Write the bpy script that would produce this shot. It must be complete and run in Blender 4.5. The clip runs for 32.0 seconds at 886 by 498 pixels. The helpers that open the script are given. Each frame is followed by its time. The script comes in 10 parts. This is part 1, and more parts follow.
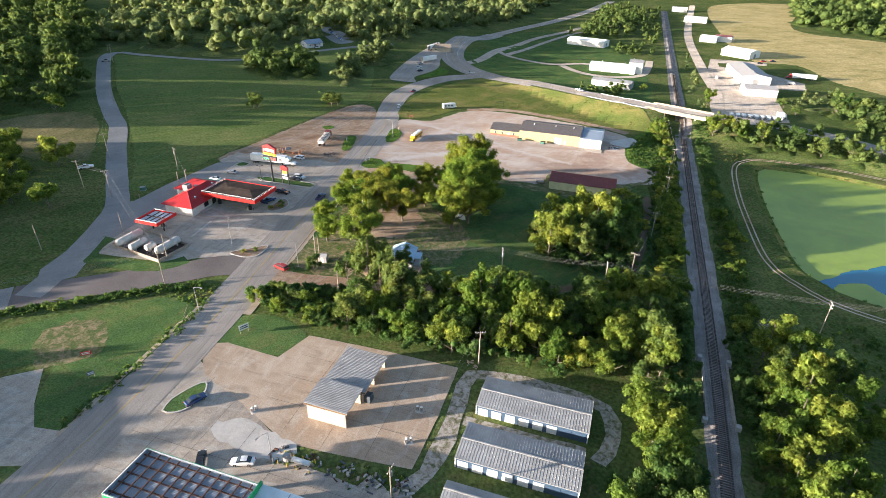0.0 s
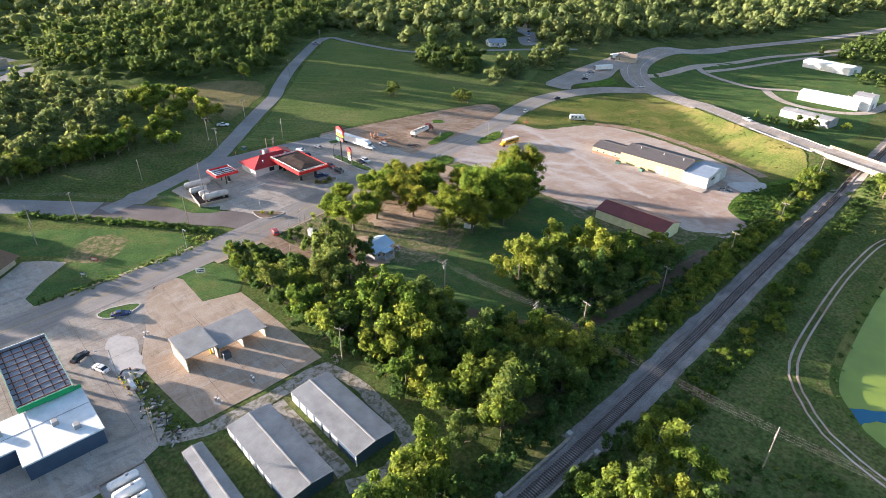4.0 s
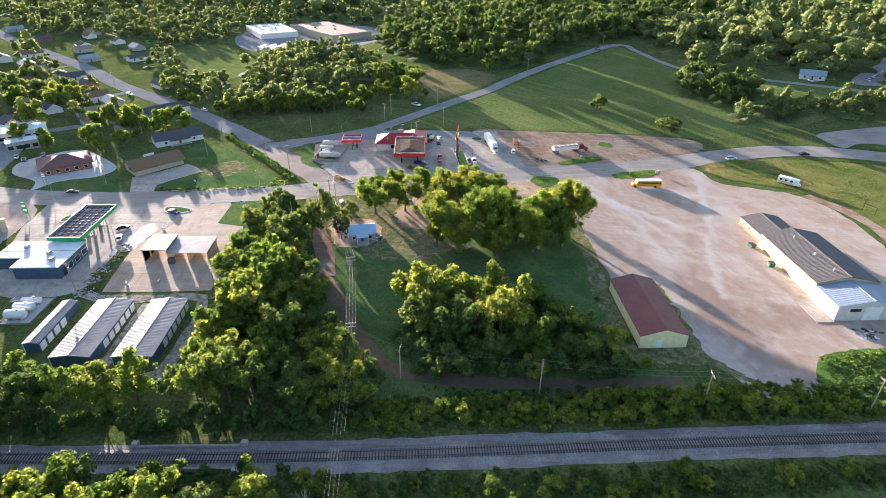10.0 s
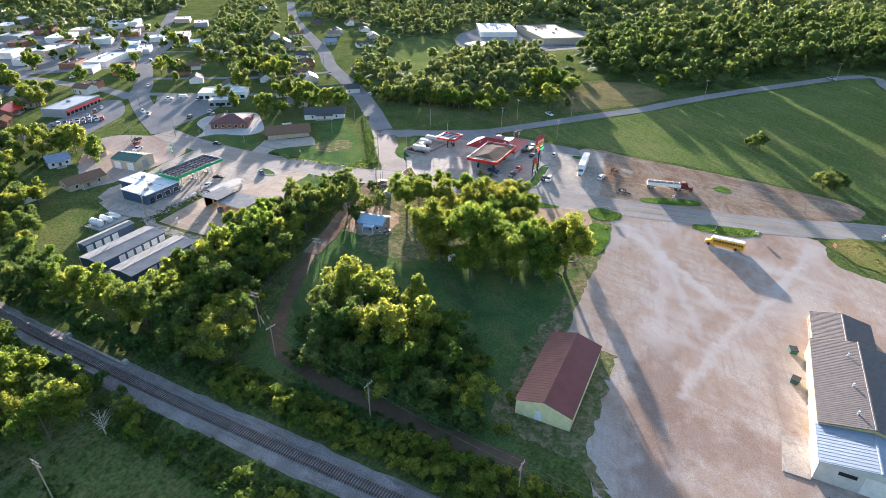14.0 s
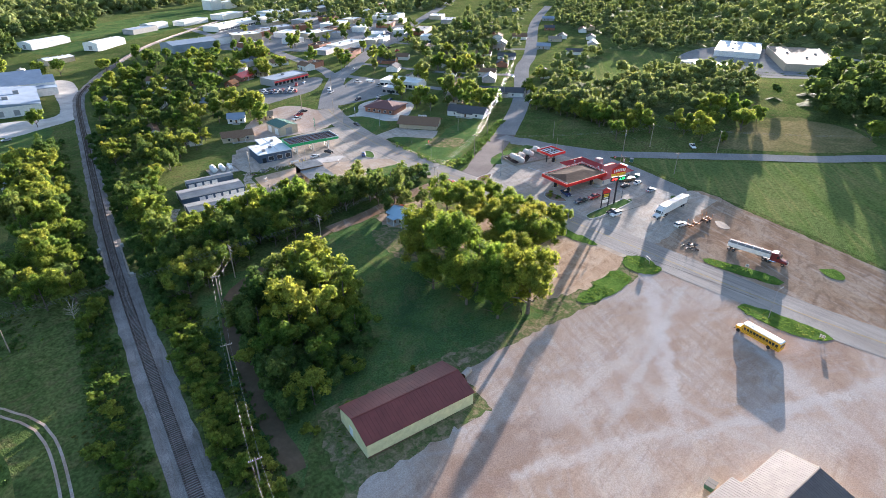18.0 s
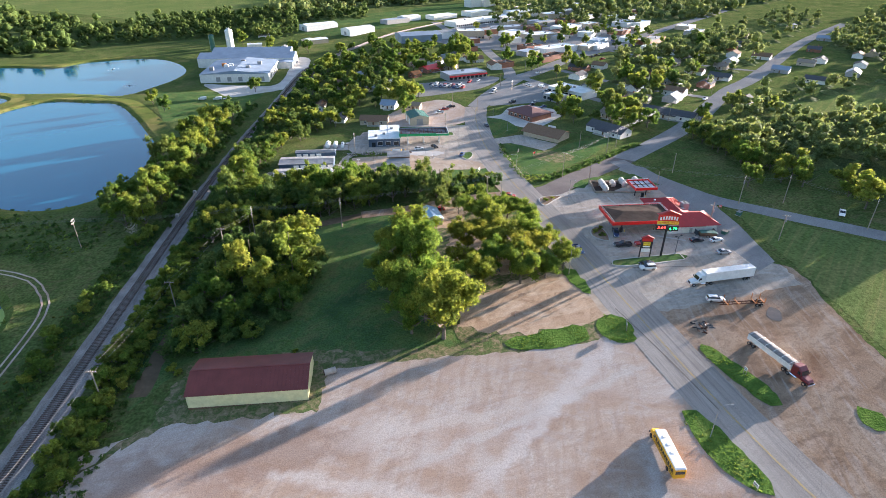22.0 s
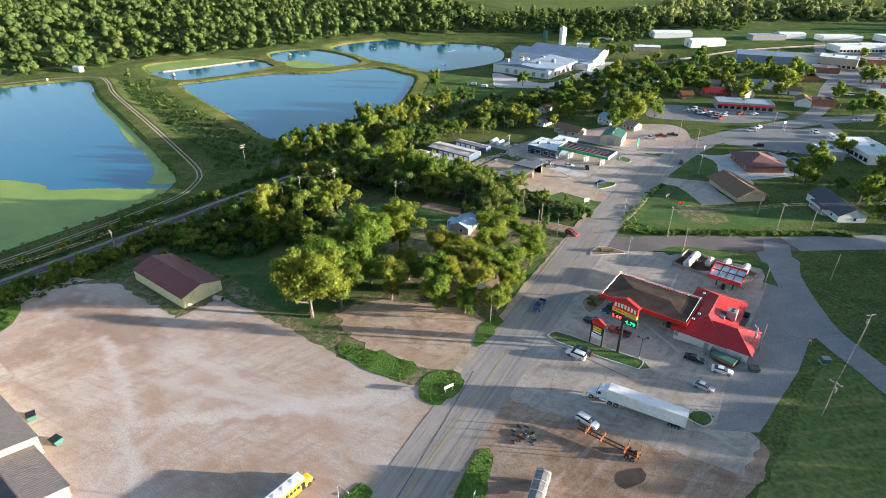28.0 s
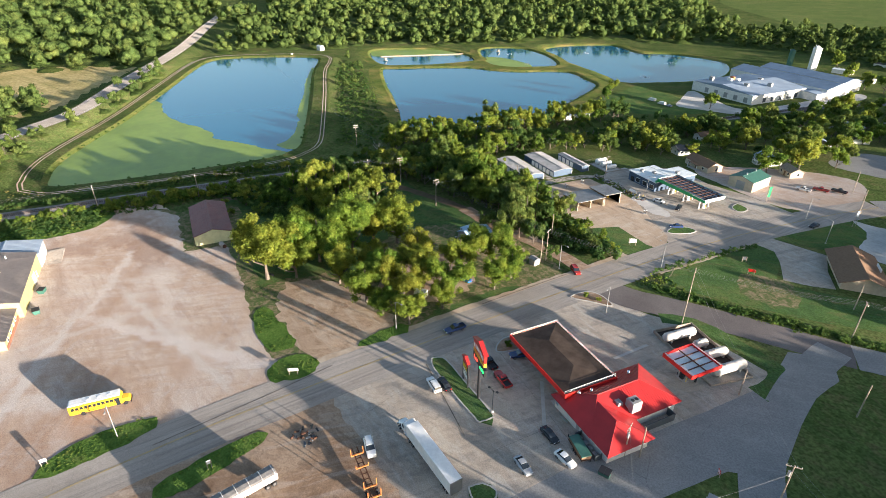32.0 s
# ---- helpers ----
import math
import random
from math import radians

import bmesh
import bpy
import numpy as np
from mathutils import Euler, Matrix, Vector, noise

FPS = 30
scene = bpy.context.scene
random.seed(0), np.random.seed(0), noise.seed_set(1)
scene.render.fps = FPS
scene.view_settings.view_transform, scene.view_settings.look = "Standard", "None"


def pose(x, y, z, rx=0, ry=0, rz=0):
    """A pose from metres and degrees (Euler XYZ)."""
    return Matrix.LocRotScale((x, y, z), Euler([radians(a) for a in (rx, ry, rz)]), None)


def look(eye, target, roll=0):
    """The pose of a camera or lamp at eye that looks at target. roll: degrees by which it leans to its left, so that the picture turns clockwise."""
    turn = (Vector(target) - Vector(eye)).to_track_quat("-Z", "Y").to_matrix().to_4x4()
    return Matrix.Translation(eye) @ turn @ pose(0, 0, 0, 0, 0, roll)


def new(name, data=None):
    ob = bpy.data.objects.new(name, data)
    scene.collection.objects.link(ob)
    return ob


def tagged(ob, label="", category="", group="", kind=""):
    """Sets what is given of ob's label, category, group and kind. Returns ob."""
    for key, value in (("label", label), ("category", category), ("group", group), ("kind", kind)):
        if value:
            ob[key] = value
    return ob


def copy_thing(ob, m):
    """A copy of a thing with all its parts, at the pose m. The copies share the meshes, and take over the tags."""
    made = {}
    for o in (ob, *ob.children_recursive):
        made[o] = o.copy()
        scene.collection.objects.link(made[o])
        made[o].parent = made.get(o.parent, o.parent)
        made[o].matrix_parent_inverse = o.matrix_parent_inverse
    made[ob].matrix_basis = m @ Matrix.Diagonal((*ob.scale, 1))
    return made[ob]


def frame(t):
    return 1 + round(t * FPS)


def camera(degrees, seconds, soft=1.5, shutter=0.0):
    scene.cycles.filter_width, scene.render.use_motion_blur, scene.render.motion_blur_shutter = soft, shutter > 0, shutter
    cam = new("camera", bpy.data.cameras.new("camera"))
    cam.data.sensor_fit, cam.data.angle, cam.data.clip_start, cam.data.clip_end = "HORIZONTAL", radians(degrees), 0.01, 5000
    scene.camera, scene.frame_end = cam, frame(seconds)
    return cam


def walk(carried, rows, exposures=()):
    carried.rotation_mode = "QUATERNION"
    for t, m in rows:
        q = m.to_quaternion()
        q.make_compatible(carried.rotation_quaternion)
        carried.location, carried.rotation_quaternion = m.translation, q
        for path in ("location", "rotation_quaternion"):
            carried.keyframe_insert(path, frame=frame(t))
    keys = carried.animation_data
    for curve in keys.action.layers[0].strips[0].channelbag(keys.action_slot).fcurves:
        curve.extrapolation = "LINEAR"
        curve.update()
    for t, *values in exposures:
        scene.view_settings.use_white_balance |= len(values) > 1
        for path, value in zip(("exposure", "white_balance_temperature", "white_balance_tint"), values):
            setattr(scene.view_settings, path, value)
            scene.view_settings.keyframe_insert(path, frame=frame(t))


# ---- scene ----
cam = camera(76.4, 32.0, soft=0.55)
METRES, EYE, TILT, LEAN, TURN = 666.7, 88.0, 0.0, 0.0, 17.8
ROWS = [
    (0.0, 0.0, 0.0, 0.0, 0.56, -29.37, -0.99),
    (0.5, 0.0161, 0.0009, 0.0001, 4.04, -29.41, -0.93),
    (1.0, 0.0314, 0.0028, 0.0003, 7.38, -29.44, -0.9),
    (1.5, 0.0473, 0.0059, 0.0005, 10.91, -29.49, -0.9),
    (2.0, 0.0632, 0.0099, 0.0007, 14.47, -29.5, -0.81),
    (2.5, 0.0787, 0.0149, 0.0008, 18.0, -29.52, -0.79),
    (3.0, 0.0929, 0.0205, 0.0009, 21.32, -29.52, -0.74),
    (3.5, 0.1075, 0.0274, 0.0008, 24.82, -29.53, -0.7),
    (5.5, 0.1601, 0.0632, 0.0003, 38.6, -29.55, -0.59),
    (6.0, 0.1717, 0.0743, 0.0002, 42.13, -29.56, -0.55),
    (6.5, 0.1826, 0.0862, 0.0001, 45.68, -29.56, -0.53),
    (7.0, 0.1919, 0.098, 0.0003, 49.03, -29.59, -0.56),
    (7.5, 0.2013, 0.1111, 0.0001, 52.57, -29.54, -0.53),
    (8.0, 0.2097, 0.1248, 0.0003, 56.12, -29.58, -0.5),
    (8.5, 0.2175, 0.1392, 0.0003, 59.74, -29.56, -0.39),
    (9.0, 0.2235, 0.1528, 0.0003, 63.1, -29.59, -0.49),
    (9.5, 0.2294, 0.1679, 0.0004, 66.71, -29.63, -0.43),
    (10.0, 0.2342, 0.1832, 0.0006, 70.31, -29.64, -0.43),
    (10.5, 0.2381, 0.1987, 0.0009, 73.91, -29.68, -0.46),
    (11.0, 0.2409, 0.2136, 0.0007, 77.32, -29.63, -0.43),
    (11.5, 0.2431, 0.2297, 0.001, 80.99, -29.63, -0.4),
    (12.0, 0.2442, 0.2457, 0.0009, 84.65, -29.59, -0.36),
    (12.5, 0.2442, 0.2618, 0.0006, 88.31, -29.55, -0.26),
    (13.0, 0.2434, 0.2771, 0.0005, 91.81, -29.53, -0.23),
    (13.5, 0.2414, 0.293, 0.0002, 95.48, -29.5, -0.17),
    (14.0, 0.2384, 0.3082, 0.0, 99.08, -29.49, -0.19),
    (14.5, 0.2348, 0.3231, -0.0001, 102.7, -29.46, -0.27),
    (16.5, 0.2124, 0.3788, -0.0018, 117.01, -29.12, -0.25),
    (17.0, 0.2045, 0.3916, -0.0018, 120.52, -29.1, -0.24),
    (17.5, 0.1953, 0.4046, -0.0018, 124.22, -29.05, -0.2),
    (18.0, 0.1855, 0.4166, -0.0017, 127.88, -29.06, -0.25),
    (18.5, 0.1748, 0.4283, -0.0017, 131.54, -29.02, -0.2),
    (19.0, 0.1641, 0.4385, -0.0014, 135.01, -29.03, -0.25),
    (19.5, 0.1522, 0.4485, -0.0013, 138.64, -29.03, -0.29),
    (20.0, 0.1396, 0.458, -0.0011, 142.29, -29.05, -0.32),
    (20.5, 0.1263, 0.4668, -0.0012, 145.96, -29.02, -0.27),
    (21.0, 0.114, 0.4738, -0.0009, 149.23, -29.05, -0.29),
    (21.5, 0.1002, 0.4807, -0.0008, 152.85, -29.05, -0.35),
    (22.0, 0.0855, 0.4869, -0.0008, 156.5, -29.01, -0.3),
    (22.5, 0.0713, 0.4919, -0.0006, 159.97, -29.02, -0.26),
    (23.0, 0.0566, 0.4961, -0.0005, 163.54, -29.07, -0.3),
    (23.5, 0.0414, 0.4999, -0.0004, 167.13, -29.04, -0.26),
    (24.0, 0.0267, 0.5026, -0.0004, 170.59, -29.03, -0.25),
    (24.5, 0.0125, 0.5042, -0.0005, 173.92, -29.02, -0.23),
    (25.0, -0.0028, 0.5052, -0.0004, 177.44, -29.02, -0.2),
    (25.5, -0.0183, 0.505, -0.0004, 180.99, -29.02, -0.2),
    (27.5, -0.0797, 0.4938, -0.0007, 195.28, -28.98, -0.2),
    (28.0, -0.0949, 0.4887, -0.0006, 198.93, -28.96, -0.17),
    (28.5, -0.1086, 0.483, -0.0005, 202.32, -28.97, -0.24),
    (29.0, -0.1229, 0.476, -0.0005, 205.92, -28.95, -0.2),
    (29.5, -0.1367, 0.4682, -0.0004, 209.48, -28.96, -0.19),
    (30.0, -0.1499, 0.4596, -0.0002, 213.08, -28.98, -0.27),
    (30.5, -0.1621, 0.4506, -0.0002, 216.5, -28.99, -0.21),
    (31.0, -0.1743, 0.4402, -0.0002, 220.13, -28.98, -0.21),
    (31.5, -0.1859, 0.4292, -0.0003, 223.76, -28.99, -0.23),
    (32.0, -0.1966, 0.4176, -0.0002, 227.33, -28.99, -0.23),
]
walk(cam, [(t, pose(0, 0, EYE, TILT, LEAN, TURN) @ pose(METRES * x, METRES * y, METRES * z, 90 + pitch, roll, yaw)) for t, x, y, z, yaw, pitch, roll in ROWS], [(0.0, 2.24, 6150, 15), (4.0, 2.42, 6150, 20), (7.0, 2.56, 6150, 20), (10.0, 2.66, 6050, 20), (14.0, 2.63, 5900, 18), (19.0, 2.54, 5850, 19), (24.0, 2.4, 5880, 18), (28.0, 2.16, 5980, 13), (32.0, 2.04, 6250, 13)])

# ---- daylight: low evening sun in the south-west, clear sky ----
SUN = Vector((-0.87, -0.49, 0.0)).normalized()
SUN_ELEV = radians(7.4)
SUN_TO = Vector((SUN.x * math.cos(SUN_ELEV), SUN.y * math.cos(SUN_ELEV), math.sin(SUN_ELEV)))
world = bpy.data.worlds.new("world")
scene.world = world
world.use_nodes = True
sky = world.node_tree.nodes.new("ShaderNodeTexSky")
sky.sky_type, sky.sun_disc = "NISHITA", False
sky.sun_elevation, sky.sun_rotation = SUN_ELEV, math.atan2(SUN.x, SUN.y) % (2 * math.pi)
sky.air_density, sky.dust_density, sky.ozone_density = 1.0, 1.5, 1.5
world.node_tree.links.new(sky.outputs[0], world.node_tree.nodes["Background"].inputs[0])
world.node_tree.nodes["Background"].inputs[1].default_value = 0.087
sun_data = bpy.data.lights.new("sun", "SUN")
sun_data.energy, sun_data.angle, sun_data.color = 5.0, radians(0.6), (1.0, 0.87, 0.71)
sun_lamp = new("sun", sun_data)
sun_lamp.matrix_world = look(SUN_TO * 900, (0, 0, 0))


# ---- materials ----
def material(name, stops, scale=1.0, rough=0.85, metal=0.0, bump=0.0, bump_scale=None, detail=6.0, fine=0.0, fine_scale=None,
             island=0.0, object_var=0.0, stretch=(1, 1, 1), rot=None, warp=0.0, streak=None, crack=None, tracks=None, transmit=0.0, spec=0.3):
    """Noise-driven colour ramp in world metres, with a second finer variation, relief and piecewise variation."""
    mat = bpy.data.materials.new(name)
    mat.use_nodes = True
    nt = mat.node_tree
    b = nt.nodes["Principled BSDF"]
    b.inputs["Roughness"].default_value, b.inputs["Metallic"].default_value = rough, metal
    b.inputs["Specular IOR Level"].default_value = spec
    geo = nt.nodes.new("ShaderNodeNewGeometry")
    mapping = nt.nodes.new("ShaderNodeMapping")
    mapping.inputs["Scale"].default_value = stretch
    if rot is not None:
        mapping.vector_type = "TEXTURE"
        mapping.inputs["Rotation"].default_value = (0, 0, radians(rot))
        mapping.inputs["Scale"].default_value = tuple(1 / v for v in stretch)
    nt.links.new(geo.outputs["Position"], mapping.inputs[0])
    n = nt.nodes.new("ShaderNodeTexNoise")
    n.inputs["Scale"].default_value, n.inputs["Detail"].default_value, n.inputs["Roughness"].default_value = scale, detail, 0.6
    n.inputs["Distortion"].default_value = warp
    nt.links.new(mapping.outputs[0], n.inputs["Vector"])
    ramp = nt.nodes.new("ShaderNodeValToRGB")
    cols = [c if len(c) == 4 else (*c, 1) for _, c in stops]
    el = ramp.color_ramp.elements
    el[0].position, el[0].color = stops[0][0], cols[0]
    el[1].position, el[1].color = stops[-1][0], cols[-1]
    for (p, _), c in zip(stops[1:-1], cols[1:-1]):
        e = el.new(p)
        e.color = c
    nt.links.new(n.outputs[0], ramp.inputs[0])
    out = ramp.outputs[0]
    if streak:
        # worn streaks along the way of travel: (degrees, length, width, colour, amount)
        for deg, long_, wide, colour, amount in streak:
            mp = nt.nodes.new("ShaderNodeMapping")
            mp.vector_type = "TEXTURE"
            mp.inputs["Rotation"].default_value, mp.inputs["Scale"].default_value = (0, 0, radians(deg)), (long_, wide, 1)
            nt.links.new(geo.outputs["Position"], mp.inputs[0])
            ns = nt.nodes.new("ShaderNodeTexNoise")
            ns.inputs["Scale"].default_value, ns.inputs["Detail"].default_value, ns.inputs["Distortion"].default_value = 1.0, 5, 0.8
            nt.links.new(mp.outputs[0], ns.inputs["Vector"])
            rs = nt.nodes.new("ShaderNodeMapRange")
            rs.inputs[1].default_value, rs.inputs[2].default_value, rs.inputs[3].default_value, rs.inputs[4].default_value = 0.5, 0.68, 0.0, amount
            nt.links.new(ns.outputs[0], rs.inputs[0])
            mx = nt.nodes.new("ShaderNodeMix")
            mx.data_type = "RGBA"
            mx.inputs[7].default_value = (*colour, 1)
            nt.links.new(rs.outputs[0], mx.inputs[0])
            nt.links.new(out, mx.inputs[6])
            out = mx.outputs[2]
    for x0, y0, deg, length, wide, colour, amount in tracks or ():
        # a worn wheel way: starts at x0, y0 and runs so far in that direction, wandering and ragged
        mp = nt.nodes.new("ShaderNodeMapping")
        mp.vector_type = "TEXTURE"
        mp.inputs["Location"].default_value, mp.inputs["Rotation"].default_value = (x0, y0, 0), (0, 0, radians(deg))
        nt.links.new(geo.outputs["Position"], mp.inputs[0])
        sep = nt.nodes.new("ShaderNodeSeparateXYZ")
        nt.links.new(mp.outputs[0], sep.inputs[0])
        wob = nt.nodes.new("ShaderNodeTexNoise")
        wob.inputs["Scale"].default_value, wob.inputs["Detail"].default_value = 0.22, 6
        nt.links.new(geo.outputs["Position"], wob.inputs["Vector"])
        off = calc(nt, "MULTIPLY_ADD", wob.outputs[0], wide * 3.0, -wide * 1.5)
        dist = calc(nt, "ABSOLUTE", calc(nt, "ADD", sep.outputs[1], off))
        across = spread(nt, dist, wide * 0.3, wide, amount, 0.0)
        along = calc(nt, "MULTIPLY", spread(nt, sep.outputs[0], -4, 6, 0, 1), spread(nt, sep.outputs[0], length - 12, length + 6, 1, 0))
        out = blend(nt, calc(nt, "MULTIPLY", across, along), out, colour)
    if crack:
        size, wide, colour, amount = crack
        wob = nt.nodes.new("ShaderNodeTexNoise")
        wob.inputs["Scale"].default_value, wob.inputs["Detail"].default_value = 0.5 / size, 5
        nt.links.new(geo.outputs["Position"], wob.inputs["Vector"])
        va = nt.nodes.new("ShaderNodeVectorMath")
        va.operation = "MULTIPLY_ADD"
        va.inputs[1].default_value = (size * 0.9, size * 0.9, 0)
        nt.links.new(wob.outputs["Color"], va.inputs[0])
        nt.links.new(geo.outputs["Position"], va.inputs[2])
        vo = nt.nodes.new("ShaderNodeTexVoronoi")
        vo.voronoi_dimensions, vo.feature = "2D", "DISTANCE_TO_EDGE"
        vo.inputs["Scale"].default_value = 1.0 / size
        nt.links.new(va.outputs[0], vo.inputs["Vector"])
        gate = nt.nodes.new("ShaderNodeTexNoise")
        gate.inputs["Scale"].default_value, gate.inputs["Detail"].default_value = 0.55 / size, 4
        nt.links.new(geo.outputs["Position"], gate.inputs["Vector"])
        line = spread(nt, vo.outputs["Distance"], wide / size * 0.4, wide / size, amount, 0.0)
        out = blend(nt, calc(nt, "MULTIPLY", line, spread(nt, gate.outputs[0], 0.5, 0.6, 0.0, 1.0)), out, colour)
    if fine:
        n2 = nt.nodes.new("ShaderNodeTexNoise")
        n2.inputs["Scale"].default_value, n2.inputs["Detail"].default_value = fine_scale or scale * 14, 4
        nt.links.new(mapping.outputs[0], n2.inputs["Vector"])
        out = vary(nt, out, n2.outputs[0], fine)
    if island:
        out = vary(nt, out, geo.outputs["Random Per Island"], island)
    if object_var:
        info = nt.nodes.new("ShaderNodeObjectInfo")
        out = vary(nt, out, info.outputs["Random"], object_var, hue=0.03)
    nt.links.new(out, b.inputs["Base Color"])
    if bump:
        n3 = nt.nodes.new("ShaderNodeTexNoise")
        n3.inputs["Scale"].default_value, n3.inputs["Detail"].default_value = bump_scale or scale * 10, 5
        nt.links.new(mapping.outputs[0], n3.inputs["Vector"])
        bp = nt.nodes.new("ShaderNodeBump")
        bp.inputs["Strength"].default_value, bp.inputs["Distance"].default_value = min(bump, 1.0), 0.1 if bump < 1 else bump * 0.1
        nt.links.new(n3.outputs[0], bp.inputs["Height"])
        nt.links.new(bp.outputs[0], b.inputs["Normal"])
    if transmit:
        tr = nt.nodes.new("ShaderNodeBsdfTranslucent")
        # light that comes through a leaf is stronger and yellower than what it throws back
        thru = nt.nodes.new("ShaderNodeVectorMath")
        thru.operation = "MULTIPLY"
        thru.inputs[1].default_value = (1.4, 1.3, 0.95)
        nt.links.new(out, thru.inputs[0])
        nt.links.new(thru.outputs[0], tr.inputs[0])
        mix = nt.nodes.new("ShaderNodeMixShader")
        mix.inputs[0].default_value = transmit
        nt.links.new(b.outputs[0], mix.inputs[1])
        nt.links.new(tr.outputs[0], mix.inputs[2])
        nt.links.new(mix.outputs[0], nt.nodes["Material Output"].inputs[0])
    return mat


def calc(nt, operation, a, b=None, c=None):
    m = nt.nodes.new("ShaderNodeMath")
    m.operation = operation
    for k, v in enumerate((a, b, c)):
        if isinstance(v, (int, float)):
            m.inputs[k].default_value = v
        elif v is not None:
            nt.links.new(v, m.inputs[k])
    return m.outputs[0]


def spread(nt, v, a, b, c, d):
    m = nt.nodes.new("ShaderNodeMapRange")
    for k, q in enumerate((a, b, c, d)):
        m.inputs[k + 1].default_value = q
    nt.links.new(v, m.inputs[0])
    return m.outputs[0]


def blend(nt, factor, base, colour):
    mx = nt.nodes.new("ShaderNodeMix")
    mx.data_type = "RGBA"
    mx.inputs[7].default_value = (*colour, 1)
    nt.links.new(factor, mx.inputs[0])
    nt.links.new(base, mx.inputs[6])
    return mx.outputs[2]


def vary(nt, colour, driver, amount, hue=0.0):
    """Scale the colour's value (and shift its hue a little) by a 0..1 driver."""
    hsv = nt.nodes.new("ShaderNodeHueSaturation")
    mr = nt.nodes.new("ShaderNodeMapRange")
    mr.inputs[3].default_value, mr.inputs[4].default_value = 1 - amount, 1 + amount
    nt.links.new(driver, mr.inputs[0])
    nt.links.new(mr.outputs[0], hsv.inputs["Value"])
    if hue:
        mh = nt.nodes.new("ShaderNodeMapRange")
        mh.inputs[3].default_value, mh.inputs[4].default_value = 0.5 + hue, 0.5 - hue
        nt.links.new(driver, mh.inputs[0])
        nt.links.new(mh.outputs[0], hsv.inputs["Hue"])
    nt.links.new(colour, hsv.inputs["Color"])
    return hsv.outputs[0]


def paint(name, c, rough=0.5, metal=0.0, var=0.12, scale=0.8, spec=0.4, **kw):
    lo, hi = tuple(v * (1 - var) for v in c), tuple(min(v * (1 + var), 1) for v in c)
    return material(name, [(0.3, lo), (0.7, hi)], scale=scale, rough=rough, metal=metal, fine=var * 0.6, spec=spec, **kw)


GRASS = material("meadow grass", [(0.28, (0.046, 0.072, 0.024)), (0.44, (0.078, 0.112, 0.034)), (0.58, (0.108, 0.132, 0.044)), (0.74, (0.17, 0.155, 0.068))], 0.045, 0.95, bump=1.8, bump_scale=3.0, fine=0.95, fine_scale=1.3, warp=0.6, spec=0.0, streak=((20, 4, 3, (0.15, 0.115, 0.06), 0.45), (70, 1.6, 1.3, (0.045, 0.07, 0.018), 0.6)))
LAWN = material("mown lawn", [(0.3, (0.045, 0.086, 0.034)), (0.52, (0.076, 0.13, 0.044)), (0.64, (0.11, 0.15, 0.05)), (0.78, (0.17, 0.165, 0.06))], 0.07, 0.95, bump=1.6, bump_scale=5.0, fine=0.8, fine_scale=2.4, warp=0.5, spec=0.0, streak=((60, 6, 3.5, (0.15, 0.135, 0.06), 0.5), (15, 1.8, 1.4, (0.055, 0.105, 0.02), 0.5)))
FIELD = material("hayfield stubble", [(0.25, (0.08, 0.12, 0.04)), (0.55, (0.115, 0.152, 0.05)), (0.8, (0.18, 0.172, 0.075))], 0.03, 0.95, bump=1.6, bump_scale=3.0, fine=0.75, fine_scale=1.0, spec=0.0, streak=((45, 60, 2.2, (0.22, 0.2, 0.08), 0.5), (45, 90, 5.0, (0.085, 0.14, 0.03), 0.5)))
WEEDS = material("lush weeds", [(0.3, (0.05, 0.1, 0.02)), (0.55, (0.09, 0.155, 0.032)), (0.78, (0.15, 0.185, 0.05))], 0.3, 0.95, bump=3.0, bump_scale=2.2, fine=0.55, fine_scale=2.2, spec=0.0)
DRY = material("tall dry grass", [(0.3, (0.08, 0.118, 0.03)), (0.48, (0.125, 0.145, 0.04)), (0.66, (0.21, 0.18, 0.065))], 0.06, 0.95, bump=2.4, bump_scale=1.6, fine=0.8, fine_scale=1.5, warp=0.5, spec=0.0)
THATCH = material("brown thatchy grass", [(0.3, (0.095, 0.11, 0.042)), (0.52, (0.17, 0.15, 0.07)), (0.75, (0.24, 0.195, 0.1))], 0.06, 0.95, bump=1.5, bump_scale=2.0, fine=0.7, fine_scale=1.0, warp=0.6, spec=0.0)
WETMUD = material("wet brown mud", [(0.3, (0.05, 0.036, 0.024)), (0.7, (0.09, 0.064, 0.042))], 0.4, 0.12, fine=0.3, fine_scale=3.0, spec=0.5)
HAY = material("golden dry grass", [(0.26, (0.2, 0.2, 0.07)), (0.42, (0.38, 0.31, 0.135)), (0.6, (0.47, 0.375, 0.18)), (0.78, (0.33, 0.28, 0.11))], 0.025, 0.95, bump=1.5, bump_scale=2.0, fine=0.6, fine_scale=0.5, warp=0.8, spec=0.0, streak=((30, 30, 6, (0.2, 0.2, 0.07), 0.5),))
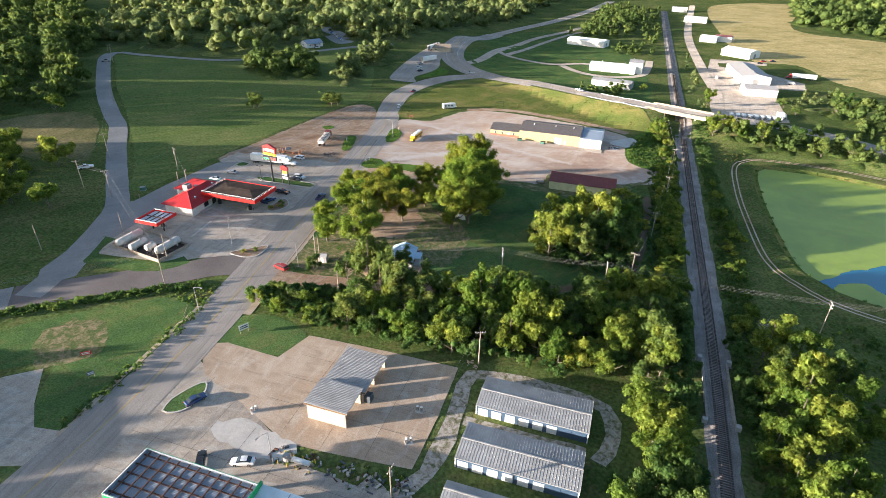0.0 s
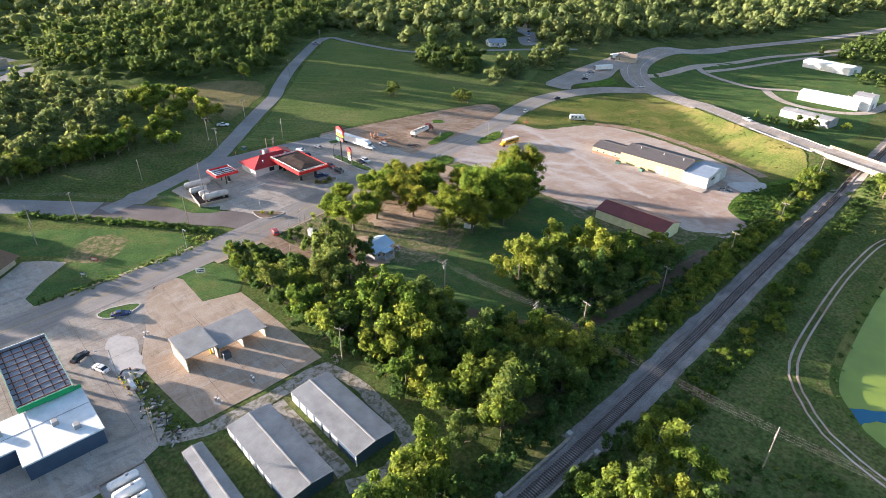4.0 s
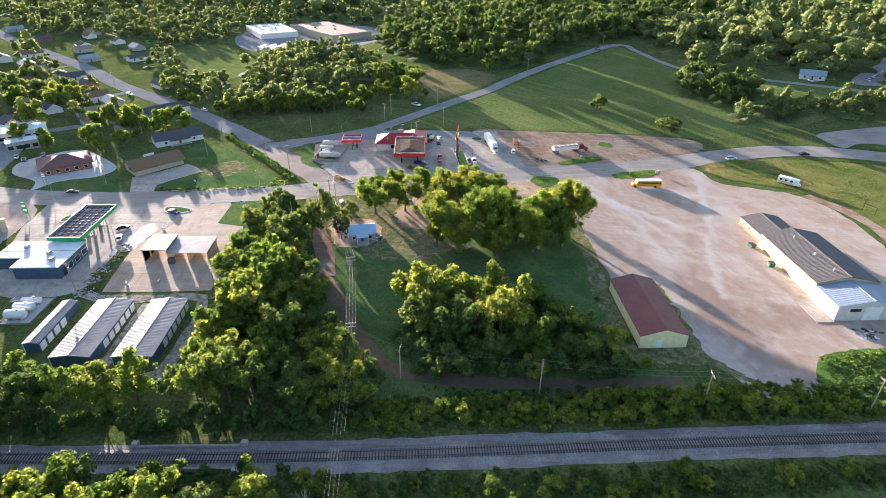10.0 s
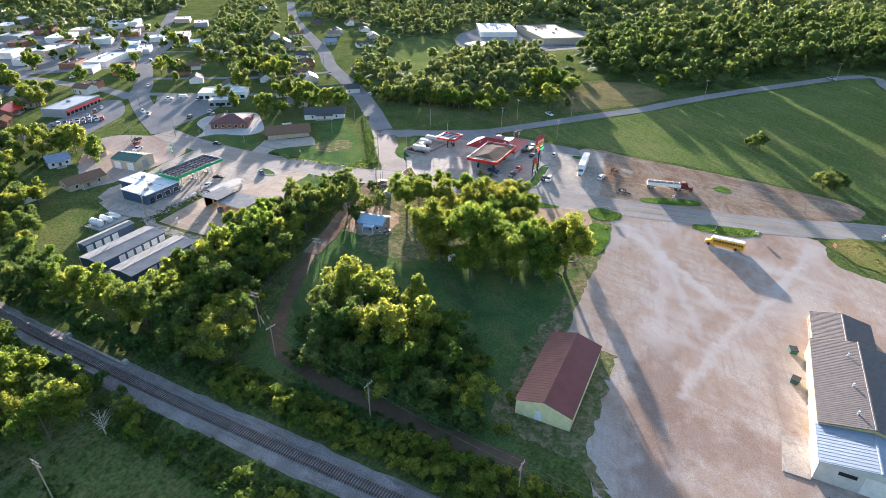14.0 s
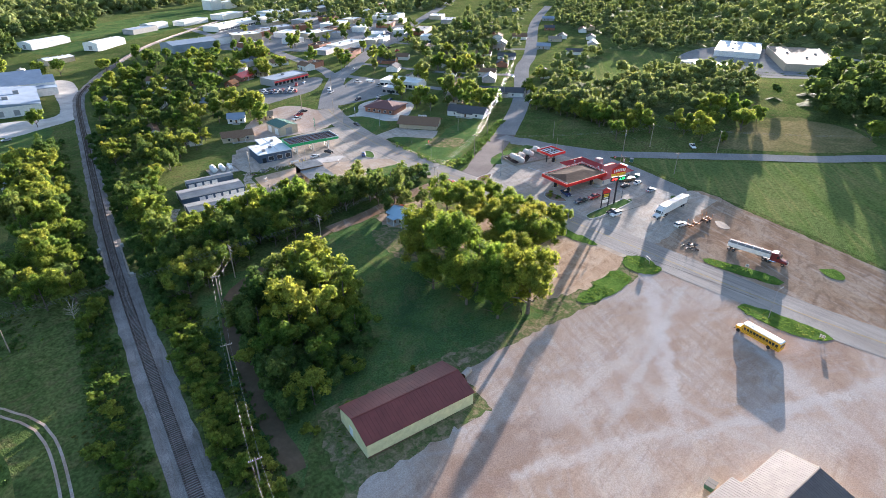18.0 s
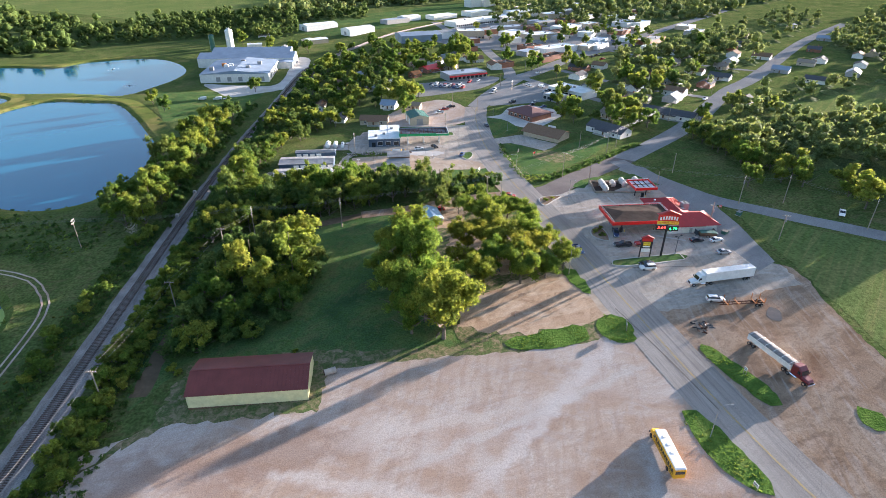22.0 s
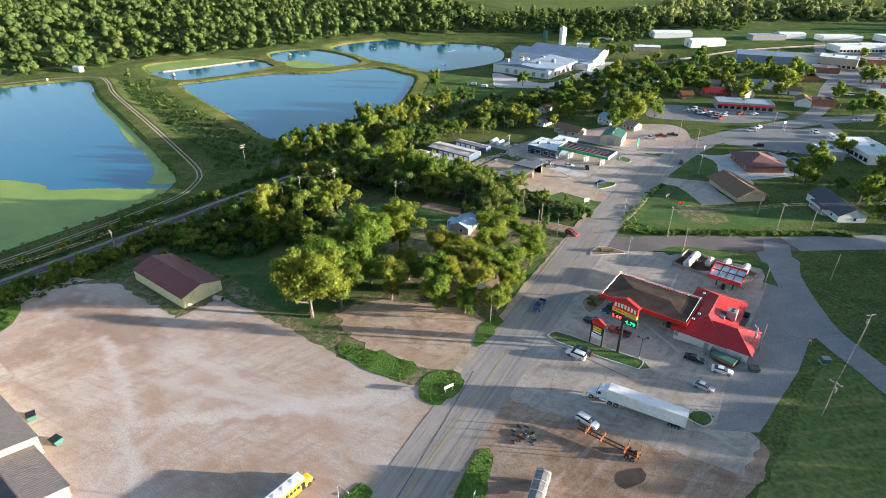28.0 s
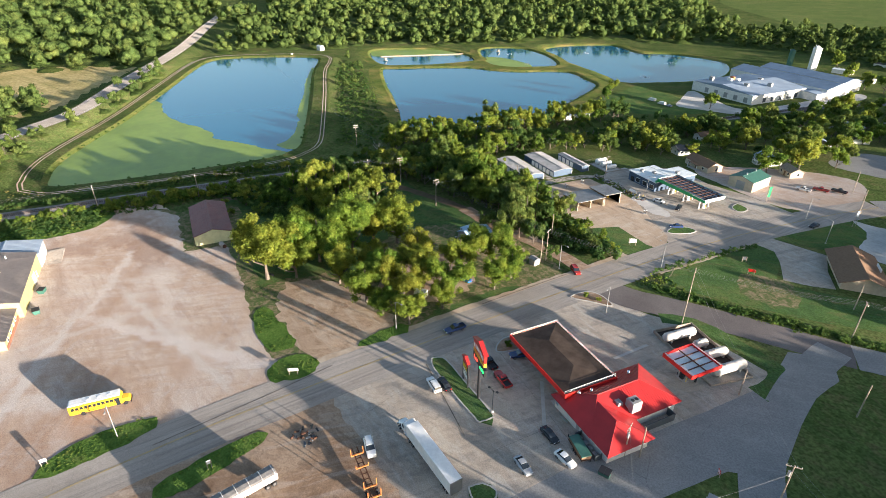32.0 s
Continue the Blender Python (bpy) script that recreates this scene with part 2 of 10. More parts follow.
GRAVEL = material("pale rutted gravel", [(0.3, (0.345, 0.24, 0.175)), (0.42, (0.405, 0.308, 0.236)), (0.54, (0.45, 0.368, 0.302)), (0.7, (0.485, 0.422, 0.368))], 0.035, 0.95, bump=0.3, bump_scale=1.2, fine=0.5, fine_scale=4.0, detail=3.0, warp=1.2, spec=0.0, streak=((-28, 9, 2.6, (0.44, 0.405, 0.38), 0.4), (62, 7, 2.2, (0.45, 0.42, 0.395), 0.35), (20, 3.4, 1.1, (0.27, 0.185, 0.14), 0.3), (75, 14, 2.2, (0.31, 0.215, 0.16), 0.4), (12, 16, 1.6, (0.31, 0.22, 0.17), 0.35), (10, 34, 15, (0.5, 0.455, 0.42), 0.4), (50, 26, 11, (0.38, 0.265, 0.195), 0.4)),
                  tracks=((-101, 217, 44, 64, 2.6, (0.52, 0.48, 0.45), 0.6), (-59, 261, -16.4, 50, 2.2, (0.52, 0.475, 0.44), 0.5), (-53, 262, 162, 60, 2.2, (0.49, 0.46, 0.435), 0.6), (-104, 228, 22, 70, 1.6, (0.48, 0.45, 0.42), 0.5), (-70, 300, -80, 60, 1.8, (0.46, 0.41, 0.37), 0.5), (-45, 268, 8, 60, 2.5, (0.29, 0.21, 0.165), 0.5), (-84, 236, 8, 60, 3.0, (0.52, 0.48, 0.44), 0.4), (-40, 300, 200, 60, 4.0, (0.36, 0.25, 0.19), 0.5), (-96, 250, 70, 40, 3.0, (0.5, 0.46, 0.43), 0.5), (-36, 243, 6, 52, 7.0, (0.25, 0.165, 0.12), 0.65), (-8, 244, 96, 52, 8.0, (0.27, 0.18, 0.135), 0.6)))
DIRT = material("red brown dirt", [(0.3, (0.2, 0.125, 0.078)), (0.48, (0.31, 0.215, 0.145)), (0.75, (0.4, 0.315, 0.235))], 0.07, 0.95, bump=0.5, bump_scale=1.2, fine=0.55, fine_scale=4.0, warp=1.0, spec=0.0, streak=((80, 14, 2.0, (0.42, 0.35, 0.29), 0.6), (20, 6, 2.5, (0.14, 0.095, 0.068), 0.5), (50, 1.2, 0.9, (0.16, 0.11, 0.08), 0.35)))
CONCRETE = material("stained concrete paving", [(0.28, (0.292, 0.248, 0.203)), (0.5, (0.392, 0.336, 0.275)), (0.75, (0.458, 0.402, 0.342))], 0.06, 0.85, bump=0.15, bump_scale=4, fine=0.45, fine_scale=4.0, warp=0.8, streak=((85, 12, 1.8, (0.2, 0.185, 0.17), 0.5), (5, 9, 2.2, (0.46, 0.44, 0.4), 0.5), (30, 2.2, 1.5, (0.16, 0.145, 0.13), 0.35)), crack=(11.0, 0.07, (0.19, 0.17, 0.15), 0.45), spec=0.04)
TANPAVE = material("tan concrete apron", [(0.28, (0.34, 0.25, 0.175)), (0.5, (0.42, 0.325, 0.24)), (0.75, (0.48, 0.395, 0.31))], 0.07, 0.85, bump=0.15, bump_scale=4, fine=0.45, fine_scale=4.0, warp=0.8, streak=((0, 9, 1.8, (0.26, 0.2, 0.15), 0.5), (90, 7, 2.0, (0.5, 0.44, 0.37), 0.5)), crack=(13.0, 0.08, (0.22, 0.165, 0.125), 0.45), spec=0.04)
ROADMAT = material("worn grey asphalt road", [(0.3, (0.245, 0.218, 0.192)), (0.55, (0.315, 0.283, 0.25)), (0.75, (0.392, 0.354, 0.315))], 0.05, 0.85, bump=0.15, bump_scale=6, fine=0.45, fine_scale=4.5, streak=((97, 26, 0.8, (0.17, 0.155, 0.145), 0.5), (97, 30, 1.5, (0.38, 0.35, 0.315), 0.5)), crack=(10.0, 0.08, (0.17, 0.16, 0.148), 0.4), spec=0.04)
REDROAD = material("reddish dark asphalt", [(0.3, (0.12, 0.103, 0.097)), (0.7, (0.18, 0.158, 0.148))], 0.08, 0.85, fine=0.4, fine_scale=3.5, crack=(8.0, 0.06, (0.05, 0.04, 0.036), 0.5), spec=0.04)
GREYROAD = material("grey chip seal", [(0.3, (0.205, 0.2, 0.195)), (0.55, (0.255, 0.248, 0.238)), (0.72, (0.31, 0.295, 0.275))], 0.06, 0.85, fine=0.45, fine_scale=3.0, streak=((45, 12, 1.5, (0.3, 0.29, 0.28), 0.4),), crack=(9.0, 0.08, (0.11, 0.105, 0.1), 0.5), spec=0.0)
EARTH = material("trodden brown earth", [(0.3, (0.07, 0.06, 0.03)), (0.55, (0.12, 0.085, 0.05)), (0.75, (0.17, 0.12, 0.075))], 0.12, 0.95, bump=0.6, fine=0.25, fine_scale=0.9)
WORN = material("worn thin grass", [(0.3, (0.3, 0.22, 0.15)), (0.44, (0.19, 0.165, 0.09)), (0.57, (0.095, 0.12, 0.045)), (0.72, (0.085, 0.13, 0.042))], 0.55, 0.95, bump=1.0, bump_scale=4.0, fine=0.6, fine_scale=2.2, warp=0.8, spec=0.0)
THINGRAVEL = material("thin weedy gravel", [(0.34, (0.11, 0.125, 0.055)), (0.45, (0.25, 0.22, 0.165)), (0.54, (0.37, 0.335, 0.285)), (0.7, (0.45, 0.415, 0.37))], 0.7, 0.95, bump=0.8, bump_scale=3.0, fine=0.3, fine_scale=2.4, warp=0.8, spec=0.0)
YARD = material("sandy orange yard dirt", [(0.3, (0.3, 0.205, 0.135)), (0.52, (0.42, 0.305, 0.21)), (0.72, (0.5, 0.395, 0.29))], 0.12, 0.95, bump=0.5, bump_scale=1.4, fine=0.55, fine_scale=4.0, warp=1.0, spec=0.0, streak=((60, 3.0, 1.6, (0.22, 0.15, 0.09), 0.5), (15, 8, 2.2, (0.52, 0.43, 0.33), 0.5)))
SAND = material("pale sandy shoulder", [(0.3, (0.33, 0.25, 0.175)), (0.7, (0.47, 0.39, 0.3))], 0.15, 0.95, bump=0.4, bump_scale=1.3, fine=0.25, fine_scale=1.5, warp=1.0)
PALEGRAVEL = material("white crushed stone", [(0.3, (0.36, 0.34, 0.31)), (0.7, (0.55, 0.52, 0.48))], 0.12, 0.9, bump=0.5, bump_scale=3, fine=0.2, fine_scale=1.2)
BALLAST = material("grey railway ballast", [(0.3, (0.18, 0.16, 0.145)), (0.55, (0.265, 0.24, 0.218)), (0.75, (0.35, 0.322, 0.295))], 0.2, 0.95, bump=0.9, bump_scale=5, fine=0.9, fine_scale=4.5, spec=0.0, streak=((90, 14, 1.2, (0.11, 0.09, 0.075), 0.5), (90, 10, 2.0, (0.28, 0.265, 0.25), 0.5)))
for rough_ground in (GRAVEL, DIRT, CONCRETE, TANPAVE, ROADMAT, GREYROAD, THINGRAVEL, PALEGRAVEL, SAND):
    rough_ground.node_tree.nodes["Principled BSDF"].inputs["Diffuse Roughness"].default_value = 0.35
LEAF = material("broad green leaves", [(0.3, (0.085, 0.142, 0.028)), (0.5, (0.152, 0.215, 0.038)), (0.72, (0.24, 0.275, 0.052))], 0.3, 0.7, fine=0.5, fine_scale=2.2, island=0.3, object_var=0.25, transmit=0.55, bump=3.5, bump_scale=1.5, spec=0.06)
LEAF_PECAN = material("yellow-green pecan leaves", [(0.3, (0.09, 0.145, 0.026)), (0.5, (0.168, 0.226, 0.036)), (0.72, (0.262, 0.288, 0.048))], 0.3, 0.7, fine=0.5, fine_scale=2.2, island=0.3, object_var=0.06, transmit=0.55, bump=3.5, bump_scale=1.5, spec=0.06)
LEAF_DARK = material("dark green leaves", [(0.3, (0.06, 0.106, 0.03)), (0.5, (0.106, 0.16, 0.042)), (0.72, (0.175, 0.212, 0.058))], 0.3, 0.7, fine=0.5, fine_scale=2.2, island=0.3, object_var=0.3, transmit=0.5, bump=3.5, bump_scale=1.5, spec=0.06)
# Paler greens with lifted blue put distance haze into the leaf colour.
LEAF_FAR = material("haze-paled far foliage", [(0.3, (0.095, 0.14, 0.056)), (0.5, (0.155, 0.2, 0.074)), (0.72, (0.24, 0.26, 0.095))], 0.07, 0.8, fine=0.9, fine_scale=1.1, island=0.25, transmit=0.45, bump=9.0, bump_scale=0.9, spec=0.06)
LEAF_WOOD = material("eastern woods foliage", [(0.3, (0.058, 0.1, 0.03)), (0.5, (0.095, 0.142, 0.04)), (0.72, (0.155, 0.19, 0.052))], 0.07, 0.8, fine=0.9, fine_scale=1.1, island=0.25, transmit=0.42, bump=9.0, bump_scale=0.9, spec=0.04)
LEAF_BRUSH = material("brush leaves", [(0.3, (0.046, 0.098, 0.03)), (0.5, (0.082, 0.15, 0.042)), (0.72, (0.14, 0.195, 0.058))], 0.2, 0.75, fine=0.5, fine_scale=2.2, island=0.3, transmit=0.5, bump=3.0, bump_scale=1.6, spec=0.05)
BARK = material("grey brown bark", [(0.3, (0.09, 0.07, 0.055)), (0.7, (0.2, 0.165, 0.13))], 2.0, 0.95, bump=0.6)
DEADWOOD = material("bleached dead wood", [(0.3, (0.35, 0.29, 0.24)), (0.7, (0.5, 0.44, 0.38))], 1.0, 0.9)
WATER = bpy.data.materials.new("pond water")
WATER.use_nodes = True
_b = WATER.node_tree.nodes["Principled BSDF"]
_b.inputs["Base Color"].default_value, _b.inputs["Roughness"].default_value = (0.01, 0.115, 0.2, 1), 0.09
_b.inputs["Specular IOR Level"].default_value = 0.36
_n = WATER.node_tree.nodes.new("ShaderNodeTexNoise")
_n.inputs["Scale"].default_value, _n.inputs["Detail"].default_value = 0.9, 3
_g = WATER.node_tree.nodes.new("ShaderNodeNewGeometry")
_bp = WATER.node_tree.nodes.new("ShaderNodeBump")
_bp.inputs["Strength"].default_value, _bp.inputs["Distance"].default_value = 0.12, 0.05
WATER.node_tree.links.new(_g.outputs["Position"], _n.inputs["Vector"])
WATER.node_tree.links.new(_n.outputs[0], _bp.inputs["Height"])
WATER.node_tree.links.new(_bp.outputs[0], _b.inputs["Normal"])
ALGAE = material("green algae film", [(0.3, (0.16, 0.23, 0.035)), (0.55, (0.22, 0.3, 0.042)), (0.75, (0.3, 0.35, 0.06))], 0.04, 0.5, fine=0.12, fine_scale=0.25, spec=0.4)
WHITE = paint("white painted metal", (0.74, 0.73, 0.7), 0.45)
WHITEWALL = paint("white siding", (0.68, 0.66, 0.62), 0.7)
CREAM = paint("cream yellow metal siding", (0.46, 0.38, 0.185), 0.7, spec=0.1)
TANBLOCK = paint("tan block wall", (0.46, 0.38, 0.28), 0.85)
NAVY = paint("navy blue painted metal", (0.05, 0.085, 0.135), 0.5)
DARKGREY = paint("dark grey panel", (0.07, 0.08, 0.09), 0.6)
GREYWALL = paint("grey wall", (0.32, 0.31, 0.3), 0.75)
BRICK = paint("red brown brick", (0.27, 0.12, 0.075), 0.85, var=0.2)
BROWN = paint("brown wood", (0.16, 0.095, 0.055), 0.8, var=0.2)
MAROON = paint("maroon metal roof", (0.17, 0.043, 0.034), 0.45, var=0.15, scale=0.35)
REDROOF = paint("bright red metal roof", (0.36, 0.022, 0.022), 0.42, var=0.14, scale=0.4)
REDFASCIA = paint("red fascia", (0.6, 0.02, 0.015), 0.4)
DARKROOF = paint("dark grey brown metal roof", (0.12, 0.108, 0.104), 0.6, var=0.15, spec=0.2)
BROWNROOF = paint("brown shingles", (0.2, 0.125, 0.08), 0.9, var=0.2, scale=2.0, spec=0.08)
SHINGLE = paint("dark grey shingles", (0.09, 0.09, 0.095), 0.9, var=0.2, scale=2.0, spec=0.08)
TANSHINGLE = paint("tan shingles", (0.27, 0.22, 0.17), 0.9, var=0.2, scale=2.0, spec=0.08)
DECK = paint("dull grey deck sheet", (0.28, 0.32, 0.36), 0.6, metal=0.2, var=0.15, scale=0.3)
GALV = paint("weathered galvanised roof", (0.29, 0.29, 0.285), 0.65, metal=0.1, var=0.2, scale=0.3, spec=0.12)
WHITEROOF = paint("white coated roof", (0.64, 0.68, 0.68), 0.7, var=0.16, scale=0.3, spec=0.1)
AQUAROOF = paint("light blue metal roof", (0.33, 0.47, 0.58), 0.45, var=0.12, scale=0.2)
BLUEROOF = paint("pale blue grey metal roof", (0.22, 0.27, 0.33), 0.5, var=0.12, scale=0.2)
GREENROOF = paint("dark green metal roof", (0.045, 0.13, 0.1), 0.5)
TARROOF = paint("dark brown membrane roof", (0.066, 0.05, 0.041), 0.95, var=0.3, scale=0.35, spec=0.03)
GREEN = paint("green fascia", (0.01, 0.3, 0.1), 0.4)
RUST = paint("dark rusty steel", (0.1, 0.05, 0.034), 0.85, var=0.35, spec=0.1)
STEEL = paint("bare steel", (0.4, 0.4, 0.4), 0.35, metal=0.9)
RAILSTEEL = paint("rail steel", (0.2, 0.16, 0.14), 0.45, metal=0.7)
TIE = paint("creosote sleeper", (0.095, 0.07, 0.055), 0.9, var=0.3, object_var=0.3)
TYRE = paint("black rubber", (0.02, 0.02, 0.022), 0.8)
BLACK = paint("black plastic", (0.018, 0.018, 0.02), 0.5)
GLASS = paint("dark window glass", (0.02, 0.026, 0.032), 0.06, var=0.02, spec=0.8)
CHROME = paint("chrome", (0.7, 0.7, 0.72), 0.15, metal=1.0, var=0.03)
POLEWOOD = paint("weathered pole wood", (0.3, 0.245, 0.19), 0.9, var=0.2, scale=1.5)
WIRE = paint("cable", (0.26, 0.25, 0.24), 0.5)
YELLOWLINE = paint("worn yellow line", (0.42, 0.31, 0.12), 0.85, var=0.3, scale=0.3, spec=0.05)
WHITELINE = paint("worn white line", (0.6, 0.59, 0.56), 0.8, var=0.2)
SEAM = paint("dark paving joint", (0.17, 0.145, 0.12), 0.95, var=0.4, spec=0.0)
KERB = paint("kerb concrete", (0.42, 0.4, 0.36), 0.85)
BUSYELLOW = paint("school bus yellow", (0.72, 0.37, 0.02), 0.4)
SIGNYELLOW = paint("yellow sign", (0.8, 0.55, 0.03), 0.5)
ORANGE = paint("orange steel", (0.42, 0.15, 0.04), 0.6, var=0.25)
REDLENS = paint("red lens", (0.5, 0.01, 0.01), 0.2)
LAMPGLASS = paint("pale lens", (0.8, 0.8, 0.78), 0.1)


def glow(name, c, strength):
    m = bpy.data.materials.new(name)
    m.use_nodes = True
    b = m.node_tree.nodes["Principled BSDF"]
    b.inputs["Base Color"].default_value = (*c, 1)
    b.inputs["Emission Color"].default_value, b.inputs["Emission Strength"].default_value = (*c, 1), strength
    return m


LED_GREEN, LED_RED = glow("green led digits", (0.03, 0.9, 0.15), 1.2), glow("red led digits", (0.9, 0.05, 0.03), 1.2)
_car = {}


def car_paint(name, c):
    if name not in _car:
        _car[name] = paint(name + " car paint", c, 0.25, metal=0.1, var=0.04, spec=0.6)
    return _car[name]


# ---- mesh helpers ----
class Shape:
    """Gathers vertices and faces of one mesh."""

    def __init__(self):
        self.v, self.f = [], []

    def add(self, verts, faces):
        k = len(self.v)
        self.v.extend(tuple(p) for p in verts)
        self.f.extend(tuple(i + k for i in f) for f in faces)
        return self

    def box(self, x0, y0, z0, x1, y1, z1, c=0.0):
        """A box, its upper edges chamfered by c."""
        if c <= 0:
            p = [(x0, y0, z0), (x1, y0, z0), (x1, y1, z0), (x0, y1, z0), (x0, y0, z1), (x1, y0, z1), (x1, y1, z1), (x0, y1, z1)]
            return self.add(p, [(3, 2, 1, 0), (4, 5, 6, 7), (0, 1, 5, 4), (1, 2, 6, 5), (2, 3, 7, 6), (3, 0, 4, 7)])
        p = [(x0, y0, z0), (x1, y0, z0), (x1, y1, z0), (x0, y1, z0), (x0, y0, z1 - c), (x1, y0, z1 - c), (x1, y1, z1 - c), (x0, y1, z1 - c),
             (x0 + c, y0 + c, z1), (x1 - c, y0 + c, z1), (x1 - c, y1 - c, z1), (x0 + c, y1 - c, z1)]
        f = [(3, 2, 1, 0), (8, 9, 10, 11)]
        for a in range(4):
            b = (a + 1) % 4
            f += [(a, b, b + 4, a + 4), (a + 4, b + 4, b + 8, a + 8)]
        return self.add(p, f)

    def tube(self, a, b, r0, r1=None, n=8, caps=True):
        a, b = Vector(a), Vector(b)
        r1 = r0 if r1 is None else r1
        w = (b - a).normalized()
        u = w.orthogonal().normalized()
        s = w.cross(u)
        p = []
        for c, r in ((a, r0), (b, r1)):
            p += [c + (u * math.cos(2 * math.pi * i / n) + s * math.sin(2 * math.pi * i / n)) * r for i in range(n)]
        f = [(i, (i + 1) % n, (i + 1) % n + n, i + n) for i in range(n)]
        if caps:
            f += [tuple(reversed(range(n))), tuple(range(n, 2 * n))]
        return self.add(p, f)

    def path(self, pts, r, n=5):
        for a, b in zip(pts, pts[1:]):
            self.tube(a, b, r, r, n, caps=False)
        return self

    def loft(self, rings, caps=True):
        """Skin between rings of equal length."""
        n = len(rings[0])
        p = [q for ring in rings for q in ring]
        f = []
        for k in range(len(rings) - 1):
            f += [(k * n + i, k * n + (i + 1) % n, (k + 1) * n + (i + 1) % n, (k + 1) * n + i) for i in range(n)]
        if caps:
            f += [tuple(reversed(range(n))), tuple(range((len(rings) - 1) * n, len(rings) * n))]
        return self.add(p, f)

    def prism(self, poly, z0, z1):
        n = len(poly)
        p = [(x, y, z0) for x, y in poly] + [(x, y, z1) for x, y in poly]
        return self.add(p, [tuple(reversed(range(n))), tuple(range(n, 2 * n))] + [(i, (i + 1) % n, (i + 1) % n + n, i + n) for i in range(n)])

    def data(self, name, mat, smooth=False):
        me = bpy.data.meshes.new(name)
        me.from_pydata(self.v, [], self.f)
        me.materials.append(mat)
        if smooth:
            me.polygons.foreach_set("use_smooth", [True] * len(me.polygons))
        return me


def part(name, shape, mat, parent, label="", smooth=False):
    me = shape.data(name, mat, smooth) if isinstance(shape, Shape) else shape
    ob = new(name, me)
    ob.parent = parent
    return tagged(ob, label)


def thing(name, x, y, turn=0.0, label="", category="", group="", z=None, kind=""):
    ob = new(name)
    ob.empty_display_size = 0.5
    ob.matrix_basis = pose(x, y, gz(x, y) if z is None else z, 0, 0, turn)
    return tagged(ob, label, category, group, kind)


def setting(name, shape, mat, label="", category="", kind="structure", smooth=False):
    ob = new(name, shape.data(name, mat, smooth) if isinstance(shape, Shape) else shape)
    return tagged(ob, label, category, kind=kind)


# ---- lie of the land ----
LAND = [(-130, 165, -0.6), (-150, 170, -0.6), (-142, 127, -1.4), (-92, 305, -2.4), (-16, 276, -3.1), (-5, 236, -2.8), (-85, 230, -1.6), (-83, 97, -4.6),
        (-122, 44, -5.6), (4, 98, -3.8), (-20, 75, -4.2), (17, 266, -4), (-142, 0, -4), (-109, -82, -2), (-149, 356, -3), (-50, 80, -4), (-45, 170, -3),
        (56, 211, -5.2), (52, 160, -5.0), (50, 262, -5.0), (31, 200, -4.6), (90, 165, -6.4), (92, 130, -7.4), (125, 150, -7.4), (180, 125, -7.6), (250, 100, -7.8), (345, 94, -7.8), (300, 190, -5.5), (200, 270, -4.6), (110, 300, -4.6), (62, 110, -6.6), (62, 40, -6.6),
        (92, -30, -8.0), (160, -50, -8.4), (225, 60, -8.2), (290, 20, -8.4), (270, -70, -8.8), (245, -190, -10.0), (140, -220, -10.0), (100, -110, -9.4), (60, -130, -8.6), (66, -180, -8.6), (100, -262, -8.0),
        (-185, 205, 0.8), (-228, 192, 3.6), (-258, 228, 5.4), (-292, 266, 7.8), (-343, 317, 10.6), (-290, 345, 9.4), (-238, 345, 5.6), (-195, 330, 1.6), (-240, 410, 8.6), (-240, 440, 9.4), (-300, 450, 11), (-400, 380, 12), (-470, 470, 12), (-540, 540, 11), (-420, 290, 10), (-500, 380, 11), (-360, 560, 10), (-600, 450, 9), (-330, 230, 6.5), (-290, 190, 5.0)]
BANK_WEST = [(-112, 402, 0.0), (-60, 388, 2.2), (-20, 361, 4.8), (4, 346, 6.6), (12, 342, 6.8)]
BANK_EAST = [(50, 333, 7.2), (62, 333, 6.8), (84, 331, 5.8), (102, 326, 5.0), (118, 316, 4.4), (165, 283, 3.8), (231, 262, 3.6), (291, 243, 3.6), (380, 215, 3.4), (545, 173, 3.0), (720, 128, 3.0)]


def embank(x, y):
    """Height of the road embankments at each point."""
    best = np.zeros_like(x)
    for line in (BANK_WEST, BANK_EAST):
        for (ax, ay, ah), (bx, by, bh) in zip(line, line[1:]):
            dx, dy = bx - ax, by - ay
            s = np.clip(((x - ax) * dx + (y - ay) * dy) / (dx * dx + dy * dy), 0, 1)
            d = np.hypot(x - ax - s * dx, y - ay - s * dy)
            h = ah + s * (bh - ah)
            best = np.maximum(best, h * np.clip(1 - (d - 8) / (1.0 + 2.6 * np.maximum(h, 0.5)), 0, 1))
    return best


def land(x, y):
    x, y = np.asarray(x, float), np.asarray(y, float)
    s, w = np.full(x.shape, 0.02), np.full(x.shape, -0.07)
    for a, b, c in LAND:
        k = np.exp(-((x - a) ** 2 + (y - b) ** 2) / 4050.0)
        s, w = s + k, w + k * c
    return w / s + embank(x, y)


def gz(x, y):
    return float(land(np.array([x]), np.array([y]))[0])


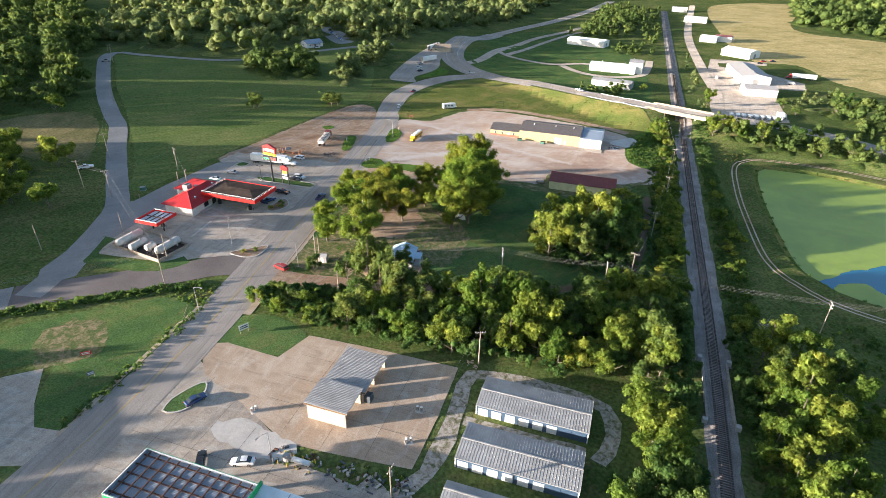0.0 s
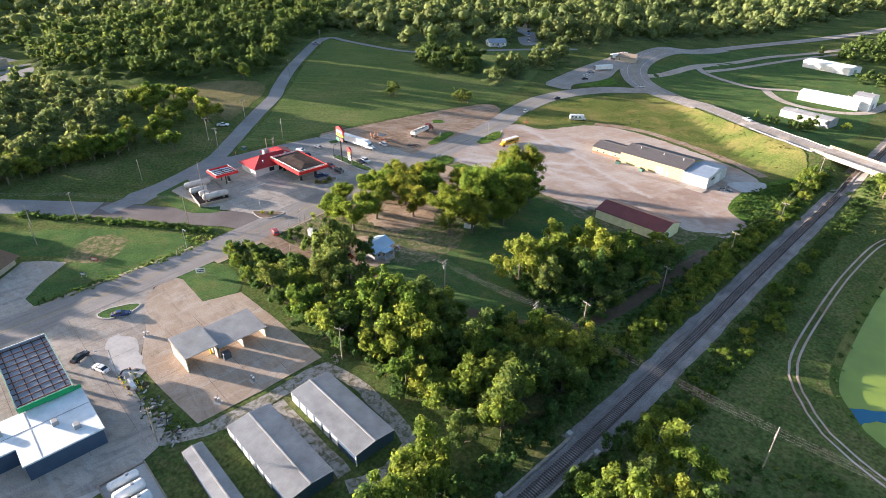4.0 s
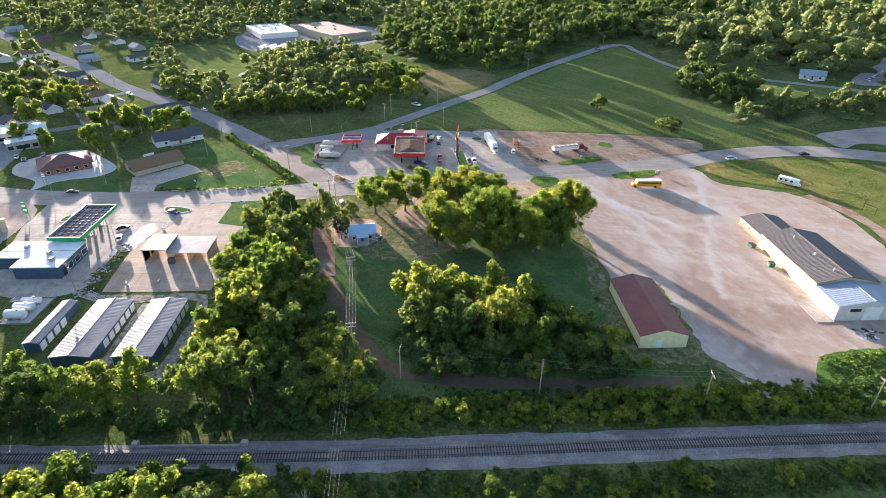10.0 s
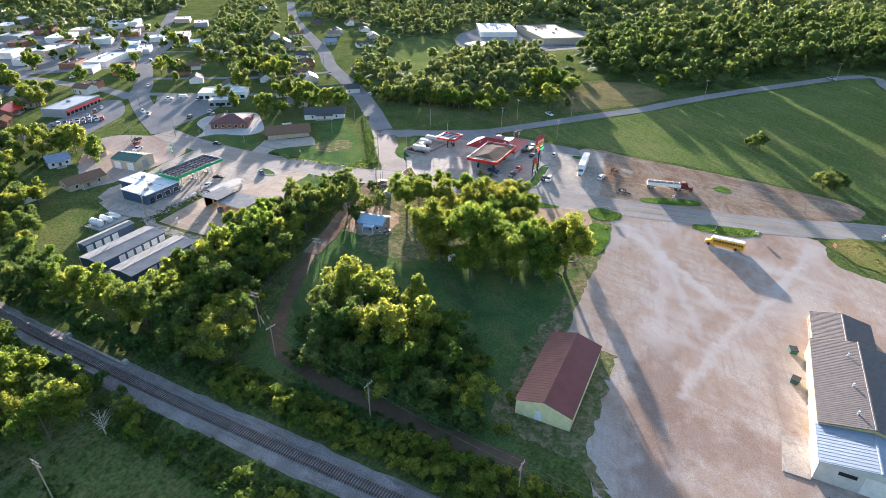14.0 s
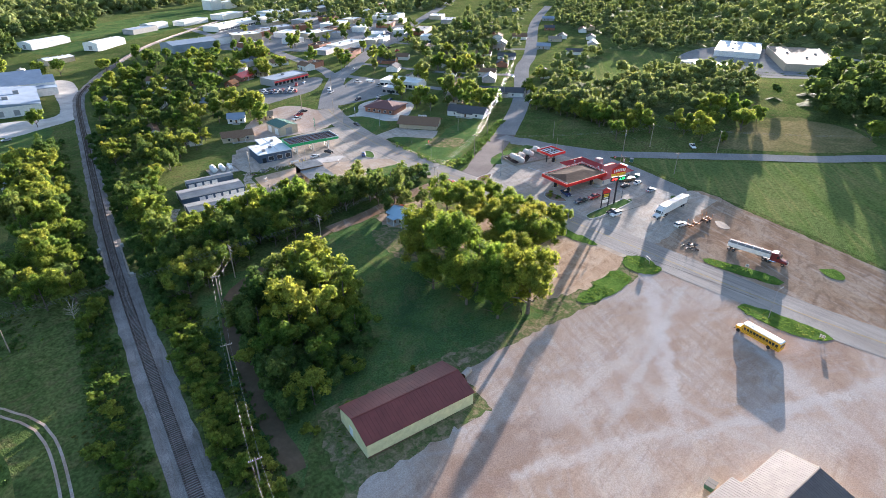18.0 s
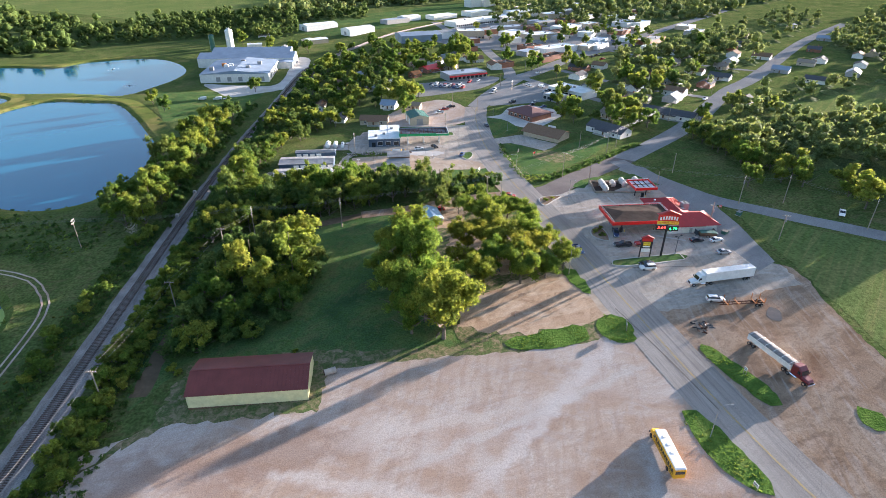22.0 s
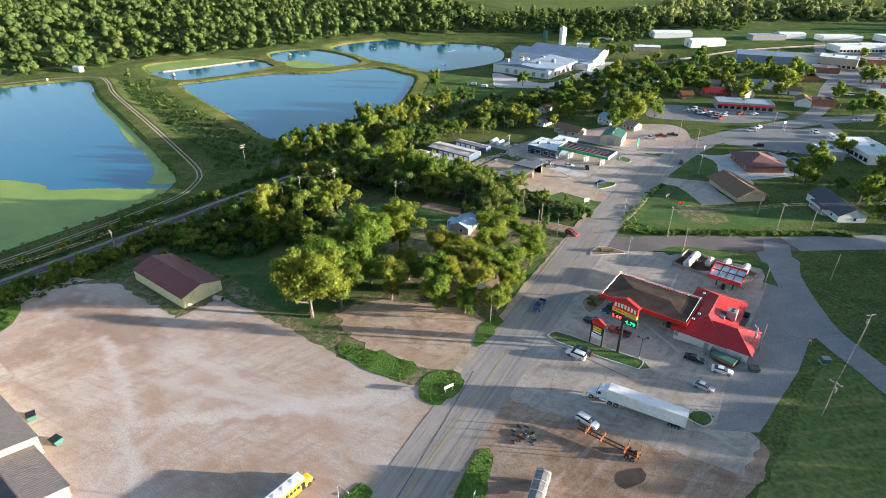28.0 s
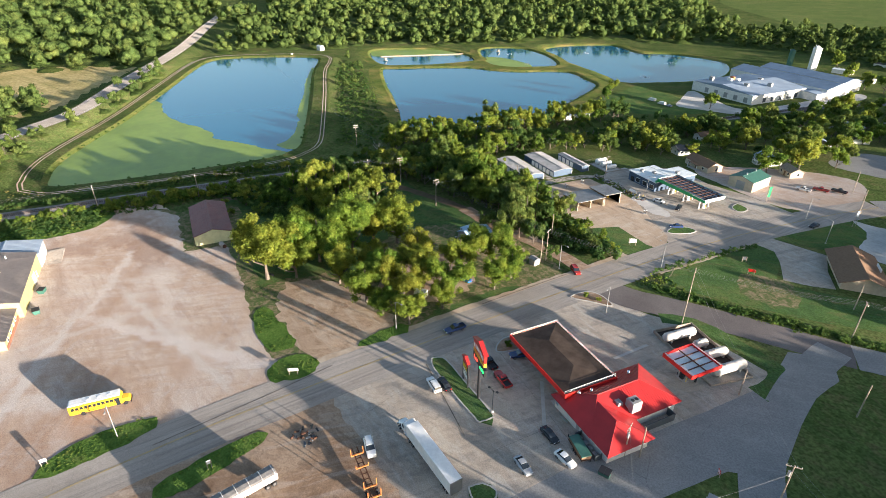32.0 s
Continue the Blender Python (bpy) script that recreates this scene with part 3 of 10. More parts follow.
def smooth_line(pts, step=3.0, closed=False):
    """Catmull-Rom through the points, at about even steps."""
    P = [np.array(p, float) for p in pts]
    n = len(P)
    out = []
    for i in range(n if closed else n - 1):
        if closed:
            a, b, c, d = P[i - 1], P[i], P[(i + 1) % n], P[(i + 2) % n]
        else:
            a, b, c, d = P[max(i - 1, 0)], P[i], P[i + 1], P[min(i + 2, n - 1)]
        k = max(2, int(np.linalg.norm(c - b) / step))
        for t in np.linspace(0, 1, k, endpoint=False):
            out.append(0.5 * ((2 * b) + (c - a) * t + (2 * a - 5 * b + 4 * c - d) * t * t + (3 * b - a - 3 * c + d) * t ** 3))
    if not closed:
        out.append(P[-1])
    return np.array(out)


def inside(px, py, poly):
    """Which points lie in the polygon."""
    res = np.zeros(px.shape, bool)
    n = len(poly)
    for i in range(n):
        (x0, y0), (x1, y1) = poly[i][:2], poly[(i + 1) % n][:2]
        if y0 != y1:
            res ^= ((y0 > py) != (y1 > py)) & (px < (x1 - x0) * (py - y0) / (y1 - y0) + x0)
    return res


def sheet(name, poly, mat, dz, label, category="", cell=6.0, ragged=0.0, curvy=True, kind="structure"):
    """A surface that follows the land inside an outline."""
    if curvy:
        pts = smooth_line(poly, 1.5 if ragged else 3.0, True)
    else:
        pts = []
        for (x0, y0), (x1, y1) in zip(poly, poly[1:] + poly[:1]):
            k = max(1, int(math.hypot(x1 - x0, y1 - y0) / 2.0))
            pts += [(x0 + (x1 - x0) * i / k, y0 + (y1 - y0) * i / k) for i in range(k)]
        pts = np.array(pts)
    if ragged:
        q = []
        for x, y in pts:
            q.append((x + ragged * (noise.noise((x * 0.35, y * 0.35, 3.1)) + 0.6 * noise.noise((x * 1.3, y * 1.3, 9.0))), y + ragged * (noise.noise((x * 0.35, y * 0.35, 7.7)) + 0.6 * noise.noise((x * 1.3, y * 1.3, 1.0)))))
        pts = np.array(q)
    bm = bmesh.new()
    bm.faces.new([bm.verts.new((x, y, 0)) for x, y in pts])
    lo, hi = pts.min(0), pts.max(0)
    for axis in (0, 1):
        k = math.ceil(lo[axis] / cell) * cell
        while k < hi[axis]:
            co, no = [0, 0, 0], [0, 0, 0]
            co[axis], no[axis] = k + 0.013, 1
            bmesh.ops.bisect_plane(bm, geom=bm.verts[:] + bm.edges[:] + bm.faces[:], plane_co=co, plane_no=no)
            k += cell
    bmesh.ops.triangulate(bm, faces=[f for f in bm.faces if len(f.verts) > 4])
    V = np.array([v.co[:] for v in bm.verts])
    for v, h in zip(bm.verts, land(V[:, 0], V[:, 1])):
        v.co.z = h + dz
    bmesh.ops.recalc_face_normals(bm, faces=bm.faces[:])
    if sum(f.normal.z for f in bm.faces) < 0:
        bmesh.ops.reverse_faces(bm, faces=bm.faces[:])
    me = bpy.data.meshes.new(name)
    bm.to_mesh(me)
    bm.free()
    me.materials.append(mat)
    return tagged(new(name, me), label, category, kind=kind)


def strip_shape(pts, w0, w1, dz, cross=4, step=4.0, ragged=0.0, wander=None, thick=0.0, heights=None):
    """A band along a line, from w0 to w1 beside it, laid on the land."""
    line = smooth_line(pts, step)
    d = np.gradient(line[:, :2], axis=0)
    d /= np.linalg.norm(d, axis=1)[:, None] + 1e-9
    nrm = np.stack([-d[:, 1], d[:, 0]], 1)
    s = Shape()
    cols = []
    for k in range(cross + 1):
        off = w0 + (w1 - w0) * k / cross
        p = line[:, :2] + nrm * off
        if ragged and k in (0, cross):
            p = p + nrm * np.array([[ragged * noise.noise((x * 0.3, y * 0.3, 5.0 + k))] for x, y in p])
        cols.append(p)
    z = [land(c[:, 0], c[:, 1]) + dz if heights is None else np.asarray(heights(c[:, 0], c[:, 1])) + dz for c in cols]
    n = len(line)
    v = [(cols[k][i][0], cols[k][i][1], z[k][i]) for i in range(n) for k in range(cross + 1)]
    f = [(i * (cross + 1) + k + 1, i * (cross + 1) + k, (i + 1) * (cross + 1) + k, (i + 1) * (cross + 1) + k + 1) for i in range(n - 1) for k in range(cross)]
    return s.add(v, f)


def band(name, pts, width, mat, dz, label, category="road", **kw):
    return setting(name, strip_shape(pts, -width / 2, width / 2, dz, **kw), mat, label, category)


# ---- ground: one sheet to the horizon ----
def axis(lo, hi, step, far):
    near = list(np.arange(lo, hi + 0.1, step))
    out, s, a, b = [], step, lo, hi
    while a > -far:
        s *= 1.25
        a, b = a - s, b + s
        out = [a] + out + [b]
    return np.array(sorted(out + near))


POND_A = [(75, 284.5), (64, 281), (61, 249), (61.5, 214), (63.3, 190), (68, 181), (77, 173.5), (110, 163.5), (174, 146), (250, 126), (288, 112), (308, 109), (321, 126), (329, 148), (335, 174), (332, 192), (304, 207), (230, 232), (166, 254), (114, 276), (92, 283)]
POND_B = [(129, -58), (150, -64), (175, -68), (188, -51), (194, -32), (208, -15), (227, 1), (239, 30), (247, 57), (248, 67), (200, 82), (157, 92), (121, 101.5), (98, 108), (83, 104), (75, 92), (71, 60), (77, 28), (90, 3), (106, -25)]
POND_C = [(285, 60.5), (261, 54), (252, 28), (253, -18), (271, -26), (312, -18), (330, 9), (338, 40), (324, 53)]
POND_D = [(300, -54), (300, -78), (281, -95), (241, -92), (206, -76), (209, -52), (217, -35), (233, -28), (262, -35)]
POND_E = [(285, -119), (293, -148), (283, -186), (270, -196), (232, -192), (211, -217), (168, -230), (139, -209), (119, -173), (118.5, -138), (130, -102), (138, -88), (158, -94), (203, -99), (222, -101), (255, -111)]
WATER_Z, LOWER_Z, FAR_Z = -6.6, -9.0, -11.0

gx, gy = axis(-360, 360, 5.0, 2600), axis(-260, 730, 5.0, 2600)
XX, YY = np.meshgrid(gx, gy)
ZZ = land(XX, YY)
for outline, wide, level in ((POND_A, 13.0, WATER_Z), (POND_B, 5.5, LOWER_Z), (POND_C, 4.0, LOWER_Z), (POND_D, 4.0, LOWER_Z), (POND_E, 4.0, FAR_Z)):
    # the sheet dips under each basin and its bank
    edge = smooth_line(outline, 5.0, True)
    lo, hi = edge.min(0) - 20, edge.max(0) + 20
    jj, ii = np.nonzero((XX > lo[0]) & (XX < hi[0]) & (YY > lo[1]) & (YY < hi[1]))
    px, py = XX[jj, ii], YY[jj, ii]
    near = np.hypot(px[:, None] - edge[None, :, 0], py[:, None] - edge[None, :, 1]).min(1)
    sunk = inside(px, py, [tuple(p) for p in edge]) | (near < wide + 2.0)
    ZZ[jj[sunk], ii[sunk]] = np.minimum(ZZ[jj[sunk], ii[sunk]], level - 1.2)
ground = Shape()
ground.v = [(float(a), float(b), float(c)) for a, b, c in zip(XX.ravel(), YY.ravel(), ZZ.ravel())]
nx = len(gx)
ground.f = [(j * nx + i, j * nx + i + 1, (j + 1) * nx + i + 1, (j + 1) * nx + i) for j in range(len(gy) - 1) for i in range(nx - 1)]
setting("ground", ground, GRASS, "uneven green and dry meadow grass over flat land", "ground", smooth=True)

# ---- land cover ----
sheet("hayfield", [(-172, 152), (-190, 170), (-212, 192), (-250, 227), (-283, 255), (-320, 292), (-342, 314), (-330, 320), (-292, 327), (-268, 336), (-252, 352), (-243, 372), (-230, 392), (-206, 424), (-190, 400), (-170, 365), (-152, 312), (-155, 288), (-162, 235), (-167, 190)],
      FIELD, 0.03, "large mown hay field, green with dry streaks", "field", cell=12, ragged=0.8)
sheet("yard_lawn", [(-98, 132), (-103, 165), (-105, 195), (-96, 214), (-72, 217), (-27, 218), (4, 216), (16, 226), (15, 152), (-8, 143), (-40, 136), (-62, 131)], LAWN, 0.03, "shaded green lawn of the yard under pecan trees", "lawn", ragged=0.6)
sheet("corner_lawn", [(-100, 58), (-99, 86), (-104, 100), (-112, 102), (-135, 84), (-150, 68), (-160, 52), (-140, 56), (-128, 66), (-121, 70), (-112, 58), (-106, 54)], LAWN, 0.035, "mown corner lawn with a bare patch", "lawn", ragged=0.4)
sheet("roadside_lawn", [(-101, 5), (-98, 28), (-97, 46), (-114, 36), (-116, 22), (-112, 8)], LAWN, 0.035, "mown lawn between drive and street", "lawn", ragged=0.3)
sheet("triangle_lawn", [(-89, 91), (-89, 101), (-80, 104), (-69, 100), (-71, 91), (-82, 89.5)], LAWN, 0.06, "small grass corner beside the car wash", "lawn", ragged=0.3)
band("tank_lawn", [(-122, 119), (-127, 112.5), (-138, 110), (-149, 109), (-153.5, 114), (-154, 121)], 5.0, LAWN, 0.09, "strip of grass behind the fuel tanks", "lawn", ragged=0.5)
sheet("worn_patch", [(-113, 77), (-122, 87), (-133, 79), (-123, 68)], WORN, 0.055, "thin worn grass round the bare patch", "grass", cell=3, ragged=1.6)
sheet("bare_patch", [(-120.5, 78), (-123, 80), (-125, 78), (-122.5, 75.5)], WORN, 0.07, "bare brown patch worn in the lawn", "dirt", cell=3, ragged=0.9)
sheet("highway_verge", [(-118, 285), (-126, 312), (-122, 352), (-112, 380), (-96, 398), (-60, 378), (-20, 352), (6, 338), (14, 320), (4, 306), (-17, 315), (-62, 324), (-90, 316), (-104, 292)], DRY, 0.12, "tall yellowing grass on the road bank", "grass", cell=5, ragged=1.0)
sheet("ramp_lawn", [(-118, 412), (-140, 458), (-150, 520), (-134, 580), (-108, 640), (-60, 640), (-5, 540), (10, 470), (14, 372), (-18, 374), (-60, 400), (-100, 416)], LAWN, 0.04, "green lawn inside the road loop", "lawn", cell=14, ragged=1.0)
sheet("weedy_corner", [(6, 262), (3, 280), (6, 300), (14, 318), (22, 318), (24, 262), (20, 256)], WEEDS, 0.08, "dense bright weeds beside the lot", "weeds", ragged=0.8)
sheet("golden_field", [(95, 560), (84, 680), (100, 1020), (230, 1090), (170, 790), (250, 715), (330, 560), (220, 430), (150, 480), (130, 548)], HAY, 0.05, "golden cut hay field", "field", cell=40, ragged=2.0)
sheet("east_hay", [(190, 302), (250, 276), (320, 252), (340, 300), (330, 345), (250, 380), (180, 360)], HAY, 0.05, "golden hay field beyond the highway", "field", cell=20, ragged=1.5)
sheet("far_pasture", [(190, -380), (300, -480), (520, -620), (700, -900), (200, -1000), (60, -800), (100, -480)], FIELD, 0.05, "wide green pasture", "field", cell=60, ragged=2.0)
sheet("railside_field", [(-40, -350), (30, -330), (60, -420), (-60, -520), (-160, -620), (-210, -560), (-120, -440)], LAWN, 0.05, "green strip beside the railway in town", "lawn", cell=30, ragged=1.0)
sheet("plant_lawn", [(118, -92), (104, -58), (92, -28), (78, -8), (48, -40), (40, -80), (60, -90), (100, -88)], LAWN, 0.05, "green lawn below the plant", "lawn", cell=12, ragged=0.6)
sheet("west_clearing", [(-212, 164), (-240, 158), (-280, 162), (-284, 190), (-268, 210), (-250, 208), (-232, 192)], THATCH, 0.05, "dry grass clearing below the woods", "grass", cell=8, ragged=1.0)
sheet("suburb_meadow", [(-409, -48), (-423, -12), (-349, 33), (-298, 36), (-268, 10), (-300, -6)], FIELD, 0.05, "open meadow behind the houses", "field", cell=14, ragged=1.0)
band("bare_bank", [(-88, 315), (-62, 324), (-17, 315.5), (3, 307)], 5.0, DIRT, 0.13, "bare brown bank at the edge of the lot", "dirt", ragged=1.4)
sheet("west_lawn", [(-171, 120), (-185, 142), (-215, 165), (-228, 150), (-206, 128), (-215, 60), (-190, 70), (-165, 98)], GRASS, 0.05, "rough grass below the woods", "grass", ragged=0.6)

GRAVEL_LOT = [(-104, 207), (-107, 222), (-111, 245), (-116, 280), (-100, 286), (-88, 311), (-64, 319), (-17, 311), (2, 302), (6, 290), (4, 279), (7, 262), (20, 256), (22, 244), (9, 236), (3, 232), (-12, 231.5), (-26, 231), (-28, 218), (-43, 217), (-72, 217), (-88, 217), (-97, 210)]
sheet("gravel_lot", GRAVEL_LOT, GRAVEL, 0.06, "wide pale gravel lot with tyre ruts and clay stains", "gravel lot", cell=8, ragged=0.9)
sheet("dirt_lot", [(-109, 188), (-140, 188), (-164, 190), (-162, 215), (-159, 241), (-152, 290), (-140, 296), (-124, 270), (-117, 245), (-112, 215)], DIRT, 0.05, "brown dirt truck lot with oil stains", "dirt lot", cell=8, ragged=0.7)
sheet("crushed_apron", [(-107, 181), (-136, 182), (-156, 186), (-163.5, 189), (-162, 200), (-140, 204), (-118, 208), (-110, 208)], CONCRETE, 0.058, "dusty broken concrete apron by the kerb", "forecourt", ragged=1.2, curvy=False)
sheet("worn_yard", [(-60, 212), (-61, 199), (-63, 192), (-72, 186), (-84, 180), (-95, 176), (-99, 184), (-101.5, 196), (-102, 209), (-92, 215), (-72, 216)], WORN, 0.05, "thin worn grass round the bare yard", "grass", cell=4, ragged=2.0)
sheet("grove_floor", [(-63, 204), (-66, 196), (-71, 186), (-69, 172), (-65, 150), (-60, 141), (-51, 134), (-66, 129), (-84, 127), (-93, 135), (-91, 160), (-95, 176), (-88, 186), (-76, 192)], WORN, 0.046, "thin grass and bare orange dirt under the pecans", "dirt", cell=4, ragged=2.4)
sheet("cabin_yard", [(-52, 136), (-57, 133), (-66, 131), (-74, 133), (-72, 142), (-66, 149), (-57, 148), (-52, 143)], YARD, 0.062, "bare orange dirt yard beside the cabin", "dirt", cell=4, ragged=1.4)
sheet("yard_dirt", [(-62, 208), (-63.5, 199), (-70, 193), (-82, 187), (-92, 185), (-98, 187), (-100, 196), (-101, 207), (-92, 212), (-74, 212)], YARD, 0.075, "bare sandy dirt under the trees", "dirt", cell=4, ragged=2.2)
sheet("worn_grove", [(-46, 144), (-66, 147), (-88, 152), (-93, 174), (-76, 188), (-56, 178), (-44, 166)], WORN, 0.045, "thin worn grass in the grove", "grass", cell=4, ragged=2.0)
sheet("worn_edge", [(-106, 205), (-94, 208), (-72, 214.5), (-43, 214.5), (-27, 214), (-24, 221), (-44, 219.5), (-72, 219.5), (-96, 217)], WORN, 0.064, "thin weedy edge of the gravel lot", "grass", cell=4, ragged=1.4)
for k, (x, y, r) in enumerate(((-78, 204, 1.3), (-81, 195, 0.9))):
    sheet("burnt_patch", [(x + r * math.cos(a) * 1.4, y + r * math.sin(a)) for a in (0, 1, 2, 3, 4, 5)], DIRT, 0.095, "dark burnt patch on the bare dirt", "dirt", cell=2, ragged=0.6)
sheet("grove_dirt", [(-66, 156), (-84, 156), (-90, 172), (-80, 184), (-68, 178), (-63, 168)], YARD, 0.06, "bare trodden earth in the grove", "dirt", cell=4, ragged=2.4)
sheet("shed_margin", [(-30, 214.5), (-27, 228), (-27, 233), (-12, 234.5), (4, 235), (11, 240), (22, 248), (23, 256), (18, 246), (8, 232), (5, 214), (-8, 213.5)], WORN, 0.066, "thin weedy gravel round the shed", "grass", cell=4, ragged=1.8)
sheet("rear_spoil", [(-5, 288), (4, 300), (8, 296), (4, 284)], PALEGRAVEL, 0.09, "grey gravel yard behind the metal building", "gravel", ragged=0.5)
sheet("store_forecourt", [(-103, 163), (-100.5, 140), (-100, 128), (-108, 126), (-119, 121), (-126, 115.5), (-149, 112), (-152.5, 112), (-153.2, 137), (-153.4, 172), (-155, 190), (-138, 186), (-114, 184.2), (-107, 186)],
      CONCRETE, 0.07, "pale concrete forecourt of the fuel station", "forecourt", ragged=0.15, curvy=False)
sheet("store_drive", [(-146, 100), (-151, 112), (-152.4, 137), (-152.6, 172), (-154.8, 191.5), (-162.6, 187), (-164, 176), (-166, 161), (-166.6, 145), (-168, 143.5), (-174, 147), (-170, 133), (-161.6, 119.5), (-158.4, 99), (-152, 92)], GREYROAD, 0.062, "grey paved drive behind the store", "drive", ragged=0.2, curvy=False)
sheet("road_corner_sand", [(-99, 196), (-101.5, 208), (-106, 224), (-96, 222), (-92, 210), (-95, 200)], SAND, 0.055, "sandy corner between lot and street", "dirt", ragged=0.8)
sheet("wash_lot", [(-68, 100), (-48, 101), (-28, 101.3), (-27.6, 85), (-28, 70), (-42, 68.5), (-55, 67.5), (-70, 74), (-84, 79), (-92, 88), (-86, 90.5), (-71, 90)], TANPAVE, 0.07, "tan concrete apron round the car wash", "forecourt", ragged=0.12, curvy=False)
sheet("fuel_lot", [(-91, 20), (-90, 60), (-91, 84), (-80, 79), (-60, 69.5), (-50, 64), (-36, 63), (-30, 58), (-28.5, 44), (-32, 30), (-40, 26), (-54, 27), (-70, 22)], CONCRETE, 0.065, "pale concrete forecourt of the green fuel station", "forecourt", ragged=0.15, curvy=False)
sheet("crushed_strip", [(-71.5, 67.5), (-66, 70.5), (-58, 69), (-53, 67.8), (-51.5, 63.4), (-58.5, 62.4), (-66, 63.4), (-70.5, 64)], PALEGRAVEL, 0.085, "white crushed stone strip", "gravel", cell=4, ragged=1.6)
sheet("bank_drive", [(-95, 48), (-95, 56), (-107, 54), (-113, 59), (-121, 68), (-127, 63), (-131, 58), (-123, 50), (-116, 40)], CONCRETE, 0.07, "concrete drive in front of the brown office", "drive", cell=5, curvy=False)
sheet("clinic_lot", [(-103, 6), (-112, 2), (-120, -12), (-135, -16), (-150, 0), (-140, 16), (-128, 28), (-118, 26), (-112, 12)], PALEGRAVEL, 0.06, "gravel parking round the brick office", "parking lot", ragged=0.4)
sheet("shop_lot", [(-108, -20), (-118, -18), (-138, -22), (-160, -30), (-172, -42), (-152, -74), (-134, -62), (-118, -48)], GREYROAD, 0.05, "worn asphalt parking lot of the repair shop", "parking lot", ragged=0.4)
sheet("parts_lot", [(-62, -40), (-90, -48), (-112, -60), (-128, -86), (-116, -92), (-90, -80), (-60, -68)], GREYROAD, 0.05, "asphalt lot of the parts store", "parking lot", ragged=0.4)
sheet("east_dirt_drive", [(-58, 22), (-86, 18), (-95, -6), (-84, -30), (-66, -26), (-44, 0), (-40, 20)], GRAVEL, 0.055, "dirt drive behind the fuel station", "gravel lot", ragged=0.6)
sheet("factory_lot", [(-392, 22), (-384, 104), (-430, 124), (-480, 124), (-540, 95), (-510, 0), (-460, -14)], GREYROAD, 0.05, "asphalt yard of the factory", "parking lot", cell=20)
sheet("plant_yard", [(72, -85), (60, -70), (45, -78), (24, -95), (20, -130), (20, -200), (34, -205), (34, -110), (60, -105), (88, -112)], PALEGRAVEL, 0.06, "white gravel drive round the plant", "gravel", cell=12, ragged=0.6)
sheet("depot_yard", [(56, 361), (91, 365), (93, 420), (92, 452), (116, 452), (120, 476), (98, 506), (66, 520), (66, 536), (104, 538), (106, 552), (62, 552), (56, 500)], CONCRETE, 0.06, "pale concrete truck yard of the depot", "parking lot", cell=14, ragged=1.0, curvy=False)
sheet("truck_stop", [(-139, 364), (-150, 360), (-158, 364), (-163, 402), (-162, 440), (-159, 466), (-150, 468), (-144, 450), (-143, 430), (-138, 411), (-139, 396), (-144, 376)], ROADMAT, 0.12, "asphalt truck parking beside the highway", "parking lot", cell=12)
sheet("downtown_paving", [(-96, -262), (-140, -212), (-196, -168), (-236, -184), (-318, -268), (-296, -410), (-180, -410), (-112, -330)], GREYROAD, 0.04, "streets and lots of the town centre", "parking lot", cell=30)

for outline, what in (([(-97, 212.5), (-101, 207.5), (-104.5, 208.5), (-106.5, 214.5), (-104, 219.5), (-98.5, 218)], "bushy green traffic island beside the lot"),
                      ([(-106, 243), (-110, 246), (-113.5, 262), (-110, 264), (-105.5, 256), (-104.5, 246)], "long weedy island beside the bus"),
                      ([(-119, 224), (-122.5, 224), (-128.5, 242), (-125, 243.5), (-121, 234)], "long grass island by the truck lot"),
                      ([(-72, 216), (-80, 213), (-92, 211), (-94, 216), (-88, 219), (-76, 219)], "strip of weeds at the edge of the lot"),
                      ([(-96, 184), (-100, 184), (-101.5, 195), (-98.5, 196)], "grass wedge by the street"),
                      ([(-146, 249), (-143, 246), (-141, 249), (-142, 253), (-145, 252)], "patch of weeds on the truck lot"),
                      ([(-139, 376), (-127, 397), (-132, 408), (-137, 409), (-138, 395), (-141, 380)], "grass wedge between truck parking and junction")):
    sheet("verge", outline, WEEDS, 0.16, what, "grass verge", cell=3, ragged=0.9)


def kerbed_island(outline, mat, label):
    ob = sheet("traffic_island", outline, mat, 0.2, label, "traffic island", cell=3)
    pts = smooth_line(outline, 1.2, True)
    pts = np.vstack([pts, pts[:1]])
    s = strip_shape([tuple(p) for p in pts[::2]] + [tuple(pts[0])], -0.12, 0.2, 0.24, cross=1, step=1.5)
    k = part("kerb", s, KERB, ob, "pale concrete kerb")
    k.modifiers.new("thick", "SOLIDIFY").thickness = 0.2


kerbed_island([(-85.5, 70), (-83, 76), (-81, 76.2), (-79.6, 71), (-82, 67), (-85, 66.5)], LAWN, "oval grass island with a concrete kerb")
kerbed_island([(-103.5, 135), (-103, 129), (-106, 126.5), (-112, 127), (-108, 131)], DIRT, "planted kerb island at the road corner")
kerbed_island([(-114, 158), (-113, 163), (-117, 167), (-118.5, 160), (-117, 156)], DIRT, "planted kerb island beside the pump canopy")
kerbed_island([(-113.5, 180), (-115, 183.5), (-136, 182), (-136, 178.6), (-124, 179)], LAWN, "grass kerb island under the price sign")
kerbed_island([(-74, 33), (-76, 38), (-80, 38), (-79, 33)], LAWN, "small planted island by the green canopy")
kerbed_island([(-149.5, 191.5), (-153, 192), (-154, 187.8), (-150.5, 187.6)], LAWN, "small grass nose behind the trailer")

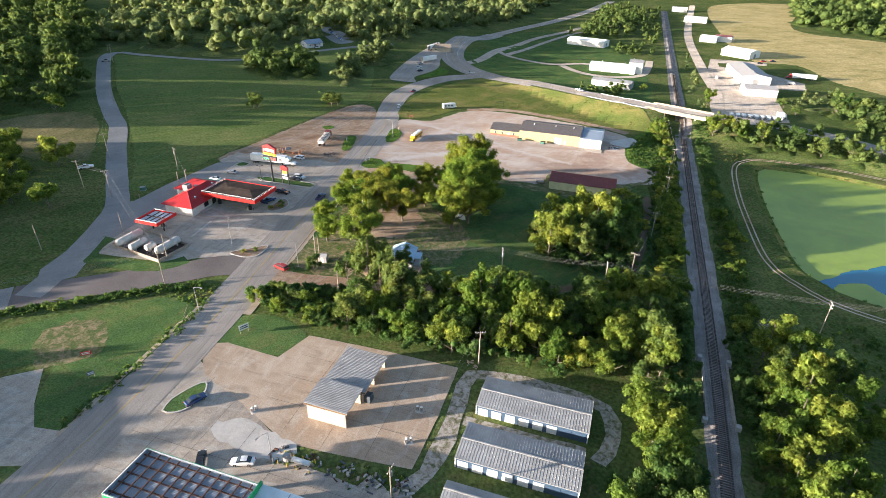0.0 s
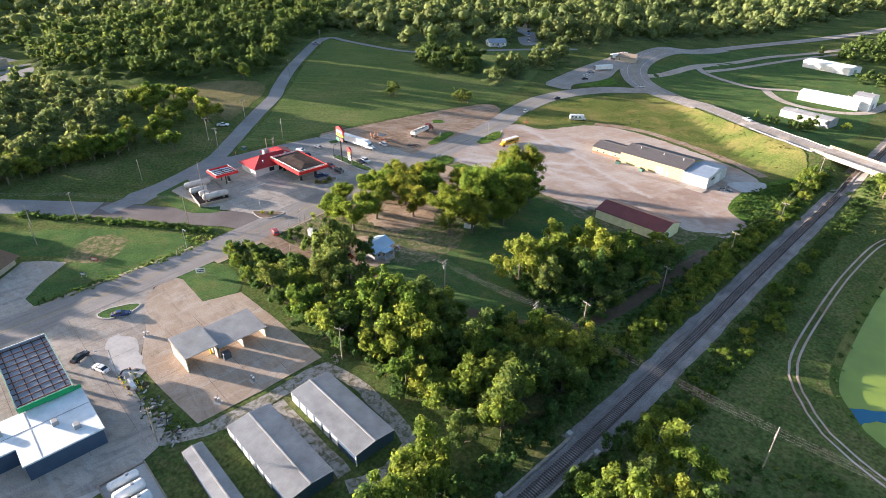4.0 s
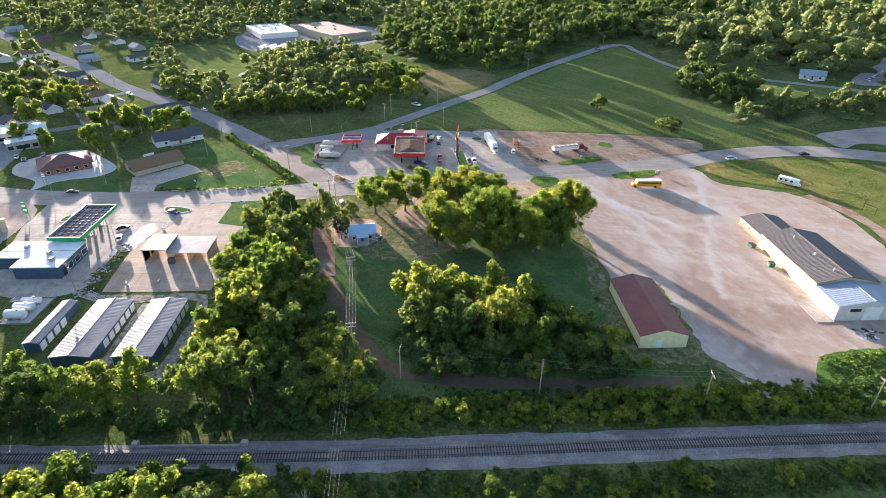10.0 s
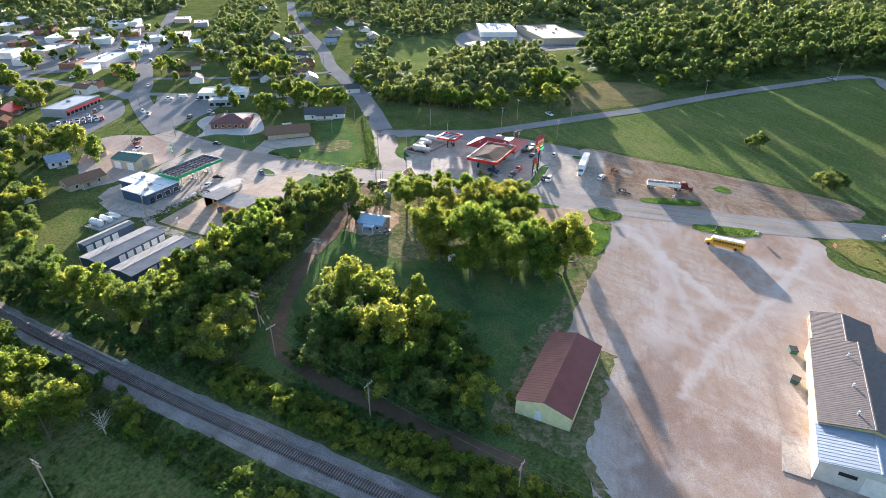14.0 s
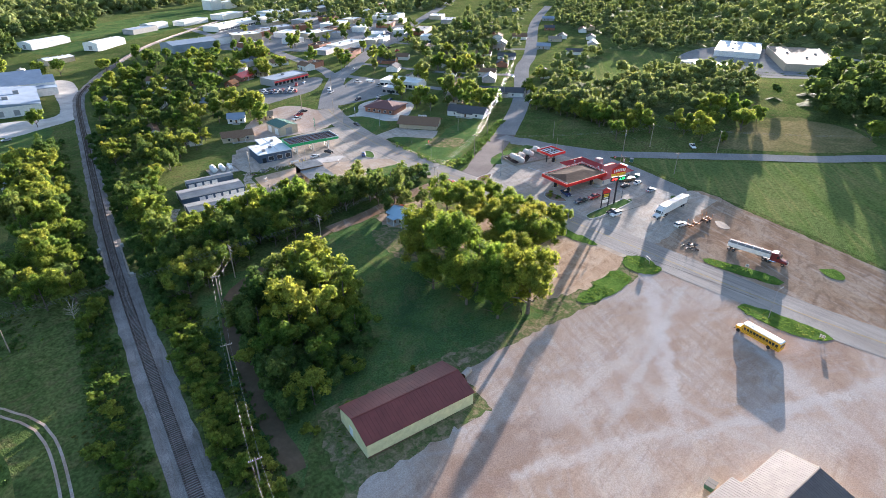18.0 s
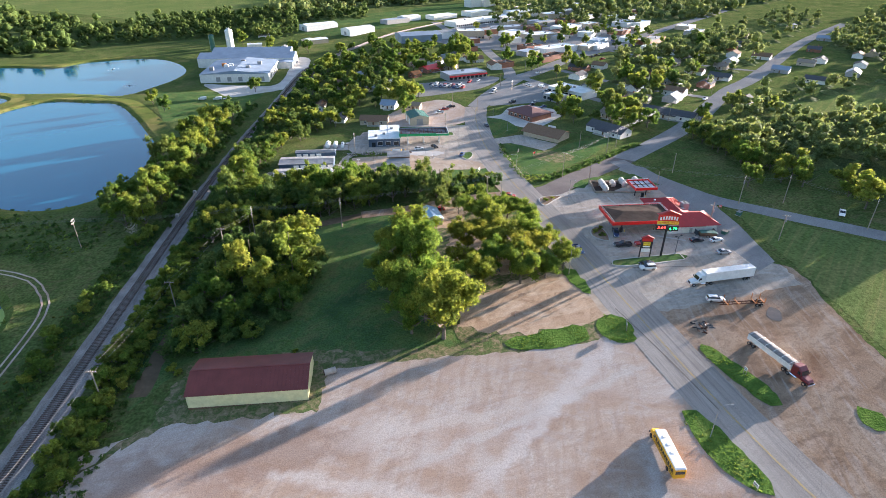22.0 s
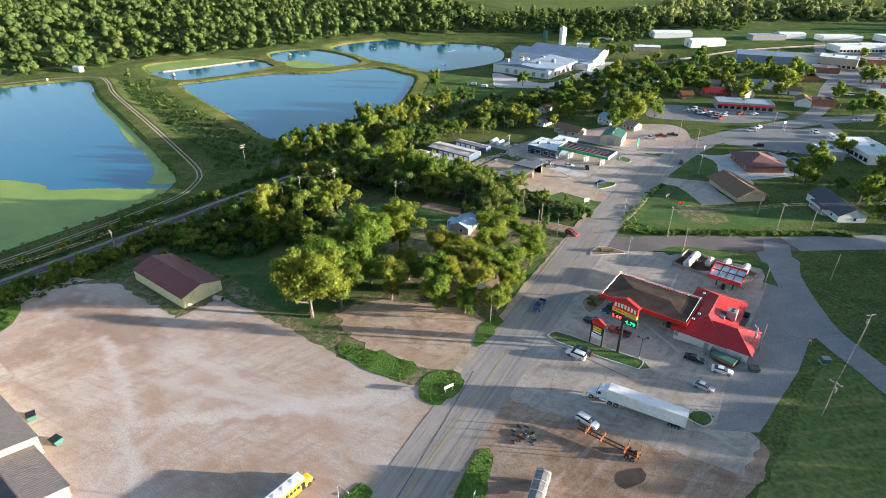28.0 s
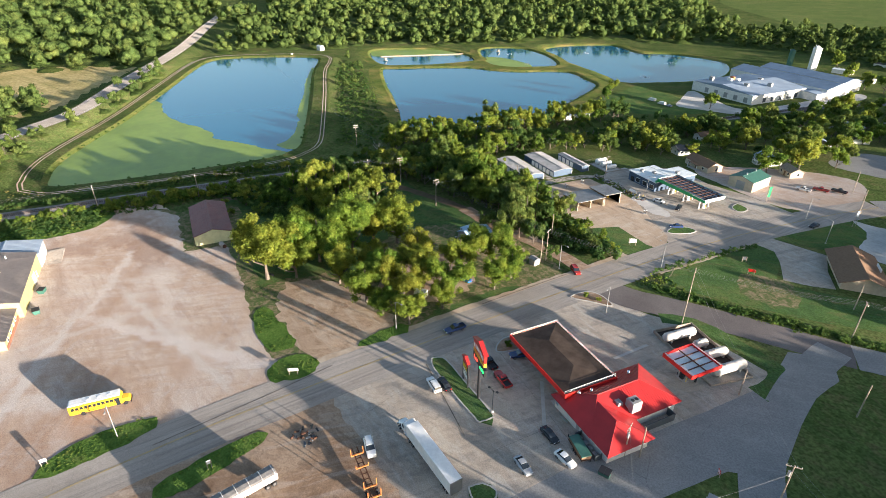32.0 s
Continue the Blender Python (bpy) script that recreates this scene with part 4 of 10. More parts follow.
# ---- roads ----
MAIN = [(-100, -14), (-96, 10), (-93.6, 54), (-96, 101), (-104, 164), (-109.5, 207), (-113.8, 238), (-120, 268), (-130, 300), (-136, 330), (-133, 360), (-122, 386), (-104, 402)]
HIGHWAY_W = [(14, 341), (0, 348), (-20, 361), (-60, 388), (-98, 405), (-124, 423), (-140, 449), (-146, 490), (-148, 540), (-140, 600), (-122, 662), (-99, 735), (-73, 850), (-51, 1010)]
HIGHWAY_E = [(43, 334), (62, 333), (84, 331), (102, 326), (118, 316), (165, 283), (201, 270.5), (231, 262), (291, 243), (380, 215), (545, 173), (720, 128)]
DIAGONAL = [(-98, 124), (-110, 120), (-122, 110), (-154, 86), (-212, 33), (-275, -38), (-325, -84), (-465, -231), (-610, -360)]
WEST = [(-150, 88), (-153, 101), (-158.4, 117), (-163, 127), (-169, 139), (-181, 151.5), (-198, 168.5), (-214, 185), (-232, 204), (-250, 218), (-283, 246), (-321, 283), (-342, 305), (-350, 318)]
FIELD_LANE = [(-350, 318), (-345, 324), (-331, 324), (-292, 331), (-272, 339), (-256, 355), (-247, 372), (-233, 394), (-207, 428), (-190, 446)]
SOUTH = [(-100, -14), (-116, -45), (-141, -85), (-160, -105), (-214, -170), (-310, -272), (-415, -380), (-560, -530)]
band("road_main", MAIN, 13.0, ROADMAT, 0.1, "worn two-lane street with yellow centre lines", ragged=0.25)
band("road_highway_west", HIGHWAY_W, 13.0, ROADMAT, 0.22, "pale highway curving onto the bridge", cross=6)
band("road_highway_east", HIGHWAY_E, 12.0, ROADMAT, 0.22, "highway east of the railway bridge", cross=6)
band("road_junction", HIGHWAY_W[3:10], 19.0, ROADMAT, 0.19, "wide highway junction with turning lanes", cross=8)
band("road_diagonal", DIAGONAL[:4], 11.0, REDROAD, 0.085, "reddish asphalt side street", ragged=0.2)
band("road_diagonal_far", DIAGONAL[3:], 11.0, GREYROAD, 0.09, "grey street into town", ragged=0.2)
band("road_west", WEST, 8.0, GREYROAD, 0.092, "grey lane climbing past the hay field", ragged=0.3)
band("road_field_lane", FIELD_LANE, 5.0, GREYROAD, 0.08, "narrow lane behind the hay field", ragged=0.3)
band("road_south", SOUTH, 12.0, GREYROAD, 0.09, "wide town street", ragged=0.2)
band("road_cross", [(-135, -84), (-140, -115), (-138, -180), (-137, -250), (-118, -330), (-108, -406)], 9.0, GREYROAD, 0.08, "town cross street")
band("road_link", [(-142, -92), (-158, -62), (-178, -30), (-215, 28)], 7.0, GREYROAD, 0.08, "side street between houses")
band("road_grid", [(-172, -122), (-215, -60), (-262, -20)], 6.0, GREYROAD, 0.08, "residential street")
band("road_grid_far", [(-250, -200), (-300, -130), (-345, -95)], 6.0, GREYROAD, 0.08, "residential street")
band("road_depot", [(70, 1010), (50, 700), (52, 510), (56, 430), (56, 362), (92, 352), (118, 334)], 8.0, CONCRETE, 0.12, "depot access road", ragged=0.2)
band("road_ramp", [(-127, 432), (-116.6, 448), (-110, 515), (-99, 590), (-77, 648), (-64, 690), (-50, 730)], 7.0, CONCRETE, 0.16, "narrow frontage road")
band("road_loop", [(-112, 492), (-103, 481), (-82, 474), (-61, 472), (-43, 484), (-24, 487)], 5.5, CONCRETE, 0.15, "curving access lane")
band("road_loop_inner", [(-102, 484), (-98, 508), (-88, 563), (-72, 625), (-60, 660)], 5.0, CONCRETE, 0.15, "narrow lane behind the white halls")
band("road_mill_drive", [(-55, 472), (-44, 456), (-31, 446), (-12, 444), (6, 458), (11, 490), (12, 520)], 6.0, CONCRETE, 0.14, "pale drive round the feed mill")
band("dirt_drive", [(-97, 121), (-84, 122), (-66, 126), (-50, 131), (-34, 134)], 6.0, DIRT, 0.09, "orange dirt drive into the yard", "dirt track", ragged=0.7)
band("clearing_track", [(-34, 134), (-20, 140), (-4, 148), (8, 158), (13, 190), (14, 225)], 4.0, EARTH, 0.05, "bare strip under the power line", "dirt track", ragged=1.0)
band("service_drive", [(-36, 64), (-29, 60), (-27, 50), (-31, 36)], 4.5, CONCRETE, 0.1, "concrete lane round the fuel station", "drive")
band("unit_drive", [(-30, 62), (-25, 70), (-24, 85), (-24, 100), (-8, 102), (7, 100), (9, 92), (7, 84)], 3.4, THINGRAVEL, 0.06, "gravel loop round the storage units", "gravel track", ragged=1.3)
band("unit_lane", [(-22, 85.5), (4, 85.6)], 3.0, THINGRAVEL, 0.05, "gravel lane between storage units", "gravel track", ragged=0.5)
band("tank_drive", [(-33, 62), (-28, 56), (-26, 46)], 5.0, PALEGRAVEL, 0.05, "stony track to the gas tanks", "gravel track", ragged=0.7)
for off in (-0.12, 0.12):
    setting("centre_line", strip_shape(MAIN, off - 0.06, off + 0.06, 0.125, cross=1), YELLOWLINE, "worn yellow centre line", "road marking")
    setting("centre_line", strip_shape(HIGHWAY_W, off - 0.09, off + 0.09, 0.26, cross=1), YELLOWLINE, "worn yellow centre line", "road marking")
for off in (-4.6, 4.6):
    setting("edge_line", strip_shape(HIGHWAY_W, off - 0.09, off + 0.09, 0.26, cross=1), WHITELINE, "white edge line", "road marking")
    setting("edge_line", strip_shape(HIGHWAY_E, off - 0.09, off + 0.09, 0.26, cross=1), WHITELINE, "white edge line", "road marking")


def joints(parent_name, lines, mat=SEAM, width=0.1, dz=0.1):
    s = Shape()
    for a in lines:
        t = strip_shape(a, -width / 2, width / 2, dz, cross=1, step=4)
        s.add(t.v, t.f)
    return setting(parent_name, s, mat, "dark paving joints and cracks", "paving joint")


lines = [[(-67 + 9.7 * k, 100.5), (-67 + 9.7 * k, 69.5)] for k in range(1, 4)] + [[(-66, 70 + 7.6 * k), (-28.2, 70 + 7.6 * k)] for k in range(1, 4)]
lines += [[(-90 + 9 * k, 84 - 5 * k), (-90 + 9 * k, 24)] for k in range(1, 6)] + [[(-90, 60 - 9 * k), (-34, 60 - 9 * k)] for k in range(0, 4)]
joints("apron_joints", lines, width=0.08)
lines = [[(-112 - 16 * k, 184), (-110 - 16 * k, 146)] for k in range(1, 3)] + [[(-108, 166), (-150, 168)], [(-118, 183.5), (-121, 196), (-124, 203)]]
joints("forecourt_joints", lines, width=0.06, dz=0.09)
joints("trench_patch", [[(-130.7, 163), (-142.3, 170.1)], [(-129.9, 130.8), (-130.9, 142.3)]], KERB, 0.8, 0.094)
joints("gutter_crack", [[(-113.5, 244), (-109, 222), (-105, 205)], [(-96.5, 160), (-92, 128)], [(-114, 184.6), (-138, 186.5)]], width=0.25, dz=0.12)

for a, b in ((3, 6), (2, 4)):
    setting("road_shoulder", strip_shape(MAIN[a:b], -8.4 if a == 3 else 6.2, -6.2 if a == 3 else 7.4, 0.088, cross=3, step=1.5, ragged=0.6), SAND, "pale sandy road shoulder", "road shoulder")

# ---- bridge over the railway ----
bridge = thing("road_bridge", 30, 337, -22, "concrete highway bridge with guard rails over the railway", "bridge", z=0.0)
top = gz(12, 342) + 0.25
part("deck", Shape().box(-19, -6.5, top - 1.0, 15, 6.5, top), CONCRETE, bridge)
for sgn in (-1, 1):
    part("parapet", Shape().box(-19, sgn * 6.3 - 0.14, top, 15, sgn * 6.3 + 0.14, top + 0.35, 0.04), TANBLOCK, bridge, "tan concrete kerb of the parapet")
    part("handrail", Shape().box(-19, sgn * 6.3 - 0.08, top + 0.62, 15, sgn * 6.3 + 0.08, top + 0.85, 0.03), TANBLOCK, bridge, "pale tan parapet rail")
    for k in range(12):
        part("rail_post", Shape().box(-18.9 + 3.05 * k, sgn * 6.3 - 0.1, top + 0.3, -18.6 + 3.05 * k, sgn * 6.3 + 0.1, top + 0.7), TANBLOCK, bridge)
for px in (-9, 9):
    part("pier", Shape().box(px - 0.5, -5, gz(30, 337) - 0.5, px + 0.5, 5, top - 0.9), CONCRETE, bridge)
rail_g = Shape()
for side in (-6.2, 6.2):
    q = strip_shape(HIGHWAY_W[:3], side - 0.04, side + 0.04, 0.75, cross=1)
    rail_g.add(q.v, q.f)
guard = setting("guard_rail", rail_g, STEEL, "steel guard rail along the bank", "guard rail")
guard.modifiers.new("thick", "SOLIDIFY").thickness = 0.28

# ---- railway ----
RAIL = [(27.5, 910), (29.5, 500), (30.8, 360), (31.3, 229), (31.9, 150), (31.4, 100), (29.3, 40), (27, -20), (22, -130), (13, -176), (-15, -250), (-62, -325), (-170, -470), (-300, -640)]
NORTH, SOUTH = RAIL[:5] + [(31.75, 125)], [(31.45, 105), (31.35, 100)] + RAIL[6:]
for bed, wide in ((NORTH, 8.4), ([(31.8, 127), (31.65, 115), (31.4, 103)], 5.2), (SOUTH, 6.6)):
    band("railway_bed", bed, wide, BALLAST, 0.07, "grey gravel railway bed", "ballast", ragged=0.7 if wide > 6 else 0.1)
track = strip_shape(RAIL, -2.3, 2.3, 0.0, cross=3, step=6)
for i in range(len(track.v)):
    x, y, z = track.v[i]
    track.v[i] = (x, y, z + (0.42 if i % 4 in (1, 2) else 0.06))
setting("ballast_ridge", track, BALLAST, "raised ballast under the sleepers", "ballast")
railway = thing("railway_track", 31, 150, 0, "single railway track on wooden sleepers", "railway track", z=0.0)
railway.matrix_basis = Matrix()
for off in (-0.75, 0.75):
    s = strip_shape(RAIL, off - 0.05, off + 0.05, 0.66, cross=1, step=6)
    ob = part("rail", s, RAILSTEEL, railway, "worn steel rail")
    ob.modifiers.new("thick", "SOLIDIFY").thickness = 0.16
line = smooth_line(RAIL, 0.5)
seg = np.concatenate([[0], np.cumsum(np.linalg.norm(np.diff(line, axis=0), axis=1))])
pos = np.arange(0, seg[-1], 0.62)
tx, ty = np.interp(pos, seg, line[:, 0]), np.interp(pos, seg, line[:, 1])
tz = land(tx, ty)
ang = np.arctan2(np.gradient(ty), np.gradient(tx))
tie_mesh = Shape().box(-0.12, -1.3, 0.3, 0.12, 1.3, 0.5).data("sleeper", TIE)
rest = Shape()
count = 0
for x, y, z, a in zip(tx, ty, tz, ang):
    if 70 < y < 256 and count < 300:
        count += 1
        ob = part("sleeper", tie_mesh, TIE, railway)
        ob.matrix_basis = pose(x, y, z, 0, 0, math.degrees(a) + random.uniform(-1.5, 1.5))
    elif -180 < y < 470:
        m = pose(x, y, z, 0, 0, math.degrees(a) + random.uniform(-1.5, 1.5))
        b = Shape().box(-0.12, -1.3, 0.3, 0.12, 1.3, 0.5)
        rest.add([m @ Vector(p) for p in b.v], b.f)
tagged(part("sleeper_rest", rest, TIE, railway, "wooden sleepers farther off"), kind="stuff")
culvert = thing("railway_culvert", 31.6, 115, -0.7, "small concrete railway trestle over a ditch", "culvert")
for sx in (-2.85, 2.85):
    part("side_wall", Shape().box(sx - 0.28, -10.5, -0.6, sx + 0.28, 10.5, 0.75, 0.05), CONCRETE, culvert, "stained concrete side wall")
    for k in range(5):
        part("rib", Shape().box(sx - 0.42, k * 4.6 - 9.4, -0.6, sx + 0.42, k * 4.6 - 9.0, 0.62, 0.03), CONCRETE, culvert)
    for sy in (-11.2, 11.2):
        part("wing_post", Shape().box(sx * 1.2 - 0.55, sy - 0.6, -0.6, sx * 1.2 + 0.55, sy + 0.6, 1.2, 0.08), KERB, culvert, "weathered concrete end block")

# ---- lagoons ----
def pond(name, outline, label, wide=5.5, level=LOWER_Z):
    pts = smooth_line(outline, 3.0, True)
    s = Shape().add([(x, y, level) for x, y in pts], [tuple(range(len(pts)))])
    c = pts.mean(0)
    area = 0.5 * sum(pts[i - 1][0] * pts[i][1] - pts[i][0] * pts[i - 1][1] for i in range(len(pts)))
    if area < 0:
        s.f = [tuple(reversed(s.f[0]))]
    ob = setting(name, s, WATER, label, "pond")
    d = np.roll(pts, -1, 0) - np.roll(pts, 1, 0)
    d /= np.linalg.norm(d, axis=1)[:, None]
    out = np.stack([d[:, 1], -d[:, 0]], 1) * (1 if area > 0 else -1)
    rings, n = [], len(pts)
    for off, h in ((-1.5, -0.5), (0.4, 0.1), (2.6, 1.0), (wide, 1.05), (wide + 7.5, None)):
        p = pts + out * off
        if h is None:
            z = land(p[:, 0], p[:, 1]) + 0.02
        else:
            z = np.full(n, level + h)
        rings.append([(p[i][0], p[i][1], z[i]) for i in range(n)])
    setting("pond_bank", Shape().loft(rings[:3], caps=False), DRY, "steep weedy inner bank of a lagoon", "bank", smooth=False)
    setting("pond_berm", Shape().loft(rings[2:], caps=False), GRASS if level == WATER_Z else DRY, "grassy berm round a lagoon", "berm", smooth=False)
    return pts, out


pa, oa = pond("lagoon_water", POND_A, "calm blue lagoon with algae on its west end", 13.0, WATER_Z)
pb, ob_ = pond("lagoon_water", POND_B, "large calm blue lagoon", 4.0)
for o, what, level in ((POND_C, "narrow settling lagoon", LOWER_Z - 0.2), (POND_D, "small lagoon with algae", LOWER_Z - 0.2), (POND_E, "blue lagoon with aerators", FAR_Z)):
    pond("lagoon_water", o, what, 2.8, level)
for off in (9.4, 11.2):
    p, q = pa + oa * (off - 0.28), pa + oa * (off + 0.28)
    n = len(pa)
    s = Shape().add([(a[0], a[1], WATER_Z + 1.1) for a in p] + [(a[0], a[1], WATER_Z + 1.1) for a in q], [(i, (i + 1) % n, (i + 1) % n + n, i + n) for i in range(n)])
    setting("wheel_track", s, GRAVEL, "pale wheel track on the berm", "track")


def algae(outline, label, level=WATER_Z, dz=0.03):
    pts = smooth_line(outline, 1.5, True)
    q = [(x + 1.6 * noise.noise((x * 0.11, y * 0.11, 0.3)) + 0.7 * noise.noise((x * 0.5, y * 0.5, 4)), y + 1.6 * noise.noise((x * 0.11, y * 0.11, 8.3)) + 0.7 * noise.noise((x * 0.5, y * 0.5, 2))) for x, y in pts]
    setting("algae_mat", Shape().add([(x, y, level + dz) for x, y in q], [tuple(range(len(q)))]), ALGAE, label, "algae")


algae([(70, 286.5), (61, 283), (58.5, 249), (59, 214), (61, 190), (66, 181), (72, 184), (77, 190), (93, 201), (104, 212), (116, 213), (132, 220), (148, 229.5), (171, 236), (186, 236), (203, 239), (198, 245), (166, 256), (114, 278.5), (92, 285.5)], "bright green algae mat on the lagoon")
algae([(72, 178), (78, 172), (110, 161.5), (174, 144), (262, 121), (262, 124), (222, 137.5), (174, 150), (140, 161), (112, 167), (88, 177), (80, 184)], "thin algae fringe along the lagoon bank")
algae([(338, 40), (330, 9), (312, -18), (286, -26), (293, 5), (306, 50), (324, 53)], "algae on the narrow lagoon", LOWER_Z - 0.2)
algae([(217, -35), (233, -28), (262, -35), (258, -50), (240, -56), (220, -58), (209, -52)], "algae on the small lagoon", LOWER_Z - 0.2)
divider = thing("lagoon_divider", 295, 7.5, math.degrees(math.atan2(83, 20)), "low tan concrete wall across the narrow lagoon", "wall", z=LOWER_Z - 0.2)
part("wall", Shape().box(-43, -0.7, -0.6, 43, 0.7, 0.7, 0.1), SAND, divider)
for x, y, z in ((122, 103, LOWER_Z), (328, 126, WATER_Z), (285, 52, LOWER_Z), (282, -62, LOWER_Z)):
    jetty = thing("pump_hut", x, y, 30, "small tan pump hut on a jetty at the lagoon edge", "hut", "lagoon huts", z=z)
    part("platform", Shape().box(-1.8, -1.4, 0.3, 1.8, 1.4, 0.55, 0.04), POLEWOOD, jetty)
    part("housing", Shape().box(-0.9, -0.8, 0.55, 0.9, 0.8, 2.3, 0.15), TANBLOCK, jetty)
    for sx in (-1.5, 1.5):
        part("pile", Shape().tube((sx, 0, -1.2), (sx, 0, 0.3), 0.12, 0.12, 7), POLEWOOD, jetty)
shed_w = thing("garden_shed", 350, 94, 20, "small white shed on the lagoon berm", "shed", z=WATER_Z + 0.6)
shed_box = Shape().box(-3.2, -2.2, -1.2, 3.2, 2.2, 2.6, 0.3)
part("wall", shed_box, WHITEWALL, shed_w)
part("roof", Shape().loft([[(x, -2.5, 2.5), (x, 2.5, 2.5), (x, 0, 3.5)] for x in (-3.4, 3.4)]), WHITEROOF, shed_w)
for x, y, level, r in ((181, -183, FAR_Z, 1.2), (145, -121, FAR_Z, 1.2), (252, -145, FAR_Z, 1.0), (270, -67, LOWER_Z - 0.2, 0.9), (222, -58, LOWER_Z - 0.2, 0.8)):
    f = thing("pond_aerator", x, y, 0, "floating white aerator with foam", "aerator", "lagoon aerators", z=level)
    s = Shape()
    for k in range(14):
        a, d = random.uniform(0, 6.28), random.uniform(0, 4) * r
        s.tube((d * math.cos(a), d * math.sin(a), 0.01), (d * math.cos(a), d * math.sin(a), 0.12), random.uniform(0.2, 0.6), 0.15, 6)
    part("foam", s, WHITE, f)
    part("float", Shape().tube((0, 0, 0), (0, 0, 0.6), 0.7, 0.4, 10), DARKGREY, f)

# ---- trees ----
def dodeca():
    """A rough ball of fourteen corners and twenty-four triangles."""
    v = [(a, b, c) for a in (-1, 1) for b in (-1, 1) for c in (-1, 1)]
    v = [tuple(q / math.sqrt(3) for q in p) for p in v] + [(1, 0, 0), (-1, 0, 0), (0, 1, 0), (0, -1, 0), (0, 0, 1), (0, 0, -1)]
    f = []
    for a in range(8):
        for b in range(a + 1, 8):
            d = [k for k in range(3) if v[a][k] * v[b][k] < 0]
            if len(d) == 1:
                ends = [8 + 2 * k + (0 if v[a][k] > 0 else 1) for k in range(3) if k != d[0]]
                q = (a, ends[0], b, ends[1])
                n = (Vector(v[b]) - Vector(v[a])).cross(Vector(v[ends[1]]) - Vector(v[ends[0]]))
                f.append(q if n.dot(Vector(v[a]) + Vector(v[b])) < 0 else tuple(reversed(q)))
    return np.array(v), np.array([t for a, b, c, d in f for t in ((a, b, d), (b, c, d))])


BALL_V, BALL_F = dodeca()


def crown_cloud(rng, R, H, base, limbs, lobes, cards, size, lobe=(0.13, 0.27), open_=0.5, core=0.78, loose=0.4):
    """Leaf sprays on many lobes along uneven limbs, each lobe with a dense shaded inside: vertices and triangles."""
    cz, hz = (H + base) / 2, (H - base) / 2
    D = rng.normal(size=(limbs, 3))
    D[:, 2] = D[:, 2] * 0.75 + 0.15
    D /= np.linalg.norm(D, axis=1)[:, None]
    reach = rng.uniform(0.72, 1.12, limbs)
    k = rng.integers(0, limbs, lobes)
    q = rng.uniform(0.25, 0.86, lobes) ** 0.7
    r = rng.uniform(*lobe, lobes) * R
    C = D[k] * (q * reach[k])[:, None] + rng.normal(size=(lobes, 3)) * (0.1 + 0.14 * open_)
    C *= np.array([R * 0.88, R * 0.88, hz * 0.88])
    C[:, :2] *= (1 - 0.25 * np.clip(C[:, 2] / hz, 0, 1))[:, None]
    C[:, 2] += cz
    r = np.minimum(r, np.maximum(C[:, 2] - base * 0.5, 0.25 * r))
    which = rng.choice(lobes, cards * 2, p=r ** 2 / (r ** 2).sum())
    nrm = rng.normal(size=(cards * 2, 3))
    nrm[:, 2] += 0.25
    nrm /= np.linalg.norm(nrm, axis=1)[:, None]
    pts = C[which] + nrm * (r[which] * rng.uniform(min(core, 0.9), 1.14, cards * 2))[:, None] * np.array([1, 1, 0.9])
    keep = np.ones(len(pts), bool)
    for j in range(lobes):
        keep &= (np.linalg.norm(pts - C[j], axis=1) > r[j] * core * 0.9) | (which == j)
    pts, nrm = pts[keep][:cards], nrm[keep][:cards]
    n = len(pts)
    nrm = nrm + rng.normal(size=(n, 3)) * loose + np.array([0, 0, 0.2])
    nrm /= np.linalg.norm(nrm, axis=1)[:, None]
    u = np.cross(nrm, rng.normal(size=(n, 3)))
    u /= np.linalg.norm(u, axis=1)[:, None] + 1e-9
    w = np.cross(nrm, u)
    s = (size * rng.uniform(0.45, 1.4, n))[:, None]
    v = np.stack([pts - u * s - nrm * s * 0.3, pts + w * s * rng.uniform(0.5, 1.2, (n, 1)), pts + u * s * rng.uniform(0.6, 1.1, (n, 1)) - w * s * 0.4], 1).reshape(-1, 3)
    f = np.arange(n * 3).reshape(-1, 3)
    if core:
        m = len(BALL_V)
        ball = C[:, None, :] + BALL_V[None] * (r * core)[:, None, None] * rng.uniform(0.8, 1.15, (lobes, m, 1)) * np.array([1, 1, 0.9])
        f = np.vstack([f, (BALL_F[None] + (len(v) + m * np.arange(lobes))[:, None, None]).reshape(-1, 3)])
        v = np.vstack([v, ball.reshape(-1, 3)])
    return v, f


def fast_mesh(name, v, f, mat, smooth=False):
    me = bpy.data.meshes.new(name)
    me.vertices.add(len(v))
    me.vertices.foreach_set("co", np.asarray(v, np.float32).ravel())
    me.loops.add(f.size)
    me.loops.foreach_set("vertex_index", f.astype(np.int32).ravel())
    me.polygons.add(len(f))
    me.polygons.foreach_set("loop_start", np.arange(0, f.size, f.shape[1], dtype=np.int32))
    me.polygons.foreach_set("use_smooth", np.full(len(f), smooth))
    me.update(calc_edges=True)
    me.materials.append(mat)
    return me


